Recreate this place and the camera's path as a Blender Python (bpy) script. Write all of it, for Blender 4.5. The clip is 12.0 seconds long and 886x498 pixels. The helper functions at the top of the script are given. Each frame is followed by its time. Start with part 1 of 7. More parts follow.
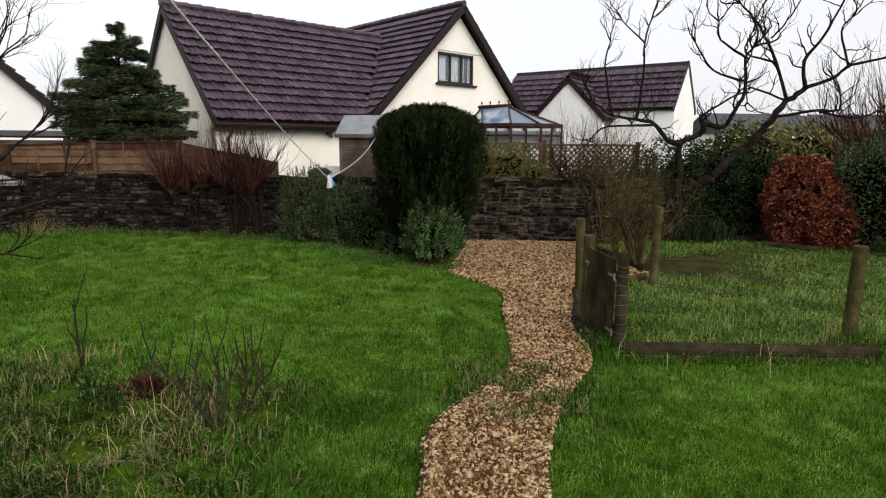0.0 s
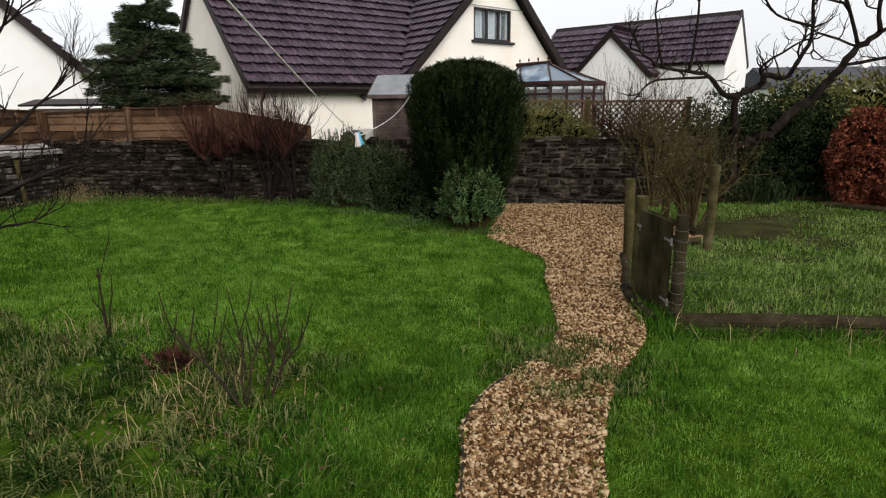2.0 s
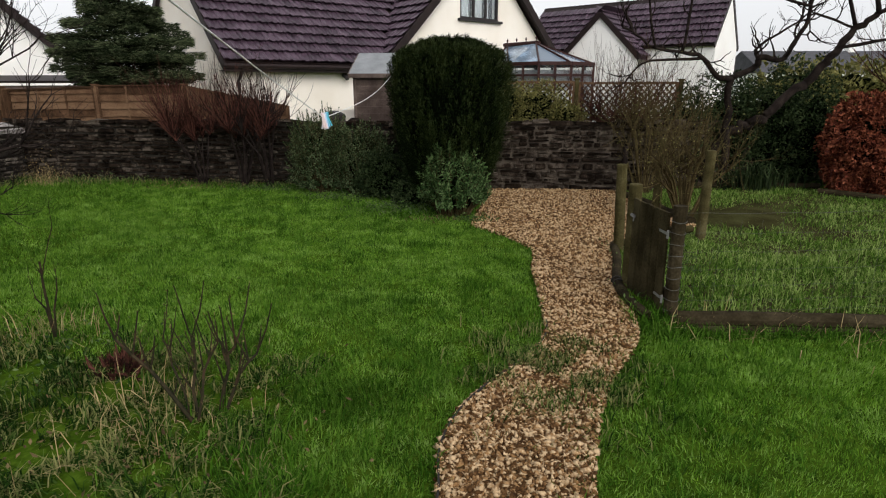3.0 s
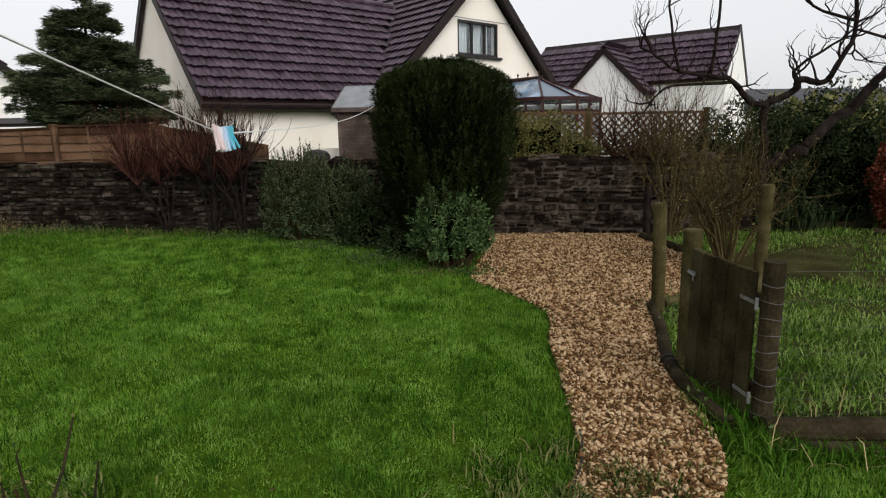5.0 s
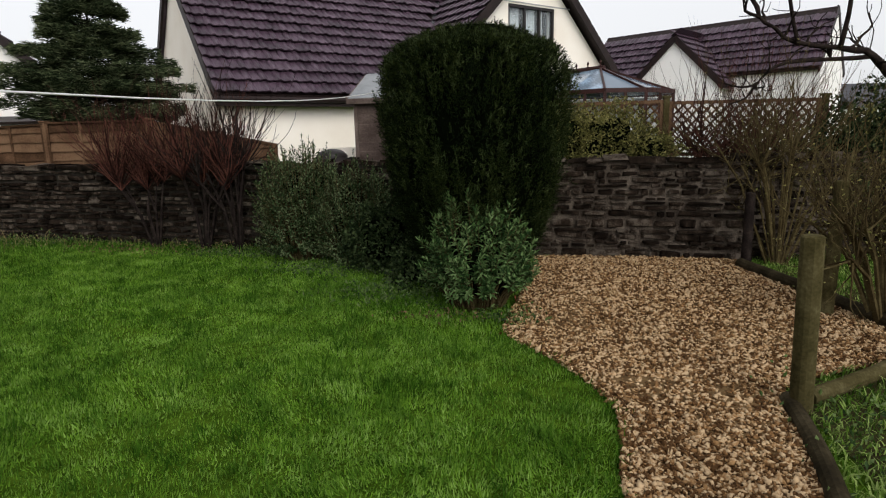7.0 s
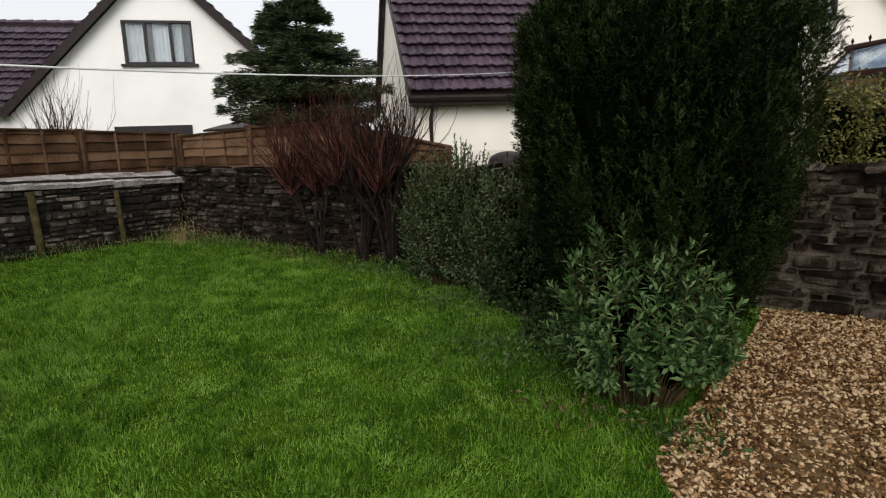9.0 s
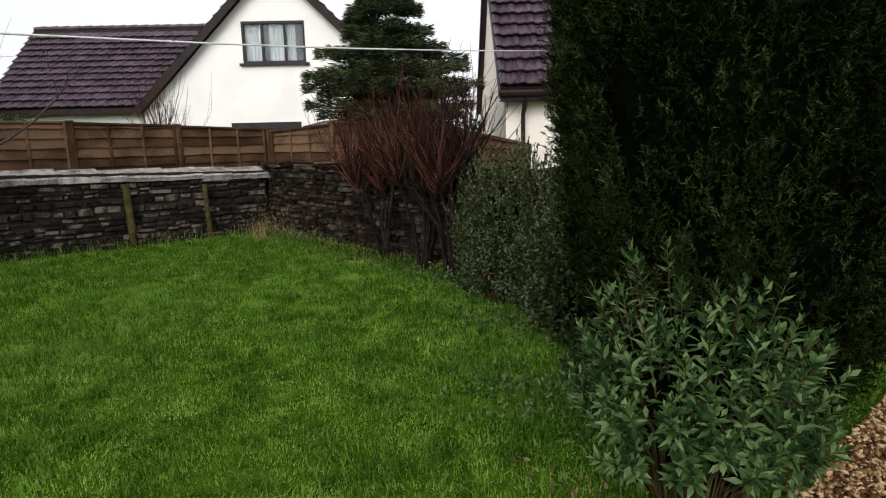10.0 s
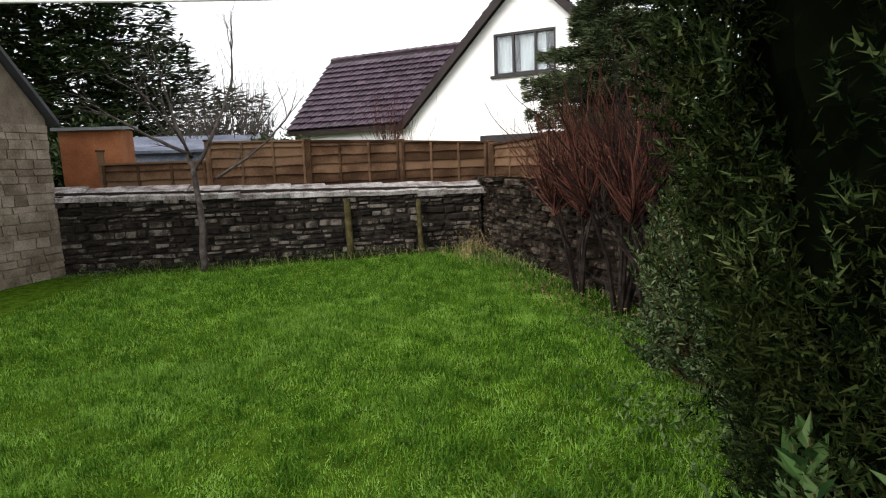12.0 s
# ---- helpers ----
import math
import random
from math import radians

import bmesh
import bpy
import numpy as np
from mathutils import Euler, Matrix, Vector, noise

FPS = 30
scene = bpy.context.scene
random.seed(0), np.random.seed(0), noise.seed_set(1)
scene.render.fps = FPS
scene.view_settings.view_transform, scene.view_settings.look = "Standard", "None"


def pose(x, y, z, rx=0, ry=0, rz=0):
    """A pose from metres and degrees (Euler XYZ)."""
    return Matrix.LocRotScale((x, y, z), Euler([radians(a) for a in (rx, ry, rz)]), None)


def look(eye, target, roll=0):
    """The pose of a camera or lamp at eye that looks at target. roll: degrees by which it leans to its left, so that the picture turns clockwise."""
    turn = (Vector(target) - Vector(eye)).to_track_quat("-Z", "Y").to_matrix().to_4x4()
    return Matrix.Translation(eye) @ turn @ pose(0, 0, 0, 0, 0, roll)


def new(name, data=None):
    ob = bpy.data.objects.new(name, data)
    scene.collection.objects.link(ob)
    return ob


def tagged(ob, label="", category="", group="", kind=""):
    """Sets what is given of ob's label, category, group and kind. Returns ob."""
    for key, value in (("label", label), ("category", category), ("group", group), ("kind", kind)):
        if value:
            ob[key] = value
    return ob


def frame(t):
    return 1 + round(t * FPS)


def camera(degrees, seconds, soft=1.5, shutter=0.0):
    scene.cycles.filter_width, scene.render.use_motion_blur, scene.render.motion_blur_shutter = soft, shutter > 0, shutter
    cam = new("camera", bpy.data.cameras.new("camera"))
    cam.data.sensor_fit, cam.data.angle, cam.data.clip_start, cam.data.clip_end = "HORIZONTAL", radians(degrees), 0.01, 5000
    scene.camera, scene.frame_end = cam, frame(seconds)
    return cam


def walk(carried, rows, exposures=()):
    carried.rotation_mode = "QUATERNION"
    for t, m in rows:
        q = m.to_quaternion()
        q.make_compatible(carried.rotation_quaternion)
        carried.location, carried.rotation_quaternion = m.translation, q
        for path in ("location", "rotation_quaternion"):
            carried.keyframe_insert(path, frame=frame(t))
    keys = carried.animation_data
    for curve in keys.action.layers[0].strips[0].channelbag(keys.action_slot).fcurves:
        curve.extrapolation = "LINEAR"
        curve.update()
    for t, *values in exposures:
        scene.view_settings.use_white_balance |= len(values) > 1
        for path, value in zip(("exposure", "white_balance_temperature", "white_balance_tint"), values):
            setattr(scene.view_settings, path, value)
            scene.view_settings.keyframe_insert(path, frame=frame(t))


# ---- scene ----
cam = camera(74.2, 12.0, soft=1.15)
METRES, EYE, TILT, LEAN, TURN = 8.2, 1.5, 0.0, 0.0, 0.0
ROWS = [
    (0.0, 0.0, 0.0, 0.0, 0.07, -10.34, -0.41),
    (0.5, -0.0053, 0.0183, -0.0007, 2.37, -11.02, -0.18),
    (1.0, -0.0068, 0.027, -0.0013, 3.58, -11.74, 0.22),
    (1.5, -0.0055, 0.0341, -0.0037, 3.94, -12.71, 0.5),
    (2.0, -0.0024, 0.0442, -0.0089, 3.49, -13.76, 0.74),
    (2.5, 0.0013, 0.0618, -0.0148, 2.37, -15.18, 0.42),
    (3.0, 0.0018, 0.0899, -0.0113, 2.27, -15.48, 0.22),
    (3.5, -0.0, 0.1269, -0.021, 2.56, -13.72, 0.11),
    (5.5, 0.0108, 0.3098, -0.0351, 2.44, -11.07, 1.31),
    (6.0, 0.0118, 0.3698, -0.0391, 2.74, -10.74, 1.19),
    (6.5, 0.0193, 0.4265, -0.0431, 3.75, -10.86, 1.18),
    (7.0, 0.0305, 0.4818, -0.0435, 7.88, -11.12, 1.27),
    (9.0, 0.0678, 0.694, -0.0487, 31.1, -10.35, 2.0),
    (9.5, 0.0802, 0.7501, -0.0495, 37.5, -10.21, 1.59),
    (10.0, 0.0777, 0.8057, -0.0526, 42.8, -10.13, 1.42),
    (10.5, 0.0738, 0.861, -0.0566, 47.66, -10.48, 0.8),
    (11.0, 0.064, 0.9083, -0.0527, 53.69, -10.43, 1.35),
    (11.5, 0.0404, 0.9462, -0.0504, 60.9, -9.89, 2.04),
    (12.0, 0.0263, 0.9742, -0.0504, 68.91, -8.36, 2.23),
]
EXPOSURES = [(0.0, -0.05), (1.5, -0.12), (2.5, -0.02), (3.5, -0.25), (5.5, -0.22), (7.2, -0.18), (9.0, -0.2), (9.5, -0.12), (10.5, 0.12), (11.5, 0.44), (12.0, 0.50)]
walk(cam, [(t, pose(0, 0, EYE, TILT, LEAN, TURN) @ pose(METRES * x, METRES * y, METRES * z, 90 + pitch, roll, yaw)) for t, x, y, z, yaw, pitch, roll in ROWS], EXPOSURES)

# ---- light: overcast winter day ----
world = bpy.data.worlds.new("overcast_sky")
scene.world = world
world.use_nodes = True
wn, wl = world.node_tree.nodes, world.node_tree.links
wn.clear()
sky = wn.new("ShaderNodeTexSky")
sky.sky_type, sky.sun_disc = "NISHITA", False
sky.sun_elevation, sky.sun_rotation = radians(32), radians(153)
sky.air_density, sky.dust_density, sky.ozone_density = 1.0, 4.0, 1.0
grey = wn.new("ShaderNodeHueSaturation")
grey.inputs["Saturation"].default_value = 0.22
cloud = wn.new("ShaderNodeMixRGB")
cloud.inputs["Fac"].default_value = 0.55
cloud.inputs["Color2"].default_value = (9.6, 9.7, 10.0, 1)
back = wn.new("ShaderNodeBackground")
back.inputs["Strength"].default_value = 0.145
wout = wn.new("ShaderNodeOutputWorld")
wl.new(sky.outputs[0], grey.inputs["Color"])
wl.new(grey.outputs[0], cloud.inputs["Color1"])
wl.new(cloud.outputs[0], back.inputs["Color"])
wl.new(back.outputs[0], wout.inputs["Surface"])
sun_data = bpy.data.lights.new("sun", "SUN")
sun_data.energy, sun_data.angle, sun_data.color = 1.7, radians(40), (1.0, 0.97, 0.93)
sun = new("sun", sun_data)
sun.matrix_world = look((6, -12, 8.5), (0, 0, 0))


# ---- materials ----
def material(name, colours, scale=6.0, rough=0.8, bump=0.3, fine=60.0, metal=0.0, spec=0.15, per="", spread=0.0, translucent=0.0, distance=0.01):
    """A surface with two scales of noise. per: '' | 'object' | 'island' varies the value by up to spread."""
    m = bpy.data.materials.new(name)
    m.use_nodes = True
    n, l = m.node_tree.nodes, m.node_tree.links
    b = n["Principled BSDF"]
    tc = n.new("ShaderNodeTexCoord")
    big, small = n.new("ShaderNodeTexNoise"), n.new("ShaderNodeTexNoise")
    big.inputs["Scale"].default_value, big.inputs["Detail"].default_value = scale, 5
    small.inputs["Scale"].default_value, small.inputs["Detail"].default_value = fine, 3
    geo = n.new("ShaderNodeNewGeometry")
    for t in (big, small):
        l.new(geo.outputs["Position"], t.inputs["Vector"])
    mix = n.new("ShaderNodeMath")
    mix.operation = "MULTIPLY_ADD"
    mix.inputs[1].default_value, mix.inputs[2].default_value = 0.35, 0.0
    l.new(small.outputs["Fac"], mix.inputs[0])
    add = n.new("ShaderNodeMath")
    add.operation = "MULTIPLY_ADD"
    add.inputs[1].default_value = 0.65
    l.new(big.outputs["Fac"], add.inputs[0])
    l.new(mix.outputs[0], add.inputs[2])
    ramp = n.new("ShaderNodeValToRGB")
    ramp.color_ramp.interpolation = "LINEAR"
    while len(ramp.color_ramp.elements) < len(colours):
        ramp.color_ramp.elements.new(0.5)
    for i, c in enumerate(colours):
        e = ramp.color_ramp.elements[i]
        e.position = 0.33 + 0.34 * i / max(1, len(colours) - 1)
        e.color = (*c, 1)
    fac = add.outputs[0]
    if per:
        src = n.new("ShaderNodeObjectInfo").outputs["Random"] if per == "object" else geo.outputs["Random Per Island"]
        sh = n.new("ShaderNodeMath")
        sh.operation = "MULTIPLY_ADD"
        sh.inputs[1].default_value, = (spread,)
        off = n.new("ShaderNodeMath")
        off.operation = "SUBTRACT"
        off.inputs[1].default_value = spread / 2
        l.new(src, sh.inputs[0])
        l.new(fac, sh.inputs[2])
        l.new(sh.outputs[0], off.inputs[0])
        fac = off.outputs[0]
    l.new(fac, ramp.inputs["Fac"])
    l.new(ramp.outputs[0], b.inputs["Base Color"])
    b.inputs["Roughness"].default_value, b.inputs["Metallic"].default_value = rough, metal
    b.inputs["Specular IOR Level"].default_value = spec
    if bump:
        bp = n.new("ShaderNodeBump")
        bp.inputs["Strength"].default_value, bp.inputs["Distance"].default_value = bump, distance
        l.new(add.outputs[0], bp.inputs["Height"])
        l.new(bp.outputs[0], b.inputs["Normal"])
    if translucent:
        tr = n.new("ShaderNodeBsdfTranslucent")
        ms = n.new("ShaderNodeMixShader")
        ms.inputs[0].default_value = translucent
        l.new(ramp.outputs[0], tr.inputs["Color"])
        l.new(b.outputs[0], ms.inputs[1])
        l.new(tr.outputs[0], ms.inputs[2])
        l.new(ms.outputs[0], n["Material Output"].inputs["Surface"])
    return m


def glass(name, tint, rough=0.03):
    m = bpy.data.materials.new(name)
    m.use_nodes = True
    b = m.node_tree.nodes["Principled BSDF"]
    b.inputs["Base Color"].default_value = (*tint, 1)
    b.inputs["Roughness"].default_value, b.inputs["Specular IOR Level"].default_value = rough, 0.8
    b.inputs["Transmission Weight"].default_value = 0.95
    b.inputs["IOR"].default_value = 1.25
    return m


M_SOIL = material("lawn_soil", [(0.018, 0.036, 0.004), (0.038, 0.072, 0.006), (0.07, 0.12, 0.012)], 9.0, 0.95, 0.6, 40, spec=0.0)
M_GRASS = material("grass_blade", [(0.040, 0.098, 0.010), (0.094, 0.192, 0.019), (0.140, 0.260, 0.032), (0.22, 0.35, 0.085)], 4.2, 0.8, 0, 15, spec=0.04, per="island", spread=0.26, translucent=0.3)
M_PALEGRASS = material("pale_grass_blade", [(0.054, 0.128, 0.009), (0.108, 0.222, 0.018), (0.160, 0.300, 0.032), (0.24, 0.39, 0.085)], 3.0, 0.8, 0, 15, spec=0.04, per="island", spread=0.34, translucent=0.3)
M_TUFT = material("dark_tuft_blade", [(0.022, 0.065, 0.005), (0.050, 0.125, 0.009), (0.10, 0.195, 0.025)], 2.0, 0.8, 0, 14, spec=0.03, per="island", spread=0.4, translucent=0.3)
M_ROUGH = material("rough_grass_blade", [(0.010, 0.028, 0.004), (0.030, 0.070, 0.010), (0.066, 0.112, 0.022), (0.20, 0.20, 0.075)], 2.2, 0.85, 0, 25, spec=0.03, per="island", spread=0.62, translucent=0.25)
M_RUN = material("thin_run_grass", [(0.042, 0.095, 0.010), (0.105, 0.185, 0.026), (0.25, 0.33, 0.10)], 1.8, 0.85, 0, 25, spec=0.03, per="island", spread=0.45, translucent=0.2)
M_EARTH = material("bare_earth", [(0.018, 0.016, 0.008), (0.038, 0.036, 0.014), (0.06, 0.062, 0.024)], 2.5, 0.95, 0.8, 40, spec=0.0)
M_STRAW = material("dry_straw", [(0.22, 0.16, 0.07), (0.38, 0.30, 0.15)], 8, 0.8, 0, 50, per="island", spread=0.3)
M_GRAVELBED = material("gravel_bed", [(0.055, 0.033, 0.014), (0.11, 0.067, 0.030), (0.17, 0.11, 0.052)], 14, 0.95, 0.8, 90, spec=0.05)
M_GRAVEL = material("gravel_stone", [(0.070, 0.034, 0.012), (0.19, 0.100, 0.040), (0.29, 0.172, 0.078), (0.49, 0.35, 0.205)], 7, 0.8, 0.2, 90, spec=0.1, per="island", spread=0.68)
M_STONE = material("slate_rubble", [(0.004, 0.0028, 0.002), (0.012, 0.0082, 0.0058), (0.028, 0.020, 0.0145), (0.085, 0.07, 0.056)], 9, 0.95, 0.7, 55, spec=0.04, per="object", spread=0.26, distance=0.02)
M_STONEJ = material("slate_rubble_far", [(0.004, 0.0028, 0.002), (0.012, 0.0082, 0.0058), (0.028, 0.020, 0.0145), (0.085, 0.07, 0.056)], 9, 0.95, 0.7, 55, spec=0.04, per="island", spread=0.26, distance=0.02)
WST = [(0.006, 0.005, 0.004), (0.018, 0.014, 0.011), (0.034, 0.027, 0.021), (0.15, 0.13, 0.11)]
M_STONEW = material("lichened_slate", WST, 9, 0.9, 0.7, 55, spec=0.15, per="object", spread=0.30, distance=0.02)
M_STONEWJ = material("lichened_slate_far", WST, 9, 0.9, 0.7, 55, spec=0.15, per="island", spread=0.30, distance=0.02)
M_MORTAR = material("wall_core", [(0.012, 0.010, 0.008), (0.035, 0.03, 0.024)], 12, 0.95, 0.6, 60, spec=0.1)
M_LIME = material("mortar_joint", [(0.012, 0.009, 0.007), (0.060, 0.048, 0.038), (0.15, 0.125, 0.10)], 4, 0.95, 0.6, 60, spec=0.03)
M_COPING = material("lichened_coping", [(0.07, 0.06, 0.055), (0.19, 0.165, 0.155), (0.36, 0.335, 0.32), (0.50, 0.48, 0.47)], 5, 0.95, 0.6, 40, spec=0.1, distance=0.02)
M_RENDER = material("cream_render", [(0.76, 0.69, 0.60), (0.83, 0.77, 0.69), (0.87, 0.82, 0.75)], 0.9, 0.9, 0.25, 120)
M_WHITE = material("white_render", [(0.80, 0.77, 0.75), (0.86, 0.84, 0.82), (0.88, 0.87, 0.86)], 0.9, 0.9, 0.25, 120)
M_TILE = material("concrete_roof_tile", [(0.022, 0.013, 0.020), (0.050, 0.029, 0.044), (0.095, 0.064, 0.088)], 3, 0.40, 0.4, 50, spec=0.35, per="object", spread=0.14)
M_TILEJ = material("concrete_roof_tile_far", [(0.022, 0.013, 0.020), (0.050, 0.029, 0.044), (0.095, 0.064, 0.088)], 3, 0.40, 0.4, 50, spec=0.35, per="island", spread=0.14)
M_FASCIA = material("dark_brown_fascia", [(0.012, 0.008, 0.008), (0.026, 0.017, 0.016)], 5, 0.5, 0.1, 60)
M_FRAME = material("dark_window_frame", [(0.018, 0.016, 0.017), (0.035, 0.03, 0.03)], 5, 0.4, 0.05, 60)
M_GLASS = glass("window_glass", (0.86, 0.93, 0.97))
M_DARKGLASS = glass("shaded_glass", (0.55, 0.60, 0.64))
M_CURTAIN = material("pale_net_curtain", [(0.30, 0.30, 0.30), (0.42, 0.42, 0.41)], 14, 0.9, 0.2, 60)
M_FENCE = material("brown_fence_board", [(0.036, 0.020, 0.011), (0.080, 0.044, 0.025), (0.140, 0.085, 0.050)], 3, 0.95, 0.5, 45, spec=0.04, per="object", spread=0.34)
M_POST = material("weathered_green_post", [(0.026, 0.022, 0.008), (0.056, 0.047, 0.019), (0.10, 0.085, 0.042)], 7, 0.95, 0.6, 60, spec=0.04)
M_GATE = material("wet_dark_gate_board", [(0.013, 0.010, 0.0045), (0.030, 0.024, 0.011), (0.062, 0.051, 0.026)], 5, 0.9, 0.5, 60, spec=0.04, per="object", spread=0.25)
M_LOG = material("wet_round_log", [(0.010, 0.0075, 0.0035), (0.026, 0.020, 0.010), (0.055, 0.044, 0.025)], 6, 0.85, 0.6, 50, spec=0.06)
M_BARK = material("dark_brown_bark", [(0.006, 0.0045, 0.004), (0.015, 0.011, 0.0095), (0.034, 0.026, 0.022)], 10, 0.95, 0.5, 70, spec=0.05)
M_BARKPALE = material("pale_lichened_bark", [(0.03, 0.024, 0.022), (0.065, 0.053, 0.048), (0.13, 0.11, 0.10)], 10, 0.85, 0.6, 70, spec=0.15)
M_REDTWIG = material("red_brown_twig", [(0.014, 0.006, 0.005), (0.038, 0.015, 0.011), (0.095, 0.038, 0.028)], 6, 0.9, 0, 60, spec=0.04, per="island", spread=0.35)
M_GREENTWIG = material("olive_twig", [(0.024, 0.016, 0.007), (0.052, 0.038, 0.016), (0.10, 0.08, 0.036)], 8, 0.9, 0, 60, spec=0.04, per="island", spread=0.3)
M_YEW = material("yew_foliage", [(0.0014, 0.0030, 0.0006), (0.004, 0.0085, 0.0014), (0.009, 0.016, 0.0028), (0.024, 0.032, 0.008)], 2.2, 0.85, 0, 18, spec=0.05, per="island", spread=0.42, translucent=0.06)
# near-black: shade inside dense foliage is put into this colour
M_SHADECORE = material("inner_shade_core", [(0.0012, 0.002, 0.0008), (0.003, 0.0045, 0.002)], 6, 0.95, 0.5, 40, spec=0.0)
M_SPRUCE = material("spruce_needles", [(0.010, 0.018, 0.007), (0.042, 0.060, 0.027), (0.150, 0.175, 0.090)], 2.6, 0.85, 0, 12, spec=0.05, per="island", spread=0.34, translucent=0.12)
M_DARKLEAF = material("dark_evergreen_leaf", [(0.006, 0.013, 0.003), (0.015, 0.028, 0.008), (0.045, 0.065, 0.024)], 4, 0.7, 0, 30, spec=0.1, per="island", spread=0.5, translucent=0.1)
M_VARLEAF = material("variegated_leaf", [(0.010, 0.023, 0.005), (0.034, 0.062, 0.020), (0.125, 0.160, 0.080)], 5, 0.7, 0, 30, spec=0.1, per="island", spread=0.5, translucent=0.12)
M_BUSHLEAF = material("euphorbia_leaf", [(0.012, 0.034, 0.008), (0.046, 0.092, 0.024), (0.135, 0.205, 0.080)], 5, 0.7, 0, 30, spec=0.1, per="island", spread=0.45, translucent=0.18)
M_YELLEAF = material("olive_gold_leaf", [(0.05, 0.052, 0.012), (0.115, 0.112, 0.028), (0.23, 0.21, 0.075)], 5, 0.6, 0, 30, spec=0.15, per="island", spread=0.5, translucent=0.2)
M_BEECH = material("russet_beech_leaf", [(0.050, 0.011, 0.006), (0.14, 0.033, 0.016), (0.30, 0.10, 0.052)], 4, 0.7, 0, 30, spec=0.12, per="island", spread=0.5, translucent=0.2)
M_PRIVET = material("privet_leaf", [(0.010, 0.020, 0.006), (0.034, 0.055, 0.020), (0.10, 0.13, 0.062)], 4, 0.7, 0, 30, spec=0.12, per="island", spread=0.5, translucent=0.1)
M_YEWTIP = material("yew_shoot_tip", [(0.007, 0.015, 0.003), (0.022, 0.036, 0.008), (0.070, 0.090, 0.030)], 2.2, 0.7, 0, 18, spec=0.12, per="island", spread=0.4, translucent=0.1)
M_ROPE = material("white_line", [(0.66, 0.66, 0.64), (0.78, 0.78, 0.77)], 20, 0.6, 0, 80)
M_WIRE = material("galvanised_wire", [(0.05, 0.05, 0.045), (0.11, 0.11, 0.10)], 20, 0.6, 0, 80, metal=0.3)
M_STEEL = material("galvanised_steel", [(0.16, 0.16, 0.155), (0.28, 0.28, 0.27)], 20, 0.5, 0.1, 80, metal=0.5)
M_FELT = material("grey_roof_felt", [(0.16, 0.17, 0.18), (0.25, 0.26, 0.27)], 5, 0.75, 0.3, 60)
M_SHEDWOOD = material("brown_shed_board", [(0.05, 0.035, 0.029), (0.095, 0.07, 0.06), (0.15, 0.115, 0.10)], 4, 0.8, 0.4, 50, spec=0.15, per="object", spread=0.25)
M_STONEWASH = material("limewashed_stone", [(0.10, 0.078, 0.056), (0.18, 0.145, 0.108), (0.30, 0.25, 0.20)], 4, 0.9, 0.7, 40, spec=0.1, per="object", spread=0.2, distance=0.02)
M_SLATE = material("grey_roof", [(0.045, 0.045, 0.05), (0.085, 0.085, 0.095)], 3, 0.7, 0.3, 30)
M_ROOM = material("dim_room", [(0.05, 0.05, 0.055), (0.09, 0.09, 0.095)], 2, 0.9, 0, 10)
M_EDGING = material("black_edging", [(0.012, 0.011, 0.010), (0.03, 0.026, 0.022)], 9, 0.6, 0.2, 50)


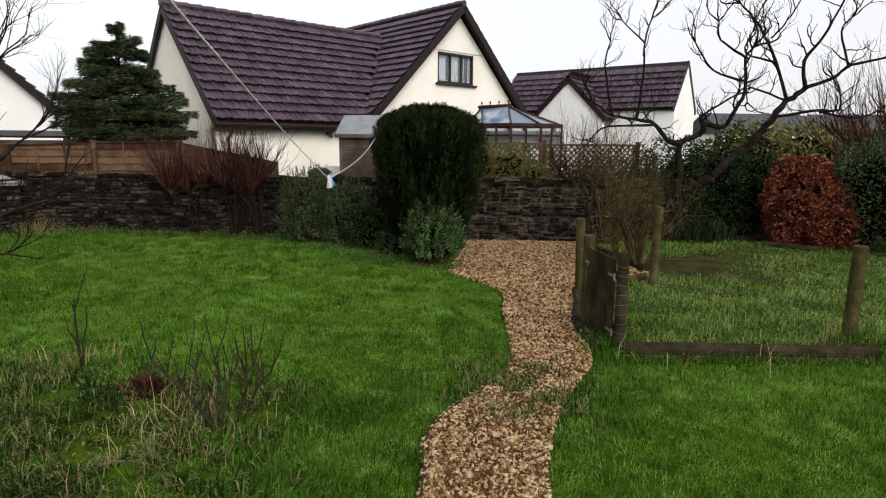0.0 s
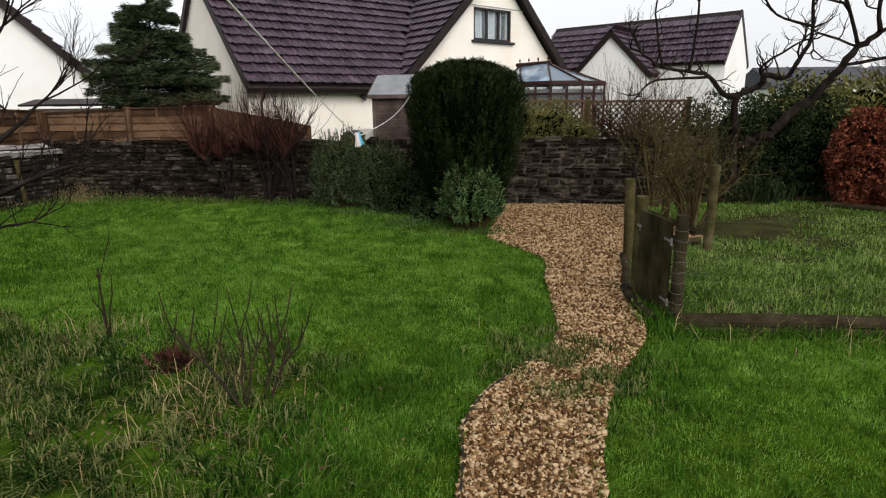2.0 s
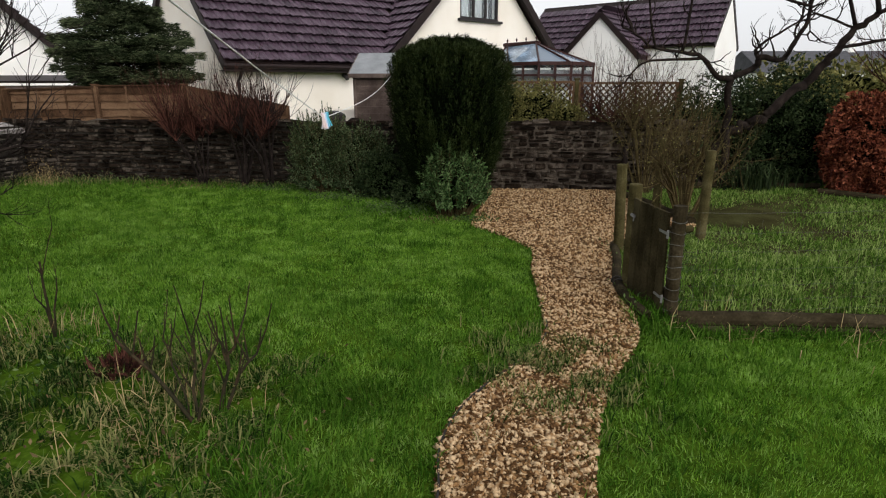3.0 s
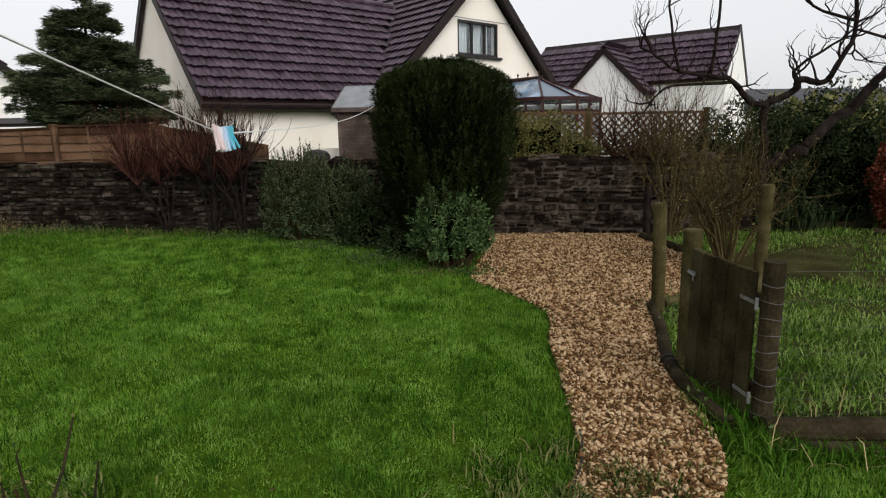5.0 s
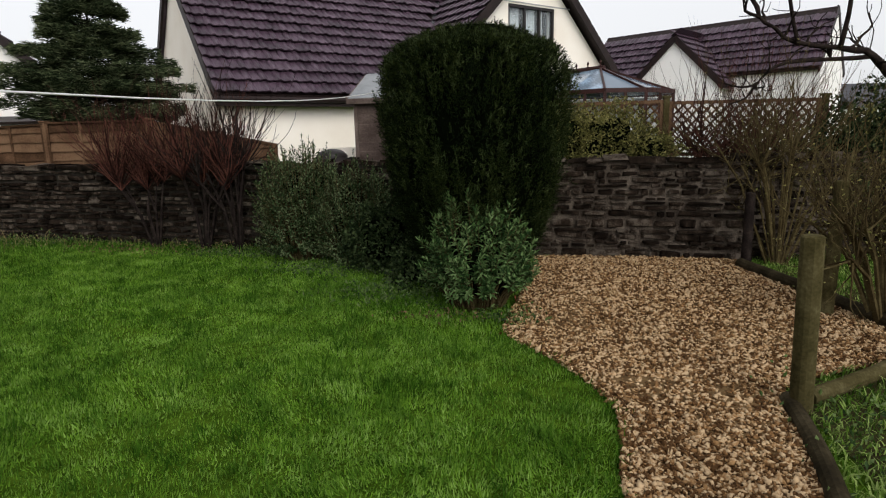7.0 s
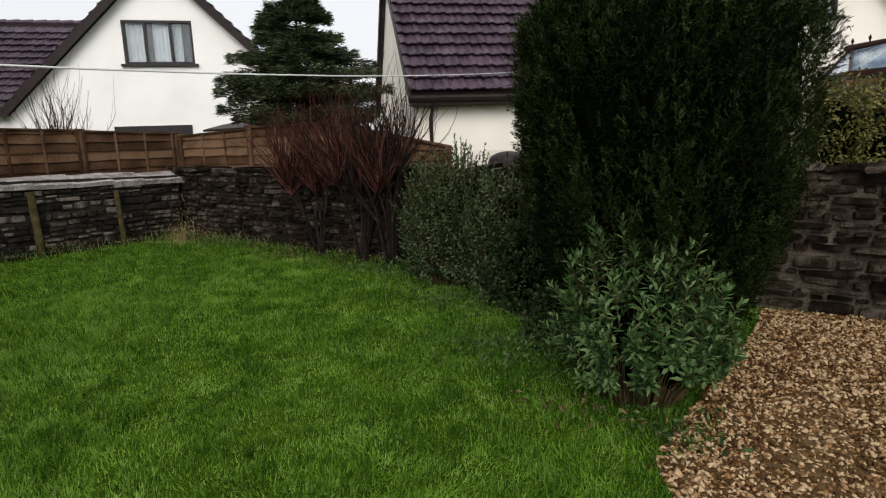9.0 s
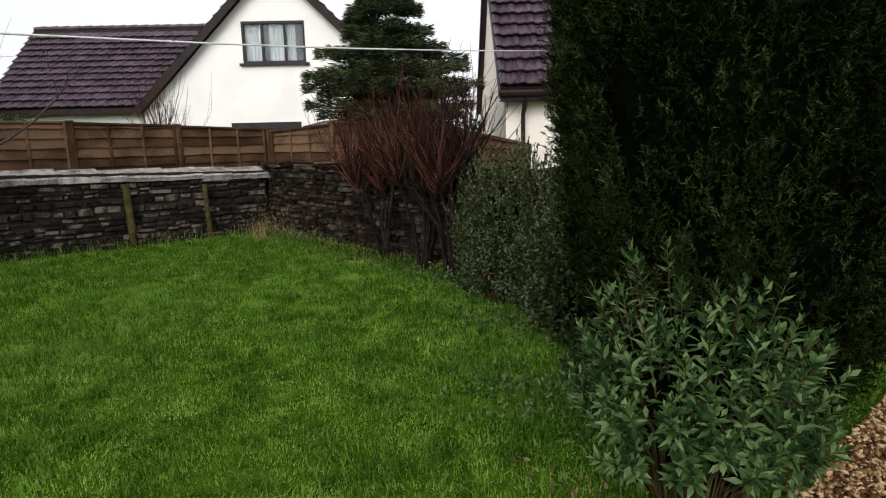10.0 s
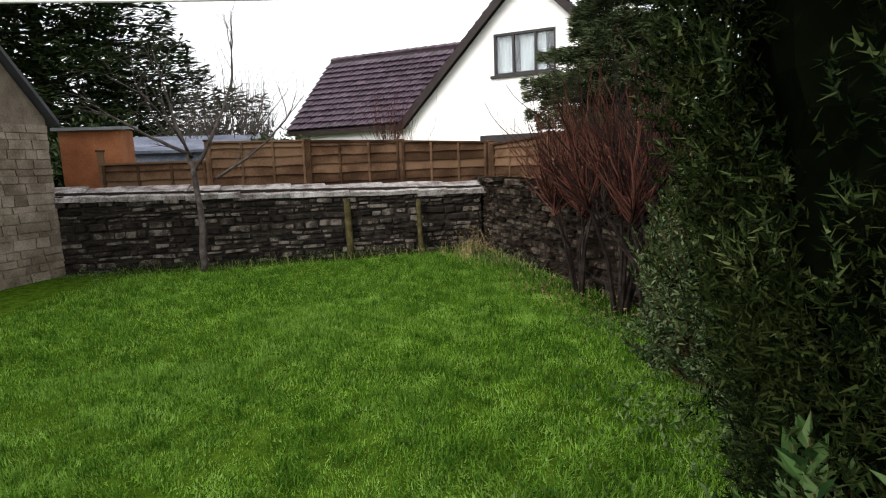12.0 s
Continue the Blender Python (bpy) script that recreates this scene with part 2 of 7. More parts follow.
# ---- mesh helpers ----
class Shape:
    """Collects vertices and faces for one mesh."""

    def __init__(self):
        self.v, self.f = [], []

    def face(self, *pts):
        i = len(self.v)
        self.v.extend(tuple(p) for p in pts)
        self.f.append(tuple(range(i, i + len(pts))))

    def box(self, m, sx, sy, sz, jitter=0.0):
        """A box centred on the pose m, with slightly moved corners."""
        i = len(self.v)
        for dz in (-0.5, 0.5):
            for dx, dy in ((-0.5, -0.5), (0.5, -0.5), (0.5, 0.5), (-0.5, 0.5)):
                j = [random.uniform(-jitter, jitter) for _ in range(3)] if jitter else (0, 0, 0)
                self.v.append(tuple(m @ Vector((dx * sx + j[0], dy * sy + j[1], dz * sz + j[2]))))
        for q in ((3, 2, 1, 0), (4, 5, 6, 7), (0, 1, 5, 4), (1, 2, 6, 5), (2, 3, 7, 6), (3, 0, 4, 7)):
            self.f.append(tuple(i + k for k in q))

    def tube(self, pts, radii, n=6, cap=True):
        """A tapered tube along a line of points."""
        pts = [Vector(p) for p in pts]
        base = len(self.v)
        side = None
        for k, p in enumerate(pts):
            d = (pts[min(k + 1, len(pts) - 1)] - pts[max(k - 1, 0)])
            d = d.normalized() if d.length > 1e-9 else Vector((0, 0, 1))
            if side is None:
                side = d.orthogonal().normalized()
            side = side - d * side.dot(d)
            side = side.normalized() if side.length > 1e-6 else d.orthogonal().normalized()
            up = d.cross(side)
            r = radii[k] if hasattr(radii, "__len__") else radii
            for a in range(n):
                c = 2 * math.pi * a / n
                self.v.append(tuple(p + side * (r * math.cos(c)) + up * (r * math.sin(c))))
        for k in range(len(pts) - 1):
            for a in range(n):
                b = (a + 1) % n
                self.f.append((base + k * n + a, base + k * n + b, base + (k + 1) * n + b, base + (k + 1) * n + a))
        if cap:
            self.f.append(tuple(base + a for a in reversed(range(n))))
            self.f.append(tuple(base + (len(pts) - 1) * n + a for a in range(n)))

    def leaf(self, p, way, up, length, width, fold=0.0):
        """A pointed leaf of two faces, folded along its rib."""
        p, way = Vector(p), Vector(way)
        s = way.cross(up)
        s = s.normalized() if s.length > 1e-6 else way.orthogonal().normalized()
        nrm = s.cross(way).normalized()
        i = len(self.v)
        mid = p + way * (length * 0.45)
        self.v += [tuple(p), tuple(mid + s * (width / 2) + nrm * fold), tuple(p + way * length), tuple(mid - s * (width / 2) + nrm * fold)]
        self.f += [(i, i + 1, i + 2), (i, i + 2, i + 3)]

    def mesh(self, name, mat, smooth=False):
        me = bpy.data.meshes.new(name)
        me.from_pydata(self.v, [], self.f)
        me.materials.append(mat)
        if smooth:
            me.polygons.foreach_set("use_smooth", [True] * len(me.polygons))
        me.update()
        return me


def weld(me):
    """Joins the seams of a mesh built from slices."""
    bm = bmesh.new()
    bm.from_mesh(me)
    bmesh.ops.remove_doubles(bm, verts=bm.verts, dist=0.0005)
    bm.to_mesh(me)
    bm.free()
    return me


def part(name, shape, mat, parent=None, label="", smooth=False):
    """Links a shape (or a finished mesh) as one mesh object under a thing or part."""
    me = shape if isinstance(shape, bpy.types.Mesh) else shape.mesh(name, mat, smooth)
    ob = new(name, me)
    if parent is not None:
        ob.parent = parent
    if label:
        ob["label"] = label
    return ob


def thing(name, label, category, group="", kind="", at=None):
    ob = new(name)
    ob.empty_display_size = 0.1
    if at is not None:
        ob.matrix_basis = at if isinstance(at, Matrix) else Matrix.Translation(at)
    return tagged(ob, label, category, group, kind)


def solid(name, shape, mat, label, category, group="", kind="", smooth=False):
    return tagged(part(name, shape, mat, smooth=smooth), label, category, group, kind)


def bevelled_box(sx, sy, sz, r=0.006):
    """A box mesh with chamfered long edges, centred on its origin."""
    bm = bmesh.new()
    bmesh.ops.create_cube(bm, size=1.0, matrix=Matrix.Diagonal((sx, sy, sz, 1)))
    bmesh.ops.bevel(bm, geom=list(bm.edges), offset=r, segments=1, affect="EDGES")
    return bm


def box_mesh(name, sx, sy, sz, mat, r=0.006):
    bm = bevelled_box(sx, sy, sz, r)
    me = bpy.data.meshes.new(name)
    bm.to_mesh(me)
    bm.free()
    me.materials.append(mat)
    return me


def placed(name, me, m, parent, label=""):
    ob = part(name, me, None, parent, label)
    ob.matrix_basis = m
    return ob


def lerp(a, b, t):
    return a + (b - a) * t


def axes(origin, ang):
    """A pose whose x axis runs ang degrees clockwise from +y, whose y axis points away from the viewer's side, z up."""
    return Matrix.Translation(origin) @ pose(0, 0, 0, 0, 0, 90 - ang)


# ---- ground ----
PROFILE = ((-60, 0.0), (0, 0.0), (1.0, -0.13), (2.5, -0.25), (3.5, -0.29), (5.0, -0.32), (8.0, -0.35), (5000, -0.35))


def ground_z(x, y):
    for (a, za), (b, zb) in zip(PROFILE, PROFILE[1:]):
        if y <= b:
            z = lerp(za, zb, (y - a) / (b - a))
            break
    return z


def bumps(x, y):
    return 0.018 * noise.noise((x * 0.9, y * 0.9, 3.1)) + 0.008 * noise.noise((x * 3.1, y * 3.1, 7.7))


LEFT_EDGE = ((-0.30, -3.0), (-0.22, 1.2), (-0.09, 2.67), (-0.09, 3.21), (0.07, 3.69), (0.56, 4.49), (0.65, 5.29), (0.68, 6.2), (0.75, 6.95), (0.51, 7.57), (0.15, 8.1), (0.13, 8.5), (0.36, 10.3), (0.36, 11.2))
RIGHT_EDGE = ((0.35, -3.0), (0.42, 1.2), (0.52, 2.68), (0.80, 3.75), (1.18, 4.5), (1.33, 5.2), (1.40, 5.9), (1.55, 6.6), (1.74, 7.35), (2.75, 7.95), (3.0, 8.6), (2.7, 10.0), (2.62, 11.0))


def smooth_line(pts, step=0.12):
    """A rounded polyline through the points."""
    out = []
    for k in range(len(pts) - 1):
        p0, p1, p2, p3 = (Vector(pts[max(0, min(len(pts) - 1, k + j))]).to_2d() for j in (-1, 0, 1, 2))
        n = max(2, int((p2 - p1).length / step))
        for i in range(n):
            t = i / n
            out.append(0.5 * ((2 * p1) + (p2 - p0) * t + (2 * p0 - 5 * p1 + 4 * p2 - p3) * t * t + (3 * p1 - p0 - 3 * p2 + p3) * t ** 3))
    out.append(Vector(pts[-1]).to_2d())
    return out


PATH_L, PATH_R = smooth_line(LEFT_EDGE), smooth_line(RIGHT_EDGE)


def x_at(line, y):
    for a, b in zip(line, line[1:]):
        if a.y <= y <= b.y:
            return lerp(a.x, b.x, (y - a.y) / (b.y - a.y + 1e-9))
    return None


NOWHERE = 999.0
ROWS_Y = np.arange(-3.0, 11.0, 0.02)
XL = np.array([x_at(PATH_L, y) or NOWHERE for y in ROWS_Y])
XR = np.array([x_at(PATH_R, y) or NOWHERE for y in ROWS_Y])


def on_path(x, y, pad=0.0):
    """Whether plan points (arrays) lie on the gravel."""
    k = np.clip(((y + 3.0) / 0.02).astype(int), 0, len(ROWS_Y) - 1)
    return (x > XL[k] + pad) & (x < XR[k] - pad) & (y > -3) & (y < 11.0)


def spaced(lo, hi, fine_lo, fine_hi, step):
    a = list(np.arange(fine_lo, fine_hi + 1e-6, step))
    k, d = fine_hi, step
    while k < hi:
        d *= 1.5
        k = min(hi, k + d)
        a.append(k)
    k, d = fine_lo, step
    while k > lo:
        d *= 1.5
        k = max(lo, k - d)
        a.insert(0, k)
    return a


gx, gy = spaced(-2500, 2500, -13, 13, 0.25), spaced(-2500, 2500, -7, 14, 0.25)
g = Shape()
g.v = [(x, y, ground_z(x, y) + (bumps(x, y) if abs(x) < 14 and -8 < y < 15 else 0) - 0.012) for y in gy for x in gx]
nx = len(gx)
g.f = [(j * nx + i, j * nx + i + 1, (j + 1) * nx + i + 1, (j + 1) * nx + i) for j in range(len(gy) - 1) for i in range(nx - 1)]
solid("ground", g, M_SOIL, "damp green lawn over dark soil", "lawn", kind="structure", smooth=True)

gp = Shape()
ys = np.arange(-3.0, 10.98, 0.1)
for y in ys:
    a, b = x_at(PATH_L, y), x_at(PATH_R, y)
    for i in range(13):
        x = lerp(a, b, i / 12)
        edge = min(i, 12 - i) / 6
        gp.v.append((x, y, ground_z(x, y) + bumps(x, y) + 0.004 + 0.014 * min(1, edge * 3)))
for j in range(len(ys) - 1):
    for i in range(12):
        k = j * 13 + i
        gp.f.append((k, k + 1, k + 14, k + 13))
path_ob = solid("gravel_path", gp, M_GRAVELBED, "winding path of golden-brown gravel chippings", "path", kind="structure", smooth=True)


# ---- boundary walls ----
def rubble_wall(name, label, a, b, height_a, height_b, thick, near, course=0.075, long=(0.10, 0.34), seed=1, coping=True, stone_mat=M_STONE, far_mat=M_STONEJ, cope_mat=M_COPING, core_mat=M_LIME, gap=1.0):
    """A dry-laid wall from a to b (its face on the line, body behind). near: stretch (metres from a) whose stones are single objects."""
    random.seed(seed)
    a, b = Vector(a), Vector(b)
    length = (b - a).length
    ang = math.degrees(math.atan2(b.y - a.y, b.x - a.x))
    base = min(ground_z(a.x, a.y), ground_z(b.x, b.y)) - 0.1
    w = thing(name, label, "garden wall", kind="structure", at=pose(a.x, a.y, base, 0, 0, ang))
    core = Shape()
    n = 24
    for k in range(n):
        x0, x1 = length * k / n, length * (k + 1) / n
        h = lerp(height_a, height_b, (k + 0.5) / n)
        core.box(Matrix.Translation(((x0 + x1) / 2, thick / 2 + 0.02, h / 2)), x1 - x0, thick - 0.03, h)
    part("core", weld(core.mesh("core", core_mat)), None, w)
    singles, rest = 0, Shape()
    z = 0.0
    top = max(height_a, height_b) - (0.07 if coping else 0)
    stones = []
    while z < top:
        ch = course * random.choice((0.6, 0.75, 0.9, 1.0, 1.2, 1.5))
        x = -random.uniform(0, 0.2)
        while x < length:
            sl = random.uniform(*long) * random.choice((0.6, 0.8, 1.0, 1.3))
            h = lerp(height_a, height_b, min(1, max(0, x / length))) - (0.07 if coping else 0)
            if z + ch * 0.6 < h and x + sl > 0:
                x0, x1 = max(0, x), min(length, x + sl)
                stones.append(((x0 + x1) / 2, z + ch / 2 + random.uniform(-0.012, 0.012), x1 - x0 - gap * random.uniform(0.006, 0.024), ch * random.uniform(0.62, 1.05) - 0.008 * gap))
            x += sl
        z += ch
    shared = []
    for k in range(14):
        s = Shape()
        s.box(Matrix.Identity(4), 1, 1, 1, 0.0)
        s.v = [(vx * random.uniform(0.80, 1.03), vy * random.uniform(0.9, 1.1), vz * random.uniform(0.62, 1.08)) for vx, vy, vz in s.v]
        bm = bmesh.new()
        vs = [bm.verts.new(p) for p in s.v]
        for f in s.f:
            bm.faces.new([vs[q] for q in f])
        bmesh.ops.bevel(bm, geom=[e for e in bm.edges], offset=0.1, segments=1, affect="EDGES")
        me = bpy.data.meshes.new("stone")
        bm.to_mesh(me)
        bm.free()
        me.materials.append(stone_mat)
        shared.append(me)
    for sx, sz, sl, sh in stones:
        proud = random.uniform(-0.02, 0.03)
        m = Matrix.LocRotScale((sx, 0.075 - proud, sz), Euler((random.uniform(-0.06, 0.06), random.uniform(-0.06, 0.06), random.uniform(-0.07, 0.07))), (sl, 0.16, sh))
        me = random.choice(shared)
        if near[0] < sx < near[1] and singles < 300:
            placed("stone", me, m, w)
            singles += 1
        else:
            i = len(rest.v)
            rest.v += [tuple(m @ v.co) for v in me.vertices]
            rest.f += [tuple(i + q for q in p.vertices) for p in me.polygons]
    if rest.f:
        tagged(part("stones", rest, far_mat, w), kind="stuff")
    if not coping:
        x = 0.0
        cs = Shape()
        while x < length:
            sl = random.uniform(0.12, 0.42)
            h = lerp(height_a, height_b, min(1, x / length))
            cs.box(Matrix.Translation((x + sl / 2, thick / 2 - 0.02 + random.uniform(-0.03, 0.03), h + random.uniform(-0.02, 0.03))) @ pose(0, 0, 0, random.uniform(-5, 5), random.uniform(-4, 4), random.uniform(-5, 5)), sl - 0.01, thick + random.uniform(-0.05, 0.06), random.uniform(0.03, 0.08), 0.02)
            x += sl
        tagged(part("top_stones", cs, far_mat, w), kind="stuff")
    if coping:
        x = 0.0
        cs = Shape()
        while x < length:
            sl = random.uniform(0.25, 0.6)
            h = lerp(height_a, height_b, min(1, x / length))
            cs.box(Matrix.Translation((x + sl / 2, thick / 2 - 0.03, h - 0.035 + random.uniform(-0.006, 0.006))) @ pose(0, 0, 0, random.uniform(13, 17), random.uniform(-0.8, 0.8), 0), sl + 0.004, thick + 0.05, 0.06 + random.uniform(0, 0.02), 0.012)
            x += sl
        part("coping", cs, cope_mat, w, "pale lichened stone coping")
    return w


rubble_wall("wall_north", "low dark slate rubble wall with rough stone top", (-9.1, 12.18), (-0.40, 11.18), 1.22, 1.24, 0.42, (3.0, 5.0), seed=3, coping=False, core_mat=M_MORTAR)
rubble_wall("wall_north_end", "mortared slate rubble wall beside the gravel", (-0.40, 11.18), (2.75, 10.82), 1.24, 1.24, 0.42, (0.4, 3.2), course=0.088, seed=6, coping=False, gap=1.15)
rubble_wall("wall_northeast", "dark slate rubble wall behind shrubs", (2.75, 10.83), (10.5, 13.6), 1.24, 1.3, 0.42, (0, 0), seed=4, coping=False)
rubble_wall("wall_west", "slate rubble wall with pale lichened coping", (-9.75, 5.6), (-8.72, 12.1), 1.32, 1.14, 0.45, (3.5, 6.6), course=0.09, seed=5, core_mat=M_MORTAR, stone_mat=M_STONEW, far_mat=M_STONEWJ)


# ---- houses ----
def roof_courses(shape, m, length, slope, course=0.345, tile=0.33, keep=None):
    """Overlapping tile courses on the pose m (x along the eave, y up the slope, z out)."""
    rows = int(slope / course)
    for r in range(rows + 1):
        y0 = r * course
        cols = int(length / tile) + 1
        for c in range(cols):
            x0 = c * tile
            if keep and not keep(x0 + tile / 2, y0 + course / 2):
                continue
            add_tile(shape, m @ Matrix.Translation((x0, y0, 0)), tile, course)


def add_tile(shape, m, tile, course):
    """One interlocking roll tile: a low roll, a pan, and a thick lower edge."""
    prof = ((0.0, 0.03), (0.12, 0.055), (0.30, 0.055), (0.42, 0.028), (0.58, 0.022), (0.80, 0.045), (1.0, 0.03))
    i = len(shape.v)
    for y, lift in ((0.0, 0.078), (course * 1.12, 0.0)):
        for fx, h in prof:
            shape.v.append(tuple(m @ Vector((fx * (tile - 0.004), y, h + lift))))
    for fx, h in prof:
        shape.v.append(tuple(m @ Vector((fx * (tile - 0.004), 0.0, h + 0.078 - 0.03))))
    n = len(prof)
    for k in range(n - 1):
        shape.f.append((i + k, i + k + 1, i + n + k + 1, i + n + k))
        shape.f.append((i + 2 * n + k, i + 2 * n + k + 1, i + k + 1, i + k))


def tiled_slope(house, name, m, length, slope, keep=None, single=0, mat_far=M_TILEJ):
    """A roof slope: boarding below, tiles above; the first ones are objects of their own."""
    s = Shape()
    if keep is None:
        s.box(m @ Matrix.Translation((length / 2, slope / 2, -0.04)), length, slope, 0.08)
    else:
        step = 0.25
        for r in range(int(slope / step) + 1):
            xs = [x for x in np.arange(0, length, 0.1) if keep(x, (r + 0.5) * step)]
            if xs:
                h = min(step, slope - r * step)
                if h > 0.02:
                    s.box(m @ Matrix.Translation(((xs[0] + xs[-1] + 0.1) / 2, r * step + h / 2, -0.04)), xs[-1] - xs[0] + 0.1, h, 0.08)
    roof = part(name, weld(s.mesh(name, M_FASCIA)), None, house, "brown-purple concrete tiled roof")
    tile, course = 0.33, 0.345
    one = Shape()
    add_tile(one, Matrix.Identity(4), tile, course)
    me = one.mesh("roof_tile", M_TILE)
    rest, made = Shape(), 0
    for r in range(int(slope / course)):
        for c in range(int(length / tile) + 1):
            if (c + 0.5) * tile > length or (keep and not keep((c + 0.5) * tile, (r + 0.5) * course)):
                continue
            mm = m @ Matrix.Translation((c * tile, r * course, 0)) @ pose(0, 0, 0, random.uniform(-0.15, 0.15), random.uniform(-0.1, 0.1), 0)
            if made < single:
                placed("roof_tile", me, mm, roof)
                made += 1
            else:
                add_tile(rest, mm, tile, course)
    if rest.f:
        tagged(part("roof_tiles", rest, mat_far, roof), kind="stuff")
    return roof


class Tubes:
    """Takes tubes and links each as a part of its own."""

    def __init__(self, name, mat, parent):
        self.name, self.mat, self.parent = name, mat, parent

    def tube(self, pts, radii, n=6):
        s = Shape()
        s.tube(pts, radii, n)
        part(self.name, s, self.mat, self.parent)


class Bars:
    """Takes beams and links each as a part of its own."""

    def __init__(self, name, mat, parent):
        self.name, self.mat, self.parent = name, mat, parent

    def box(self, m, sx, sy, sz):
        s = Shape()
        s.box(m, sx, sy, sz)
        part(self.name, s, self.mat, self.parent)


def beam(shape, a, b, w, h):
    """A squared bar from a to b, h high."""
    a, b = Vector(a), Vector(b)
    d = b - a
    q = d.to_track_quat("X", "Z").to_matrix().to_4x4()
    shape.box(Matrix.Translation((a + b) / 2) @ q, d.length, w, h)


def window(house, m, width, height, lights, name="window", curtain=True):
    """A framed window on the pose m (x along the wall, y into it, z up), lower left corner at its origin."""
    t = 0.07
    back = Shape()
    back.box(m @ Matrix.Translation((width / 2, 0.55, height / 2)), width + 0.6, 0.02, height + 0.4)
    win = part(name, back, M_ROOM, house, "dark-framed window")
    bars = Bars("window_frame", M_FRAME, win)
    for x in [0] + [width * c for c in lights] + [width - t]:
        bars.box(m @ Matrix.Translation((x + t / 2, 0.03, height / 2)), t, 0.1, height - 2 * t)
    for z in (t / 2, height - t / 2):
        bars.box(m @ Matrix.Translation((width / 2, 0.028, z)), width, 0.1, t)
    edges = [0] + [width * c for c in lights] + [width - t]
    for k in range(len(edges) - 1):
        p = Shape()
        p.box(m @ Matrix.Translation(((edges[k] + edges[k + 1] + t) / 2, 0.045, height / 2)), edges[k + 1] - edges[k] - t, 0.008, height - 2 * t)
        part("pane", p, M_GLASS, win).visible_shadow = False
        if curtain:
            c = Shape()
            wdt = (edges[k + 1] - edges[k] - t) * (0.92, 0.75, 0.5)[k % 3]
            x0 = edges[k] + t if k % 2 == 0 else edges[k + 1] - wdt
            folds = 8
            for q in range(folds):
                xa, xb = x0 + wdt * q / folds, x0 + wdt * (q + 1) / folds
                ya, yb = 0.16 + 0.02 * (q % 2), 0.16 + 0.02 * ((q + 1) % 2)
                c.face(m @ Vector((xa, ya, 0.05)), m @ Vector((xb, yb, 0.05)), m @ Vector((xb, yb, height - 0.05)), m @ Vector((xa, ya, height - 0.05)))
            part("curtain", c, M_CURTAIN, win, "pale curtain")
    sill = Shape()
    sill.box(m @ Matrix.Translation((width / 2, -0.06, -0.04)), width + 0.2, 0.18, 0.07)
    part("sill", sill, M_FRAME, win, "dark window sill")
    return win


class Walls(list):
    """Wall pieces of a house; each becomes a part."""

    def link(self, mat, house):
        for s in self:
            part("wall", weld(s.mesh("wall", mat)), None, house)


def wall_with_hole(shapes, m, outline, hole, thick):
    """A wall on the pose m: outline(x) gives its top z between x range ends; hole = (x0, x1, z0, z1) or None."""
    x0, x1, zfun, zb = outline
    shape = Shape()
    shapes.append(shape)
    cuts = sorted({x0, x1, *( [hole[0], hole[1]] if hole else []), *[x0 + (x1 - x0) * k / 40 for k in range(41)]})
    for a, b in zip(cuts, cuts[1:]):
        if b - a < 1e-4:
            continue
        spans = [(zb, None)]
        if hole and a >= hole[0] - 1e-6 and b <= hole[1] + 1e-6:
            spans = [(zb, hole[2]), (hole[3], None)]
        for lo, hi in spans:
            za, zc = (zfun(a), zfun(b)) if hi is None else (hi, hi)
            if max(za, zc) <= lo:
                continue
            i = len(shape.v)
            for y in (0, thick):
                for x, z in ((a, lo), (b, lo), (b, max(lo, zc)), (a, max(lo, za))):
                    shape.v.append(tuple(m @ Vector((x, y, z))))
            shape.f += [(i, i + 1, i + 2, i + 3), (i + 7, i + 6, i + 5, i + 4), (i + 3, i + 2, i + 6, i + 7), (i, i + 3, i + 7, i + 4), (i + 1, i + 5, i + 6, i + 2), (i, i + 4, i + 5, i + 1)]


GZ = -0.35


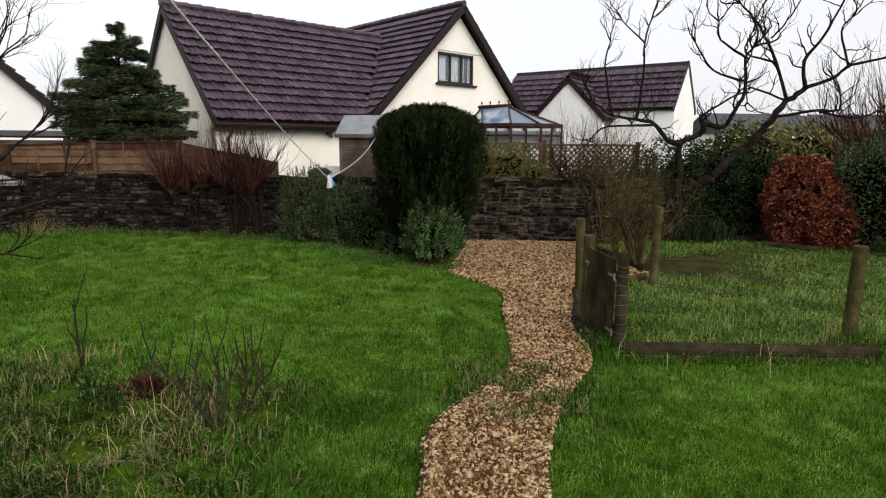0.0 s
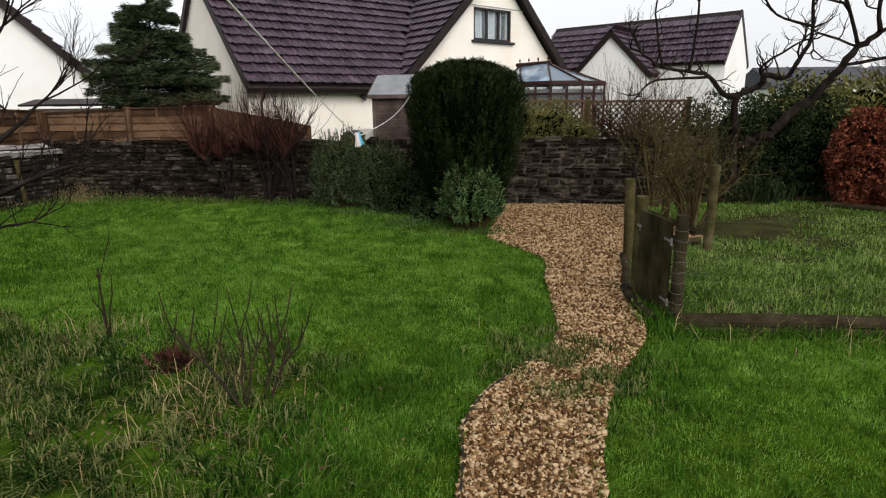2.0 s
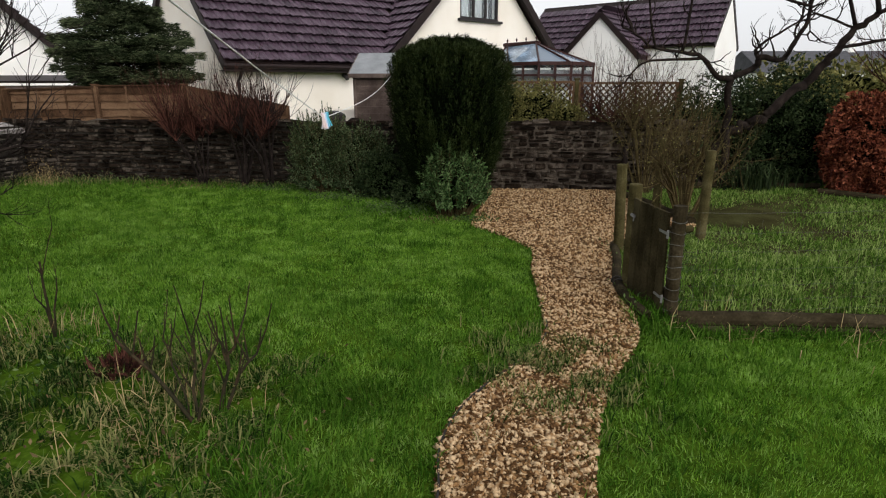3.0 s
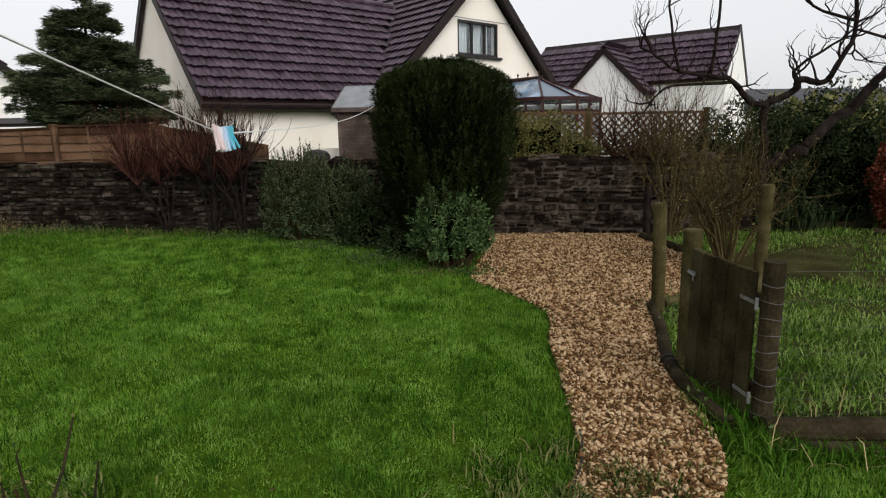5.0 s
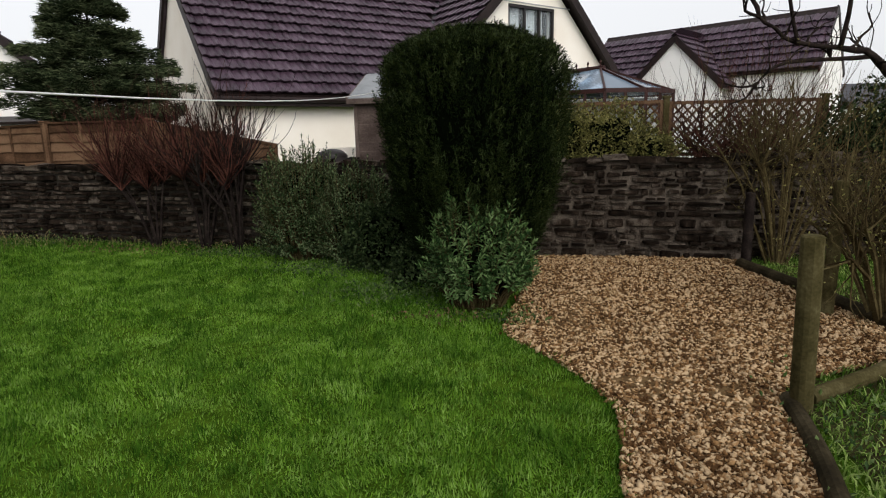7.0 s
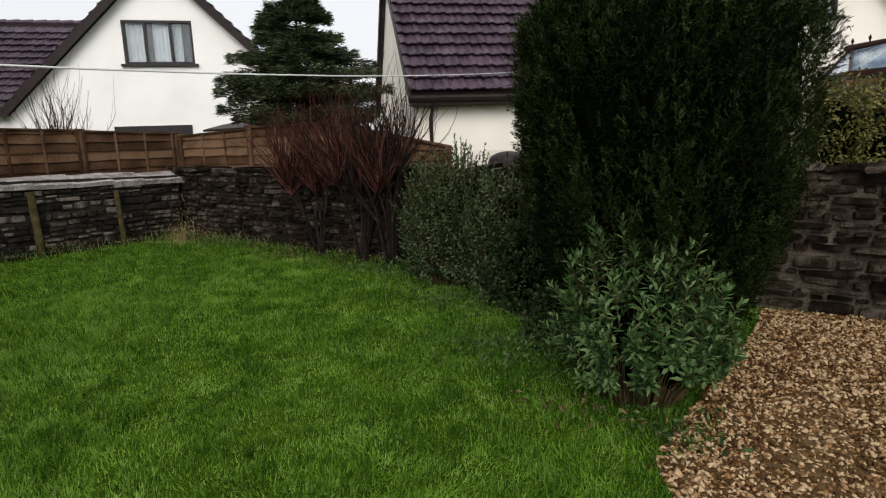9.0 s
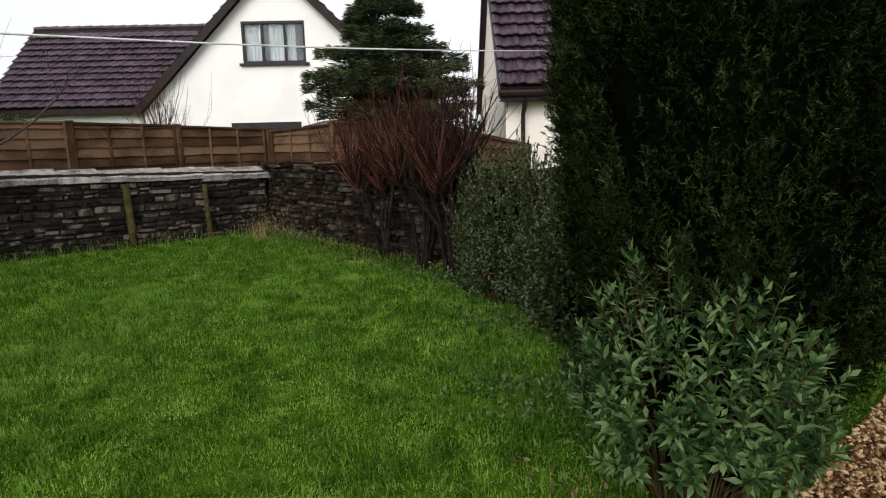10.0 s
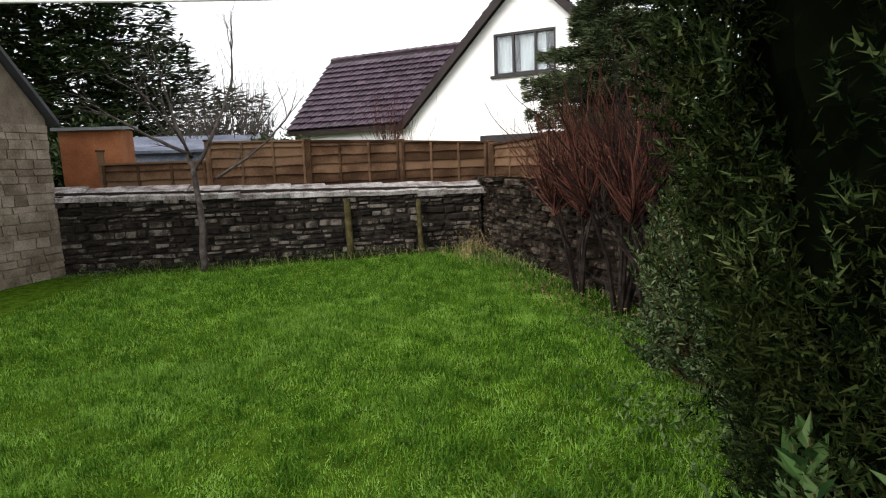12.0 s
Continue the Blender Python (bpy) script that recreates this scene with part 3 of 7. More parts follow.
def bungalow_one():
    """The L-shaped dormer bungalow behind the back wall."""
    h = thing("bungalow", "cream-rendered bungalow with brown tiled roof and tall gable", "house", at=axes((-5.69, 14.94, 0), 46.9))
    ez, rz, half = 1.99, 5.24, 3.28
    ax, az, wh, vx = 8.66, 6.06, 4.10, 4.55
    wing_e = az - wh * 0.98
    w = Walls()
    # front wall, gable wing wall, end wall, back and closing walls
    wall_with_hole(w, Matrix.Translation((0.12, 0.34, 0)), (0.0, vx + 0.1, lambda x: 2.02, GZ - 0.3), None, 0.3)
    wall_with_hole(w, Matrix.Translation((0, 0.30, 0)), (vx + 0.2, ax + wh - 0.2, lambda x: az - 0.2 - abs(x - ax) * 0.98, GZ - 0.3), (7.77, 9.49, 3.49, 4.50), 0.3)
    w.link(M_RENDER, h)
    e = Walls()
    wall_with_hole(e, Matrix.Translation((0.42, 0, 0)) @ pose(0, 0, 0, 0, 0, 90), (0.35, 2 * half - 0.35, lambda x: ez - 0.07 + (half - abs(x - half)) * (rz - ez) / half, GZ - 0.3), None, 0.3)
    wall_with_hole(e, Matrix.Translation((0.12, 2 * half - 0.35, 0)), (0.0, vx + 0.2, lambda x: 2.02, GZ - 0.3), None, 0.3)
    wall_with_hole(e, Matrix.Translation((ax + wh - 0.2, 0.6, 0)) @ pose(0, 0, 0, 0, 0, 90), (0.0, 8.0, lambda x: wing_e + 0.05, GZ - 0.3), None, 0.3)
    wall_with_hole(e, Matrix.Translation((0, 8.3, 0)), (vx + 0.2, ax + wh - 0.2, lambda x: az - 0.2 - abs(x - ax) * 0.98, GZ - 0.3), None, 0.3)
    e.link(M_RENDER, h)
    window(h, Matrix.Translation((7.77, 0.34, 3.49)), 1.72, 1.01, (0.34, 0.66))
    band = Shape()
    band.box(Matrix.Translation((8.75, 0.29, 4.55)), 2.7, 0.02, 0.025)
    part("render_bead", band, M_CURTAIN, h)
    pitch = math.atan2(rz - ez, half)
    sl = half / math.cos(pitch) + 0.05
    # main front slope, cut along the valley where the wing's slope rises past it
    lean = 3.1 / half
    tiled_slope(h, "roof", Matrix.Translation((-0.02, 0, ez)) @ pose(0, 0, 0, math.degrees(pitch), 0, 0), 7.9, sl,
                keep=lambda x, y: x < vx + y * math.cos(pitch) * lean, single=300)
    bk = Shape()
    bk.face((-0.02, 2 * half, ez), (7.8, 2 * half, ez), (7.8, half, rz), (-0.02, half, rz))
    bk.face((-0.02, 2 * half, ez - 0.12), (-0.02, half, rz - 0.12), (7.8, half, rz - 0.12), (7.8, 2 * half, ez - 0.12))
    part("roof", bk, M_TILEJ, h)
    # wing slopes: ridge runs back from the gable's apex
    wp = math.atan2(az - wing_e, wh)
    wsl = wh / math.cos(wp) + 0.04
    tiled_slope(h, "roof", Matrix.Translation((ax - wh, 8.6, wing_e)) @ pose(0, 0, 0, 0, 0, -90) @ pose(0, 0, 0, math.degrees(wp), 0, 0), 8.6, wsl,
                keep=lambda x, y: (8.6 - x) < max(0.0, (y * math.cos(wp) - (vx - ax + wh)) / lean) + 0.1 or y * math.sin(wp) > rz - wing_e or (8.6 - x) > 2 * half, single=300)
    tiled_slope(h, "roof", Matrix.Translation((ax + wh, 0, wing_e)) @ pose(0, 0, 0, 0, 0, 90) @ pose(0, 0, 0, math.degrees(wp), 0, 0), 8.6, wsl)
    rg = Tubes("ridge_tile", M_TILE, h)
    for k in range(20):
        rg.tube([(-0.05 + k * 0.38, half, rz + 0.03), (0.36 + k * 0.38, half, rz + 0.05)], (0.10, 0.11), 8)
    for k in range(22):
        rg.tube([(ax, -0.05 + k * 0.38, az + 0.03), (ax, 0.36 + k * 0.38, az + 0.05)], (0.10, 0.11), 8)
    vg = Bars("bargeboard", M_FASCIA, h)
    beam(vg, (0.0, -0.02, ez - 0.10), (0.0, half, rz - 0.10), 0.05, 0.2)
    beam(vg, (0.0, 2 * half + 0.02, ez - 0.10), (0.0, half, rz - 0.10), 0.05, 0.2)
    beam(vg, (ax - wh, -0.03, wing_e - 0.10), (ax, -0.03, az - 0.10), 0.05, 0.22)
    beam(vg, (ax + wh, -0.03, wing_e - 0.10), (ax, -0.03, az - 0.10), 0.05, 0.22)
    gt = Shape()
    gt.tube([(-0.05, -0.06, ez - 0.08), (vx, -0.06, ez - 0.08)], 0.06, 8)
    beam(gt, (0.0, 0.0, ez - 0.12), (vx, 0.0, ez - 0.12), 0.03, 0.18)
    beam(gt, (0.0, 0.17, ez - 0.19), (vx, 0.17, ez - 0.19), 0.34, 0.02)
    part("gutter", gt, M_FASCIA, h, "dark brown gutter")
    dp = Shape()
    dp.tube([(0.42, -0.05, ez - 0.1), (0.42, 0.1, ez - 0.3), (0.42, 0.27, ez - 0.42), (0.42, 0.27, GZ)], 0.038, 8)
    part("downpipe", dp, M_FASCIA, h, "dark brown downpipe")
    vl = Shape()
    beam(vl, (vx + 0.03, 0.0, ez), (vx + 3.1, half, rz), 0.10, 0.05)
    part("valley", vl, M_SLATE, h)
    lm = Shape()
    lm.tube([(3.4, 0.3, 1.72), (3.4, 0.16, 1.72), (3.4, 0.08, 1.62)], (0.05, 0.07, 0.05), 8)
    part("wall_light", lm, M_FRAME, h, "small dark wall lamp")
    fl = Shape()
    fl.box(Matrix.Translation((6.3, 4.2, GZ + 0.05)), 12.0, 7.6, 0.1)
    part("floor", fl, M_MORTAR, h)
    return h


def bungalow_two():
    """The white bungalow with a gable window, over the west fence."""
    m = axes((-16.08, 17.27, 0), 45)
    h = thing("bungalow", "white-rendered bungalow with brown tiled roof and gable window", "house", at=m)
    az, ez = 6.79, 2.35
    wh = az - ez
    w = Walls()
    wall_with_hole(w, Matrix.Translation((0, 0, 0)), (-4.4, 4.35, lambda x: az - 0.18 - abs(x + 0.1), GZ - 0.3), (-1.18, 0.78, 3.72, 4.98), 0.3)
    wall_with_hole(w, Matrix.Translation((-12, 0.32, 0)), (2.8, 7.6, lambda x: 2.4, GZ - 0.3), None, 0.3)
    wall_with_hole(w, Matrix.Translation((4.35, 0.3, 0)) @ pose(0, 0, 0, 0, 0, 90), (0, 8.0, lambda x: 2.2, GZ - 0.3), None, 0.3)
    wall_with_hole(w, Matrix.Translation((-9.0, 0.3, 0)) @ pose(0, 0, 0, 0, 0, 90), (0.02, 6.6, lambda x: 2.35 + (3.3 - abs(x - 3.3)) * 0.9, GZ - 0.3), None, 0.3)
    wall_with_hole(w, Matrix.Translation((0, 8.3, 0)), (-9.0, 4.35, lambda x: 2.3, GZ - 0.3), None, 0.3)
    w.link(M_WHITE, h)
    window(h, Matrix.Translation((-1.18, 0.04, 3.72)), 1.96, 1.26, (0.30, 0.66))
    # lower dark opening seen over the fence
    lw = Shape()
    lw.box(Matrix.Translation((-0.6, -0.02, 1.15)), 2.2, 0.06, 1.5)
    part("patio_door", lw, M_FRAME, h, "dark patio door frame")
    wp = math.atan2(wh, wh)
    wsl = wh / math.cos(wp)
    tiled_slope(h, "roof", Matrix.Translation((-0.1 - wh, 8.3, ez)) @ pose(0, 0, 0, 0, 0, -90) @ pose(0, 0, 0, 45, 0, 0), 8.6, wsl, single=0)
    tiled_slope(h, "roof", Matrix.Translation((-0.1 + wh, -0.3, ez)) @ pose(0, 0, 0, 0, 0, 90) @ pose(0, 0, 0, 45, 0, 0), 8.6, wsl, single=0)
    tiled_slope(h, "roof", Matrix.Translation((-9.36, -0.05, 2.45)) @ pose(0, 0, 0, 42.4, 0, 0), 7.4, 3.3 / math.cos(radians(42.4)), single=260,
                keep=lambda x, y: x < 4.95 + y * 0.70)
    bk = Shape()
    bk.face((-9.36, 6.6, 2.45), (-2.5, 6.6, 2.45), (-2.5, 3.27, 5.46), (-9.36, 3.27, 5.46))
    part("roof", bk, M_TILEJ, h)
    rg = Tubes("ridge_tile", M_TILE, h)
    for k in range(17):
        rg.tube([(-9.41 + k * 0.4, 3.27, 5.48), (-8.99 + k * 0.4, 3.27, 5.50)], (0.09, 0.10), 8)
    for k in range(20):
        rg.tube([(-0.1, -0.3 + k * 0.4, az + 0.02), (-0.1, 0.12 + k * 0.4, az + 0.04)], (0.09, 0.10), 8)
    vg = Bars("bargeboard", M_FASCIA, h)
    beam(vg, (-0.1 - wh, -0.3, ez - 0.08), (-0.1, -0.3, az - 0.08), 0.05, 0.22)
    beam(vg, (-0.1 + wh, -0.3, ez - 0.08), (-0.1, -0.3, az - 0.08), 0.05, 0.22)
    beam(vg, (-9.36, 0.0, 2.38), (-9.36, 3.27, 5.38), 0.05, 0.2)
    beam(vg, (-9.3, -0.06, 2.36), (-4.4, -0.06, 2.36), 0.05, 0.16)
    return h


def bungalow_three():
    """The house beyond the conservatory: long roof with a small front gable."""
    r2 = Vector((10.31, 25.74, 0))
    m = Matrix.Translation(r2) @ pose(0, 0, 0, 0, 0, 180 - 35.9)
    h = thing("bungalow", "white bungalow with brown tiled roof and small front gable", "house", at=m)
    # x runs along the ridge away from the near gable; the front lies towards +y
    rz, ez, half, length = 4.94, 2.90, 1.84, 8.2
    w = Walls()
    wall_with_hole(w, Matrix.Translation((0.25, 0, 0)) @ pose(0, 0, 0, 0, 0, 90), (-half + 0.2, half - 0.2, lambda y: rz - 0.15 - abs(y) * (rz - ez) / half, GZ - 0.3), None, 0.25)
    wall_with_hole(w, Matrix.Translation((0, half - 0.45, 0)), (0.25, length, lambda x: ez + 0.05, GZ - 0.3), None, 0.25)
    wall_with_hole(w, Matrix.Translation((0, -half + 0.2, 0)), (0.25, length, lambda x: ez + 0.05, GZ - 0.3), None, 0.25)
    gxc, gh = 4.24, 1.75
    wall_with_hole(w, Matrix.Translation((gxc, half + 0.5, 0)), (-gh + 0.15, gh - 0.15, lambda x: 4.26 - 0.12 - abs(x) * 1.0, GZ - 0.3), None, 0.25)
    w.link(M_WHITE, h)
    p = math.atan2(rz - ez, half)
    s = half / math.cos(p)
    tiled_slope(h, "roof", Matrix.Translation((length, half, ez)) @ pose(0, 0, 0, 0, 0, 180) @ pose(0, 0, 0, math.degrees(p), 0, 0), length, s, single=0)
    tiled_slope(h, "roof", Matrix.Translation((0, -half, ez)) @ pose(0, 0, 0, math.degrees(p), 0, 0), length, s, single=0)
    for sgn in (-1, 1):
        sl = Shape()
        o = [(gxc + sgn * gh, half + 0.8, 4.26 - gh), (gxc, half + 0.8, 4.26), (gxc, 0.4, 4.26), (gxc + sgn * gh, 0.4, 4.26 - gh)]
        sl.face(*o)
        sl.face(*[(x, y, z - 0.1) for x, y, z in reversed(o)])
        rf = part("roof", sl, M_TILEJ, h)
        tl = Shape()
        base = Matrix.Translation((gxc + sgn * gh, 0.4 if sgn > 0 else half + 0.8, 4.26 - gh)) @ pose(0, 0, 0, 0, 0, 90 if sgn > 0 else -90) @ pose(0, 0, 0, 45, 0, 0)
        roof_courses(tl, base, half + 0.4, gh * 1.41)
        tagged(part("roof_tiles", tl, M_TILEJ, rf), kind="stuff")
    vg = Bars("bargeboard", M_FASCIA, h)
    for sgn in (-1, 1):
        beam(vg, (0, sgn * half, ez - 0.05), (0, 0, rz - 0.05), 0.05, 0.2)
        beam(vg, (gxc + sgn * gh, half + 0.82, 4.26 - gh - 0.05), (gxc, half + 0.82, 4.21), 0.05, 0.2)
    return h


bungalow_one()
bungalow_two()
bungalow_three()


# ---- plants: helpers ----
def tri_mesh(name, tris, mat):
    """A mesh of single triangles from an array (n, 3, 3)."""
    n = len(tris)
    me = bpy.data.meshes.new(name)
    me.vertices.add(n * 3)
    me.vertices.foreach_set("co", np.ascontiguousarray(tris, dtype=np.float32).ravel())
    me.loops.add(n * 3)
    me.loops.foreach_set("vertex_index", np.arange(n * 3, dtype=np.int32))
    me.polygons.add(n)
    me.polygons.foreach_set("loop_start", np.arange(0, n * 3, 3, dtype=np.int32))
    me.materials.append(mat)
    me.update(calc_edges=True)
    return me


PY, PZ = np.array([p[0] for p in PROFILE], float), np.array([p[1] for p in PROFILE], float)


def ground_array(x, y):
    return np.interp(y, PY, PZ)


def wave(x, y, s, k):
    """Cheap smooth variation over the plan, about -1 to 1."""
    return (np.sin(x * s + k) * np.cos(y * s * 1.13 - k * 2.1) + np.sin((x + y) * s * 0.61 + k * 1.7) + np.cos((x - 1.7 * y) * s * 0.37 - k)) / 3


def blades(rng, x, y, length, width, lean, heading=None):
    """Single-triangle grass blades standing at plan points."""
    n = len(x)
    z = ground_array(x, y) - 0.012
    a, b = rng.uniform(0, 2 * np.pi, n), rng.uniform(0, 2 * np.pi, n)
    if heading is not None:
        b = heading + rng.normal(0, 0.5, n)
    ln = length * rng.uniform(0.55, 1.3, n)
    tilt = np.abs(rng.normal(0, lean, n))
    t = np.empty((n, 3, 3))
    hw = width * rng.uniform(0.7, 1.3, n) / 2
    t[:, 0] = np.stack([x + np.cos(a) * hw, y + np.sin(a) * hw, z], 1)
    t[:, 1] = np.stack([x - np.cos(a) * hw, y - np.sin(a) * hw, z], 1)
    t[:, 2] = np.stack([x + np.cos(b) * np.sin(tilt) * ln, y + np.sin(b) * np.sin(tilt) * ln, z + np.cos(tilt) * ln], 1)
    return t


def strip_mesh(name, v, mat):
    """Blades of five vertices each, from an array (n, 5, 3): two at the root, two at the bend, one tip."""
    n = len(v)
    me = bpy.data.meshes.new(name)
    me.vertices.add(n * 5)
    me.vertices.foreach_set("co", np.ascontiguousarray(v, dtype=np.float32).ravel())
    idx = (np.array((0, 1, 3, 0, 3, 2, 2, 3, 4))[None] + (np.arange(n) * 5)[:, None]).ravel()
    me.loops.add(len(idx))
    me.loops.foreach_set("vertex_index", idx.astype(np.int32))
    me.polygons.add(n * 3)
    me.polygons.foreach_set("loop_start", np.arange(0, n * 9, 3, dtype=np.int32))
    me.materials.append(mat)
    me.update(calc_edges=True)
    return me


def bent_blades(rng, x, y, length, width, lean, heading=None, droop=0.9):
    """Arching grass blades that bend over half way."""
    n = len(x)
    z = ground_array(x, y) - 0.012
    b = rng.uniform(0, 2 * np.pi, n)
    if heading is not None:
        b = heading + rng.normal(0, 0.7, n)
    a = b + np.pi / 2 + rng.normal(0, 0.5, n)
    ln = length * rng.uniform(0.5, 1.35, n)
    t0 = np.clip(np.abs(rng.normal(0.25, lean, n)), 0, 1.25)
    t1 = np.clip(t0 + droop * rng.uniform(0.3, 1.3, n), 0, 1.75)
    hw = width * rng.uniform(0.7, 1.3, n) / 2
    side = np.stack([np.cos(a) * hw, np.sin(a) * hw, np.zeros(n)], 1)
    root = np.stack([x, y, z], 1)
    way = np.stack([np.cos(b), np.sin(b)], 1)
    bend = root + np.concatenate([way * (np.sin(t0) * ln * 0.55)[:, None], (np.cos(t0) * ln * 0.55)[:, None]], 1)
    tip = bend + np.concatenate([way * (np.sin(t1) * ln * 0.5)[:, None], (np.cos(t1) * ln * 0.5)[:, None]], 1)
    tip[:, 2] = np.maximum(tip[:, 2], z + 0.016)
    return np.stack([root - side, root + side, bend - side * 0.8, bend + side * 0.8, tip], 1)


def in_run(x, y):
    return (x > 1.6) & (y > 5.05) & (x < 9)


def speckle(x, y):
    """Fine scatter over the plan, -0.5 to 0.5."""
    v = np.sin(x * 127.1 + y * 311.7) * 43758.5
    return v - np.floor(v) - 0.5


def in_rough(x, y):
    """The unmown corner, with a soft uneven border."""
    d = np.minimum(4.5 - 0.35 * (x + 3.0) - y, -0.95 - x - 0.25 * np.maximum(0, y - 2.6))
    return d + 0.35 * wave(x, y, 3.7, 1.0) + 0.7 * speckle(x, y) > 0


def lawn():
    rng = np.random.default_rng(5)
    out, pale = [], []
    for x0, x1, y0, y1, n, ln, wd in ((-3.2, 3.6, 1.0, 4.6, 240000, 0.030, 0.0075), (-4.6, 1.2, 4.6, 8.0, 260000, 0.031, 0.0078), (-6.0, 0.6, 8.0, 11.3, 190000, 0.033, 0.0085),
                                      (-9.2, -4.2, 3.5, 12.0, 150000, 0.040, 0.009), (1.2, 7.5, 1.5, 5.1, 110000, 0.033, 0.007), (-4, 5, -4, 1.0, 20000, 0.045, 0.009)):
        x, y = rng.uniform(x0, x1, n), rng.uniform(y0, y1, n)
        wx_, wy_ = x + 0.21 * np.sin(y * 5.3 + 1), y + 0.17 * np.sin(x * 6.1)
        thick = 0.55 + 0.35 * wave(wx_, wy_, 13.7, 0.4) + 0.35 * wave(wy_, wx_, 29.3, 2.4) + 0.15 * wave(x, y, 3.1, 1.4)
        ok = ~on_path(x, y, 0.0) & ~in_run(x, y) & ~in_rough(x, y) & (y < 11.9 - 0.115 * (x + 6.76)) & (x > -9.45 + 0.158 * (y - 5.7) - 0.1) & (rng.uniform(0, 1, n) < thick + 0.22)
        x, y = x[ok], y[ok]
        tuft = 1 + 0.35 * wave(x, y, 2.3, 1.9) + 0.35 * np.maximum(0, wave(wx_[ok], wy_[ok], 11.7, 3.3))
        b = blades(rng, x, y, ln * tuft, wd, 1.05, heading=5.0 * wave(wx_[ok], wy_[ok], 8.3, 0.9) + rng.normal(0, 0.8, len(x)))
        light = 0.9 * wave(x + 0.4 * np.sin(y * 2.1), y + 0.3 * np.sin(x * 1.7), 1.9, 4.1) + 0.7 * wave(y, x, 6.3, 0.7) + 0.5 * wave(x, y, 17.0, 5.2) + 0.10 * (y - 5.5) - 0.35 * (x < 0.6) * (y < 4.2)
        sel = rng.uniform(-0.9, 0.9, len(x)) < light
        out.append(b[~sel])
        pale.append(b[sel])
    return np.concatenate(out), np.concatenate(pale)


green_blades, pale_blades = lawn()
tagged(new("lawn_grass", tri_mesh("lawn_grass", green_blades, M_GRASS)), "short damp green grass blades of the lawn", "grass", kind="stuff")
tagged(new("pale_grass", tri_mesh("pale_grass", pale_blades, M_PALEGRASS)), "yellower patches of short grass in the lawn", "grass", kind="stuff")


def tufts():
    """Clumps of longer, darker blades scattered over the lawn, and a ragged fringe along the gravel."""
    rng = np.random.default_rng(15)
    out = []
    cx, cy = rng.uniform(-8.5, 4.5, 5200), rng.uniform(1.3, 11.4, 5200)
    ok = ~on_path(cx, cy, -0.05) & ~in_run(cx, cy) & ~in_rough(cx, cy) & (cy < 11.7 - 0.115 * (cx + 6.76)) & (cx > -9.2 + 0.158 * (cy - 5.7))
    for x, y in zip(cx[ok], cy[ok]):
        n = int(rng.uniform(12, 44))
        r = rng.uniform(0.02, 0.085)
        out.append(bent_blades(rng, rng.normal(x, r, n), rng.normal(y, r * 0.8, n), rng.uniform(0.05, 0.10), 0.006, 0.6))
    # long grass creeping round the shrubs and along the wall's foot
    n = 3000
    x = rng.uniform(-1.9, 0.3, n)
    y = rng.normal(9.0, 0.2, n) - 0.45 * (x + 0.6)
    out.append(bent_blades(rng, x, y, 0.075, 0.007, 0.8))
    n = 5000
    x = rng.uniform(-9.1, -3.0, n)
    out.append(bent_blades(rng, x, 11.74 - 0.115 * (x + 6.76) - np.abs(rng.normal(0, 0.16, n)), 0.10, 0.008, 0.6))
    # lush long grass between the unmown corner and the gravel
    n = 9000
    x, y = rng.normal(-0.75, 0.32, n), rng.uniform(1.6, 3.9, n)
    keep = ~on_path(x, y, 0.0) & (rng.uniform(0, 1, n) < 0.45 + 0.8 * wave(x, y, 9.0, 2.0))
    out.append(bent_blades(rng, x[keep], y[keep], 0.10, 0.007, 0.55, heading=4.0 * wave(x[keep], y[keep], 5.0, 1.1)))
    for line, side in ((PATH_L, -1), (PATH_R[:90], 1)):
        for p in line:
            if 1.6 < p.y < 8.6 and not (side > 0 and p.y > 4.6):
                n = 30 if side < 0 else 60
                out.append(bent_blades(rng, p.x + side * np.abs(rng.normal(0.0, 0.035, n)) - side * (0.012 if side < 0 else rng.exponential(0.045, n)), rng.normal(p.y, 0.06, n), 0.065, 0.006, 0.6))
    n = 2600
    x = rng.uniform(1.4, 3.9, n)
    out.append(bent_blades(rng, x, 4.70 + rng.normal(0, 0.05, n), 0.085, 0.007, 0.5))
    out.append(bent_blades(rng, rng.normal(3.85, 0.14, 900), rng.normal(5.08, 0.1, 900), 0.22, 0.008, 0.5))
    out.append(bent_blades(rng, rng.normal(1.46, 0.09, 900), rng.normal(4.95, 0.22, 900), 0.15, 0.008, 0.5))
    return np.concatenate(out)


tagged(new("grass_tufts", strip_mesh("grass_tufts", tufts(), M_TUFT)), "longer dark tufts of grass in the lawn", "grass", kind="stuff")


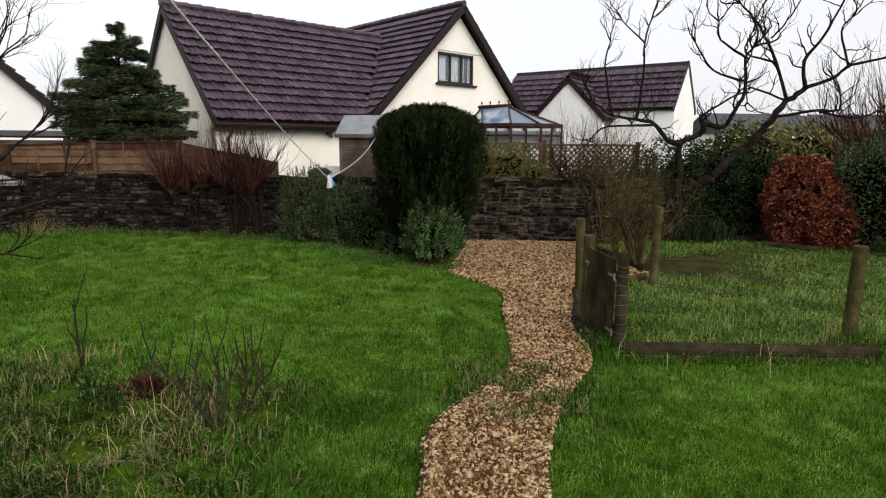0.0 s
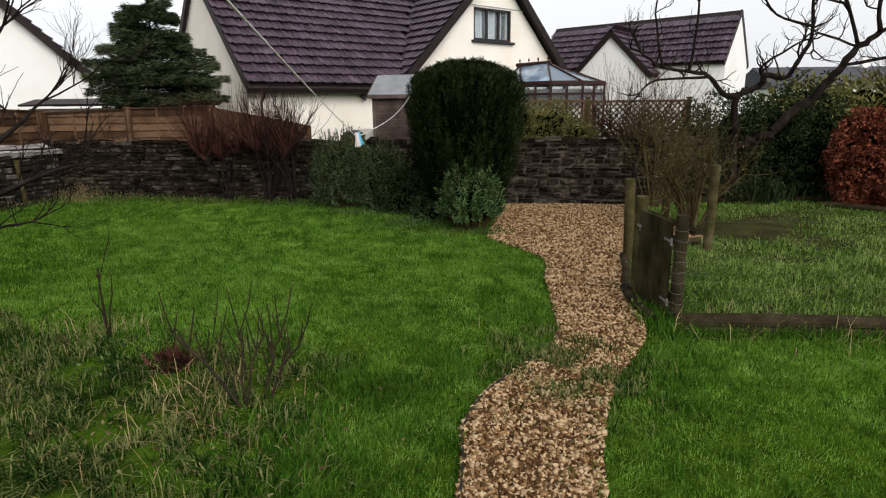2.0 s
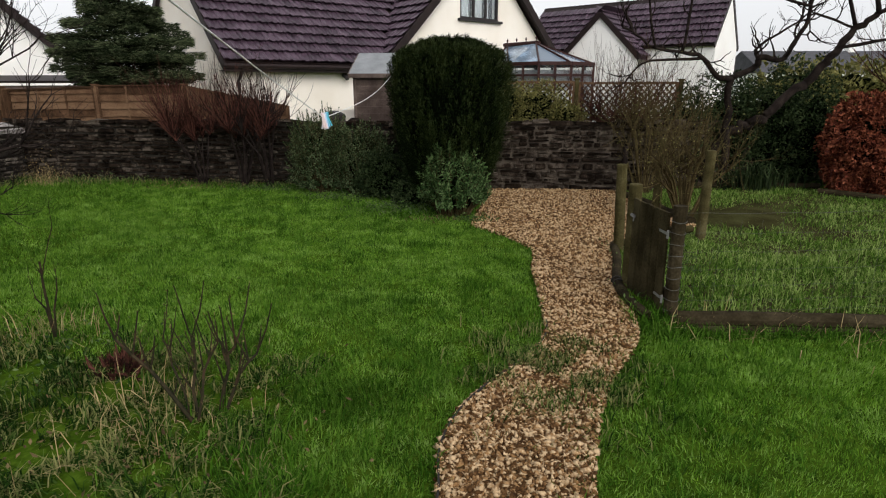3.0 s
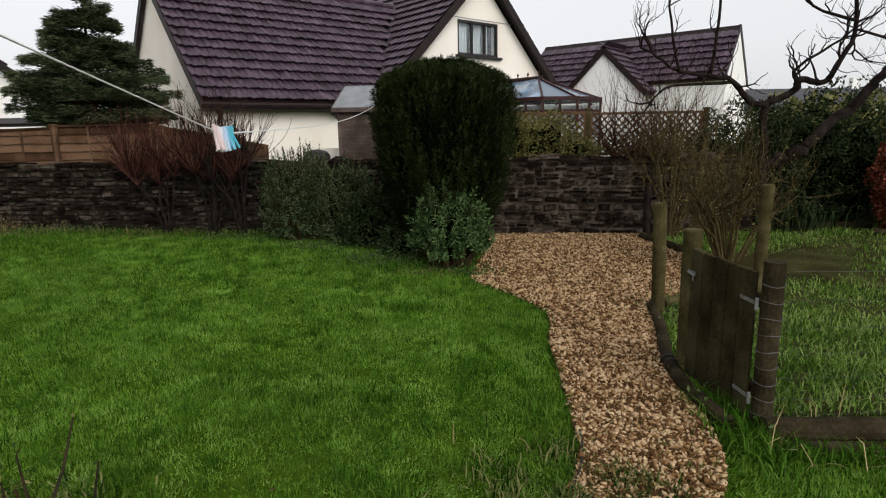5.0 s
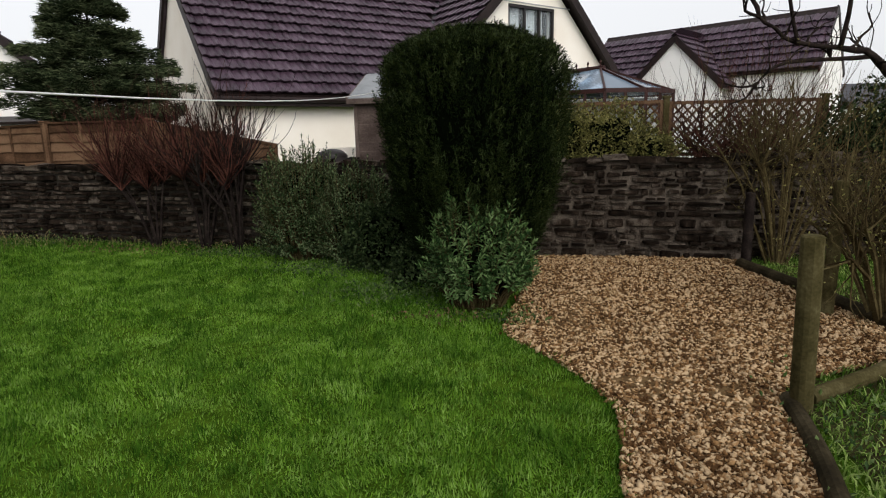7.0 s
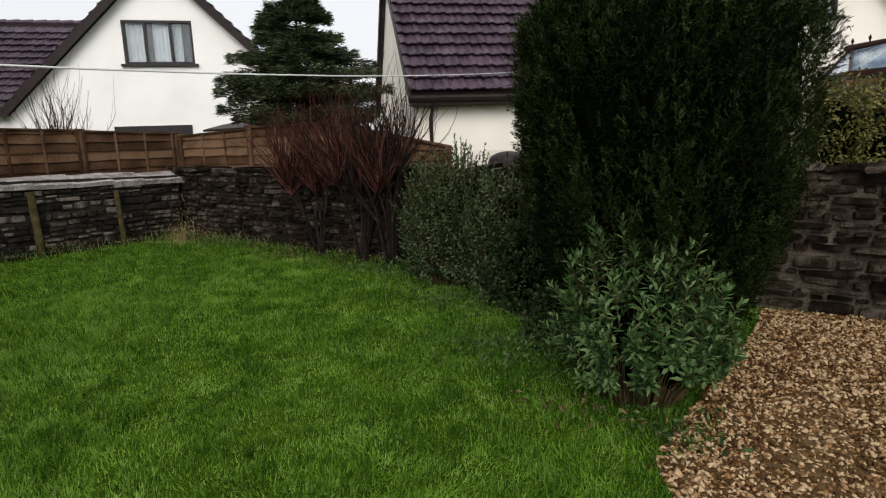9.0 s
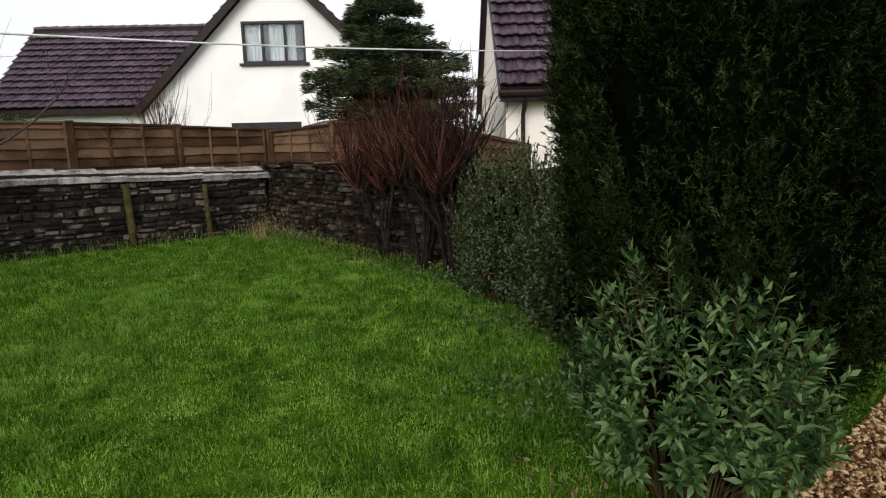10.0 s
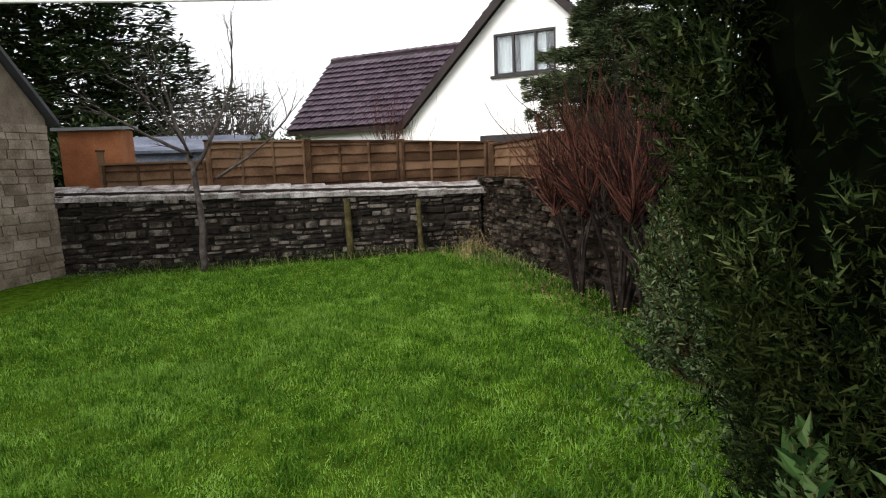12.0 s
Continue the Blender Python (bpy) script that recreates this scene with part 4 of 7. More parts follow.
def rough_grass():
    rng = np.random.default_rng(8)
    out = []
    n = 120000
    x, y = rng.uniform(-5, -0.5, n), rng.uniform(1.2, 5.0, n)
    clump = wave(x + 0.1 * np.sin(9 * y), y + 0.1 * np.sin(8 * x), 15.0, 0.5) + 0.6 * wave(y, x, 34.0, 1.5)
    ok = in_rough(x, y) & (rng.uniform(0, 1, n) < 0.40 + 1.2 * clump)
    out.append(bent_blades(rng, x[ok], y[ok], 0.095 * (1 + 0.4 * wave(x[ok], y[ok], 3.0, 0.7) + 0.6 * clump[ok]), 0.0085, 0.85, heading=7.0 * wave(x[ok], y[ok], 6.3, 0.3) + rng.normal(0, 1.0, int(ok.sum())), droop=1.3))
    # knots of long bent stems
    for _ in range(130):
        cx, cy = rng.uniform(-4.4, -0.9), rng.uniform(1.5, 4.6)
        if in_rough(np.array([cx]), np.array([cy]))[0]:
            m = int(rng.uniform(20, 55))
            out.append(bent_blades(rng, rng.normal(cx, 0.05, m), rng.normal(cy, 0.05, m), rng.uniform(0.12, 0.22), 0.0075, 0.7, droop=1.4))
    # weeds and grass that have crept across the gravel by the lawn's corner
    n = 15000
    x, y = rng.normal(0.58, 0.24, n), rng.normal(4.05, 0.32, n)
    tuft = wave(x, y, 17.0, 2.2) + 0.7 * wave(y, x, 39.0, 0.4)
    ok = rng.uniform(0, 1, n) < 0.25 + 0.9 * tuft
    out.append(bent_blades(rng, x[ok], y[ok], 0.095, 0.008, 0.6))
    n = 1500
    x, y = rng.uniform(-9.1, -3.0, n), rng.uniform(11.0, 12.0, n)
    y = 11.80 - 0.115 * (x + 6.76) - np.abs(rng.normal(0, 0.14, n))
    out.append(bent_blades(rng, x, y, 0.14, 0.009, 0.5))
    n = 1000
    y = rng.uniform(6.5, 12.0, n)
    x = -9.55 + 0.158 * (y - 5.7) + np.abs(rng.normal(0, 0.13, n))
    out.append(bent_blades(rng, x, y, 0.17, 0.009, 0.5))
    return np.concatenate(out)


tagged(new("rough_grass", strip_mesh("rough_grass", rough_grass(), M_ROUGH)), "long rough tufts of grass and weeds", "grass", kind="stuff")


def run_grass():
    rng = np.random.default_rng(12)
    n = 120000
    x, y = rng.uniform(1.45, 7.5, n), rng.uniform(5.1, 11.2, n)
    bare = np.exp(-((x - 4.2) / 1.4) ** 2 - ((y - 9.2) / 1.3) ** 2)
    ok = ~on_path(x, y, -0.02) & (rng.uniform(0, 1, n) < 0.75 + 0.5 * wave(x, y, 2.3, 0.2) - 0.7 * bare) & ((x > 1.62) | (y > 5.9))
    tall = 1 + 0.6 * wave(x[ok], y[ok], 6.1, 2.0) + 0.5 * np.exp(-(y[ok] - 5.1) / 0.8)
    return bent_blades(rng, x[ok], y[ok], 0.065 * tall, 0.009, 0.6)


tagged(new("run_grass", strip_mesh("run_grass", run_grass(), M_RUN)), "thin trampled grass and weeds in the run", "grass", kind="stuff")
re_ = Shape()
for j in range(27):
    for i in range(27):
        x, y = lerp(1.72, 7.6, i / 26), lerp(5.12, 11.3, j / 26)
        re_.v.append((x, y, ground_z(x, y) + bumps(x, y) - 0.004))
for j in range(26):
    for i in range(26):
        k = j * 27 + i
        if not on_path(np.array([re_.v[k][0] + 0.1]), np.array([re_.v[k][1] + 0.1]), -0.15)[0]:
            re_.f.append((k, k + 1, k + 28, k + 27))
solid("run_earth", re_, M_EARTH, "bare trodden earth of the run", "ground", kind="structure", smooth=True)


def straw():
    rng = np.random.default_rng(9)
    s = []
    for cx, cy, n, ln, sp in ((-1.45, 3.25, 60, 0.16, 0.24), (-1.75, 3.6, 45, 0.24, 0.16), (-2.1, 2.9, 45, 0.16, 0.5), (-3.2, 3.6, 40, 0.15, 0.6), (-8.1, 11.6, 200, 0.30, 0.25), (-7.3, 11.7, 120, 0.22, 0.3), (3.75, 5.1, 160, 0.26, 0.15), (-3.0, 4.6, 120, 0.18, 0.2), (1.8, 4.75, 40, 0.22, 0.2), (2.6, 4.7, 40, 0.2, 0.3)):
        s.append(bent_blades(rng, rng.normal(cx, sp, n), rng.normal(cy, sp * 0.7, n), ln * 1.25, 0.005, 1.0))
    return np.concatenate(s)


tagged(new("dead_grass", strip_mesh("dead_grass", straw(), M_STRAW)), "bleached dead grass stems", "grass", kind="stuff")


def gravel():
    rng = np.random.default_rng(11)
    y = np.concatenate([rng.uniform(1.8, 11.0, 52000), rng.uniform(7.4, 10.95, 44000), rng.uniform(2.4, 7.0, 16000)])
    k = np.clip(((y + 3.0) / 0.02).astype(int), 0, len(ROWS_Y) - 1)
    x = XL[k] - 0.02 + rng.uniform(0, 1, len(y)) * (XR[k] - XL[k] + 0.04)
    ok = (x > -1) & (x < 3.2)
    x, y = x[ok], y[ok]
    n = len(x)
    size = rng.uniform(0.0085, 0.0185, n) * np.where(rng.uniform(0, 1, n) < 0.08, 1.4, 1.0)
    z = ground_array(x, y) + 0.012 + rng.uniform(-0.006, 0.020, n)
    dirs = np.array([(1, 0, 0), (0, 1, 0), (-1, 0, 0), (0, -1, 0), (0, 0, 1), (0, 0, -1)], float)
    c = np.stack([x, y, z], 1)
    q = rng.normal(0, 1, (n, 4))
    q[:, 1:3] *= 0.35
    q /= np.linalg.norm(q, axis=1, keepdims=True)
    w, a, b, d = q.T
    rot = np.stack([np.stack([1 - 2 * (b * b + d * d), 2 * (a * b - d * w), 2 * (a * d + b * w)], 1), np.stack([2 * (a * b + d * w), 1 - 2 * (a * a + d * d), 2 * (b * d - a * w)], 1), np.stack([2 * (a * d - b * w), 2 * (b * d + a * w), 1 - 2 * (a * a + b * b)], 1)], 1)
    sc = np.stack([size * rng.uniform(0.8, 1.5, n), size * rng.uniform(0.7, 1.2, n), size * rng.uniform(0.35, 0.7, n)], 1)
    local = dirs[None] * sc[:, None, :] * rng.uniform(0.75, 1.25, (n, 6, 1)) + rng.normal(0, 0.15, (n, 6, 3)) * sc[:, None, :]
    v = np.einsum("nij,nkj->nki", rot, local) + c[:, None, :]
    faces = np.array([(0, 1, 4), (1, 2, 4), (2, 3, 4), (3, 0, 4), (1, 0, 5), (2, 1, 5), (3, 2, 5), (0, 3, 5)])
    me = bpy.data.meshes.new("gravel")
    me.vertices.add(n * 6)
    me.vertices.foreach_set("co", v.astype(np.float32).ravel())
    idx = (faces[None] + (np.arange(n) * 6)[:, None, None]).reshape(-1)
    me.loops.add(len(idx))
    me.loops.foreach_set("vertex_index", idx.astype(np.int32))
    me.polygons.add(len(idx) // 3)
    me.polygons.foreach_set("loop_start", np.arange(0, len(idx), 3, dtype=np.int32))
    me.materials.append(M_GRAVEL)
    me.update(calc_edges=True)
    return me


tagged(new("gravel", gravel()), "golden-brown gravel chippings lying on the path", "gravel", kind="stuff")


def rand_dir(up=0.0):
    v = Vector((random.gauss(0, 1), random.gauss(0, 1), random.gauss(0, 1))).normalized()
    v.z += up
    return v.normalized()


def grow(shape, p, d, length, r, depth, spread=0.6, lift=0.15, wiggle=0.25, kids=3, tips=None, shrink=0.68, n=5):
    """A tapering, bending limb with side shoots."""
    p, d = Vector(p), Vector(d).normalized()
    segs = 4
    pts, rad = [p.copy()], [r]
    for k in range(segs):
        d = (d + rand_dir() * wiggle * 0.5 + Vector((0, 0, lift * 0.35))).normalized()
        p = p + d * (length / segs)
        pts.append(p.copy())
        rad.append(r * (1 - 0.45 * (k + 1) / segs))
    shape.tube(pts, rad, n if depth > 1 else 4, cap=False)
    if depth <= 0:
        if tips is not None:
            tips.append((p.copy(), d.copy()))
        return
    for k in range(kids):
        f = random.uniform(0.35, 1.0) if k else 1.0
        i = min(segs, max(1, round(f * segs)))
        nd = (d + rand_dir(0.1) * spread).normalized()
        grow(shape, pts[i], nd, length * shrink * random.uniform(0.7, 1.2), rad[i] * (0.8 if k == 0 else 0.62), depth - 1, spread, lift, wiggle, kids, tips, shrink, n)


def lump(shape, c, rx, ry, rz, rough=0.12, seed=0.0, nu=18, nv=12, zmin=-1.0):
    """A rounded, uneven solid; in near-black it stands in for the shade inside dense foliage."""
    i = len(shape.v)
    for a in range(nv + 1):
        th = math.pi * a / nv
        for b in range(nu):
            ph = 2 * math.pi * b / nu
            q = Vector((math.sin(th) * math.cos(ph), math.sin(th) * math.sin(ph), max(zmin, math.cos(th))))
            k = 1 + rough * noise.noise((q.x * 2.2 + seed, q.y * 2.2, q.z * 2.2))
            shape.v.append((c[0] + q.x * rx * k, c[1] + q.y * ry * k, c[2] + q.z * rz * k))
    for a in range(nv):
        for b in range(nu):
            b2 = (b + 1) % nu
            shape.f.append((i + a * nu + b, i + (a + 1) * nu + b, i + (a + 1) * nu + b2, i + a * nu + b2))


def foliage(shape, c, rx, ry, rz, count, ln, wd, rough=0.2, seed=0.0, upward=0.3, shell=0.35, zmin=-1.0, whorl=1):
    """Leaves in an uneven shell, in small whorls, turned outwards and up."""
    for _ in range(count):
        q = rand_dir()
        if q.z < zmin:
            continue
        k = (1 + rough * 1.6 * noise.noise((q.x * 2.6 + seed, q.y * 2.6, q.z * 2.6))) * (1 - shell * random.random() ** 2)
        p = Vector((c[0] + q.x * rx * k, c[1] + q.y * ry * k, c[2] + q.z * rz * k))
        if p.z < ground_z(p.x, p.y) + 0.01:
            continue
        ax = (q + rand_dir() * 0.5 + Vector((0, 0, upward))).normalized()
        for j in range(whorl):
            w = (ax * (0.55 if whorl > 1 else 1) + rand_dir() * (0.8 if whorl > 1 else 0.45)).normalized()
            shape.leaf(p, w, rand_dir(), ln * random.uniform(0.6, 1.25), wd * random.uniform(0.7, 1.2), 0.1 * wd)


# ---- the clipped yew ----
def yew():
    random.seed(21)
    c = Vector((-0.226, 9.56, 0))
    t = thing("yew_tree", "dense dark green clipped yew with a domed top", "tree", at=None)
    prof = ((-0.36, 0.38), (-0.1, 0.52), (0.2, 0.66), (0.6, 0.80), (1.0, 0.87), (1.3, 0.89), (1.55, 0.87), (1.76, 0.79), (1.94, 0.63), (2.07, 0.50), (2.13, 0.2), (2.14, 0.0))

    def radius(z, a):
        for (z0, r0), (z1, r1) in zip(prof, prof[1:]):
            if z <= z1:
                r = lerp(r0, r1, (z - z0) / (z1 - z0))
                break
        else:
            r = 0
        flute = noise.noise((math.cos(a) * 3.0, math.sin(a) * 3.0, z * 0.35)) * 0.10 + noise.noise((math.cos(a) * 8, math.sin(a) * 8, z * 0.9)) * 0.09
        return r * (1 + flute)
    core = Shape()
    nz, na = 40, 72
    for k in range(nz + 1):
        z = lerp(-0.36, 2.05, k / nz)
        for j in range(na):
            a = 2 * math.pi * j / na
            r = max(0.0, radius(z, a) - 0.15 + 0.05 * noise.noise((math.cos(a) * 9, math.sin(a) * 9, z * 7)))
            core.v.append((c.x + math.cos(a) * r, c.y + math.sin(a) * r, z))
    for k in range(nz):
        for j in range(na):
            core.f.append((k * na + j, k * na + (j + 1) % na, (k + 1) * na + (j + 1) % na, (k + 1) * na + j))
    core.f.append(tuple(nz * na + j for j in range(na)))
    # not a real trunk: a filler hull coloured near-black for the inner shade
    part("trunk", core, M_SHADECORE, t, "near-black core painted as inner shade")
    rng = np.random.default_rng(22)
    # upright plumes over the whole surface; thinned so the near-black core shows as shade
    count, each = 4900, 13
    pa = np.where(rng.uniform(0, 1, count) < 0.5, rng.normal(math.radians(238), math.radians(62), count), rng.uniform(0, 2 * np.pi, count))
    pz = np.where(rng.uniform(0, 1, count) < 0.17, 2.02 - 0.3 * rng.uniform(0, 1, count) ** 2, rng.uniform(-0.28, 1.86, count))
    gap = np.array([noise.noise((math.cos(q) * 2.3 + 5, math.sin(q) * 2.3, z * 0.55)) + 0.6 * noise.noise((math.cos(q) * 6, math.sin(q) * 6 + 3, z * 1.3)) for q, z in zip(pa, pz)])
    keep = (gap > -0.16) | (rng.uniform(0, 1, count) < 0.30) | (pz > 1.8)
    pa, pz = pa[keep], pz[keep]
    count = len(pa)
    pr = np.array([radius(z, q) for z, q in zip(pz, pa)])
    top = pz > 1.86
    pr = np.where(top, pr * np.sqrt(rng.uniform(0, 1, count)) * 1.02, pr)
    pz = np.where(top, 2.00 - 0.26 * (pr / 0.80) ** 2.2 - 0.05 * rng.uniform(0, 1, count), pz)
    pr = np.where(top, pr, pr - 0.03 - 0.11 * rng.uniform(0, 1, count) ** 1.6)
    po = np.stack([np.cos(pa), np.sin(pa), np.zeros(count)], 1)
    pb = po * pr[:, None] + np.array([c.x, c.y, 0]) + np.stack([np.zeros(count), np.zeros(count), pz], 1)
    pd = po * rng.uniform(0.02, 0.38, (count, 1)) + rng.normal(0, 0.10, (count, 3)) + np.array([0, 0, 1.0])
    pd /= np.linalg.norm(pd, axis=1, keepdims=True)
    pl = np.where(top, rng.uniform(0.04, 0.11, count), rng.uniform(0.10, 0.30, count) * np.clip((1.98 - pz) / 0.6, 0.22, 1.0))
    u = np.tile(np.linspace(0.0, 1.0, each), count)
    rep = np.repeat(np.arange(count), each)
    n = len(rep)
    spread = rng.normal(0, 1, (n, 3)) * (0.030 * (1.1 - u))[:, None]
    base = pb[rep] + pd[rep] * (pl[rep] * u)[:, None] + spread
    axis = pd[rep] * (0.35 + 0.6 * u)[:, None] + po[rep] * rng.uniform(0.0, 0.8, (n, 1)) + rng.normal(0, 0.35, (n, 3))
    axis /= np.linalg.norm(axis, axis=1, keepdims=True)
    ln = rng.uniform(0.03, 0.07, n)
    body, tips = [], []
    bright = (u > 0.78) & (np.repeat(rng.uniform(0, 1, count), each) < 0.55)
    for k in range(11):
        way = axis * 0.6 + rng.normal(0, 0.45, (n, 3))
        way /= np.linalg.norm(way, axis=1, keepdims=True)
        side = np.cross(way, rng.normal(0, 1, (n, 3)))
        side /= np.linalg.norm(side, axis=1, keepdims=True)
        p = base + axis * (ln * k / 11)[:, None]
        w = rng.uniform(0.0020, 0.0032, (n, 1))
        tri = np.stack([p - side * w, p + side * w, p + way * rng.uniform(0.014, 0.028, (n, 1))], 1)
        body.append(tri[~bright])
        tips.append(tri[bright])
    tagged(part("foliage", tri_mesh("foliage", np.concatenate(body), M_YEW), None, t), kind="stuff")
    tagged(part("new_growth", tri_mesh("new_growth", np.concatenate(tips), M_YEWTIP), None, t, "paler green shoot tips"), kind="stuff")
    return t


yew()


# ---- conifers ----
def conifer(name, label, base, height, radius, seed, layers=17, per=13, needle=0.085, mat=M_SPRUCE, droop=0.25, low=0.35, sprays=46, trunk=0.10, power=0.8, slim=0.32, jitter=1.0):
    random.seed(seed)
    t = thing(name, label, "tree")
    b = Vector(base)
    tr = Shape()
    tr.tube([b + Vector((0, 0, height * k / 6)) for k in range(7)], [trunk * (1 - k / 6.3) for k in range(7)], 8)
    lv = Shape()
    for L in range(layers):
        f = L / (layers - 1)
        z = lerp(low, height * 0.985, f)
        rr = (radius * (1 - f) ** power * random.uniform(0.9, 1.12) + 0.06 * radius) * (0.72 if L == 0 else 1.0)
        n = max(4, int(per * (1 - 0.55 * f)))
        off = random.uniform(0, 6.28)
        for k in range(n):
            a = off + 2 * math.pi * (k + random.uniform(-0.3, 0.3)) / n
            ln = rr * random.uniform(0.72, 1.15)
            d = Vector((math.cos(a), math.sin(a), 0))
            side = Vector((-d.y, d.x, 0))
            zz = z + random.uniform(-0.5, 0.5) * height / layers * jitter
            pts = [b + Vector((0, 0, zz)) + d * (ln * s) + Vector((0, 0, ln * (0.18 * s - droop * s * s + 0.10 * s ** 3))) for s in (0, 0.35, 0.7, 1.0)]
            tr.tube(pts, (trunk * 0.28 * (1 - 0.7 * f), trunk * 0.2, trunk * 0.12, trunk * 0.04), 4, cap=False)
            for _ in range(int(sprays * (0.35 + ln / radius))):
                s = random.uniform(0.18, 1.05)
                i = min(2, int(s * 3))
                p = pts[i].lerp(pts[i + 1], min(1, s * 3 - i)) if s < 1 else pts[3]
                wdt = ln * 0.34 * (1.12 - s) + 0.05 * radius
                p = p + side * random.uniform(-wdt, wdt) + Vector((0, 0, random.uniform(-0.055, 0.05) * radius))
                way = (d * random.uniform(0.4, 1.0) + side * random.uniform(-0.9, 0.9) + Vector((0, 0, random.uniform(-0.25, 0.35)))).normalized()
                lv.leaf(p, way, Vector((0, 0, 1)) + rand_dir() * 0.7, needle * random.uniform(0.7, 1.5), needle * slim, 0.01)
    part("trunk", tr, M_BARK, t, smooth=True)
    tagged(part("foliage", lv, mat, t), kind="stuff")
    return t


conifer("spruce_tree", "dark green spruce with tiered drooping boughs", (-7.45, 13.95, GZ), 4.30, 1.50, 31, layers=13, per=14, sprays=560, needle=0.11, slim=0.16, low=1.78, power=0.60, jitter=0.9)
conifer("cedar_tree", "tall dark cedar with wide overhanging boughs", (-25.5, 2.4, GZ), 13.0, 7.4, 32, layers=13, per=13, needle=0.36, droop=0.22, low=2.2, sprays=330, trunk=0.4, mat=M_DARKLEAF)


# ---- bare trees and shrubs ----
def bare_tree(name, label, trunks, mat, seed, depth=3, kids=3, spread=0.8, lift=0.15, wiggle=0.3, category="tree", shrink=0.68, side=2, stout=1.0):
    """trunks: rows of (points, radius at start, radius at end, length of shoots). Each row is one limb with its shoots."""
    random.seed(seed)
    t = thing(name, label, category)
    for row, (pts, r0, r1, ln) in enumerate(trunks):
        limb = Shape()
        pts = [Vector(p) for p in pts]
        fine = []
        for k in range(len(pts) - 1):
            p0, p1, p2, p3 = (pts[max(0, min(len(pts) - 1, k + j))] for j in (-1, 0, 1, 2))
            for i in range(4):
                u = i / 4
                fine.append(0.5 * (2 * p1 + (p2 - p0) * u + (2 * p0 - 5 * p1 + 4 * p2 - p3) * u * u + (3 * p1 - p0 - 3 * p2 + p3) * u ** 3) + rand_dir() * r1 * 0.8)
        fine.append(pts[-1])
        rad = [lerp(r0, r1, k / (len(fine) - 1)) * random.uniform(0.92, 1.1) for k in range(len(fine))]
        limb.tube(fine, rad, 8)
        if ln:
            end = (fine[-1] - fine[-3]).normalized()
            for _ in range(kids):
                grow(limb, fine[-1], end + rand_dir(0.2) * spread * 0.8, ln * random.uniform(0.8, 1.2), r1 * 0.85 * stout, depth, spread, lift, wiggle, kids, shrink=shrink)
            for k in range(len(fine) // 4, len(fine) - 1, side):
                grow(limb, fine[k], Vector((0, 0, 0.7)) + rand_dir() * 0.9, ln * random.uniform(0.6, 1.0), min(rad[k] * 0.5, r1 * 0.8) * stout, depth - 1, spread, lift, wiggle, kids, shrink=shrink)
        part("trunk" if row == 0 else "branch", limb, mat, t, smooth=True)
    return t


def limb(y0, y1, *xz):
    """A limb drawn in the plane of the tree's spread, from depth y0 to y1."""
    return tuple((x, lerp(y0, y1, k / (len(xz) - 1)), z) for k, (x, z) in enumerate(xz))


FIG_STEMS = [
    (limb(11.3, 11.3, (4.30, -0.36), (4.35, 0.41), (4.71, 0.69), (5.04, 0.81), (5.23, 1.04), (5.75, 1.41)), 0.085, 0.072, 0),
    (limb(11.3, 11.0, (5.75, 1.41), (5.93, 1.69), (6.10, 2.02), (6.31, 2.29), (6.56, 2.52)), 0.072, 0.046, 0),
    (limb(11.2, 11.0, (4.55, -0.36), (4.44, 0.72), (4.38, 1.52)), 0.07, 0.055, 0),
    (limb(11.0, 10.5, (4.38, 1.52), (4.73, 1.71), (4.74, 1.84), (5.05, 1.80), (5.12, 2.01), (5.29, 2.42), (5.21, 2.96), (5.32, 3.15)), 0.055, 0.016, 0.46),
    (limb(11.0, 10.7, (4.38, 1.52), (4.12, 1.55), (3.83, 1.85), (3.47, 1.93), (3.00, 2.00), (2.62, 2.25)), 0.05, 0.015, 0.46),
]
FIG_EAST = [
    (limb(11.0, 10.7, (6.56, 2.52), (6.43, 2.97), (6.62, 3.31), (6.89, 3.98)), 0.04, 0.014, 0.49),
    (limb(11.0, 10.7, (6.56, 2.52), (7.00, 2.68), (7.23, 2.90), (7.95, 3.08), (8.5, 3.5)), 0.036, 0.013, 0.49),
    (limb(11.1, 10.8, (6.31, 2.29), (5.97, 2.96), (5.58, 3.54), (5.14, 3.92)), 0.036, 0.013, 0.49),
    (limb(10.9, 10.8, (7.23, 2.90), (7.00, 3.46), (7.12, 3.70)), 0.022, 0.011, 0.46),
    (limb(11.2, 10.9, (6.10, 1.99), (6.86, 2.13), (7.22, 2.13), (7.13, 2.43)), 0.030, 0.012, 0.46),
    (limb(10.9, 10.8, (5.80, 3.35), (6.02, 3.64), (6.19, 3.98)), 0.018, 0.010, 0.43),
    (limb(11.1, 11.0, (6.31, 2.29), (5.58, 2.52), (5.53, 2.25)), 0.022, 0.010, 0.41),
    (limb(11.0, 10.8, (5.97, 2.96), (5.37, 3.11), (5.41, 3.45)), 0.022, 0.011, 0.46),
    (limb(11.2, 11.0, (7.0, 2.10), (7.7, 2.0), (8.3, 2.35)), 0.022, 0.011, 0.46),
]
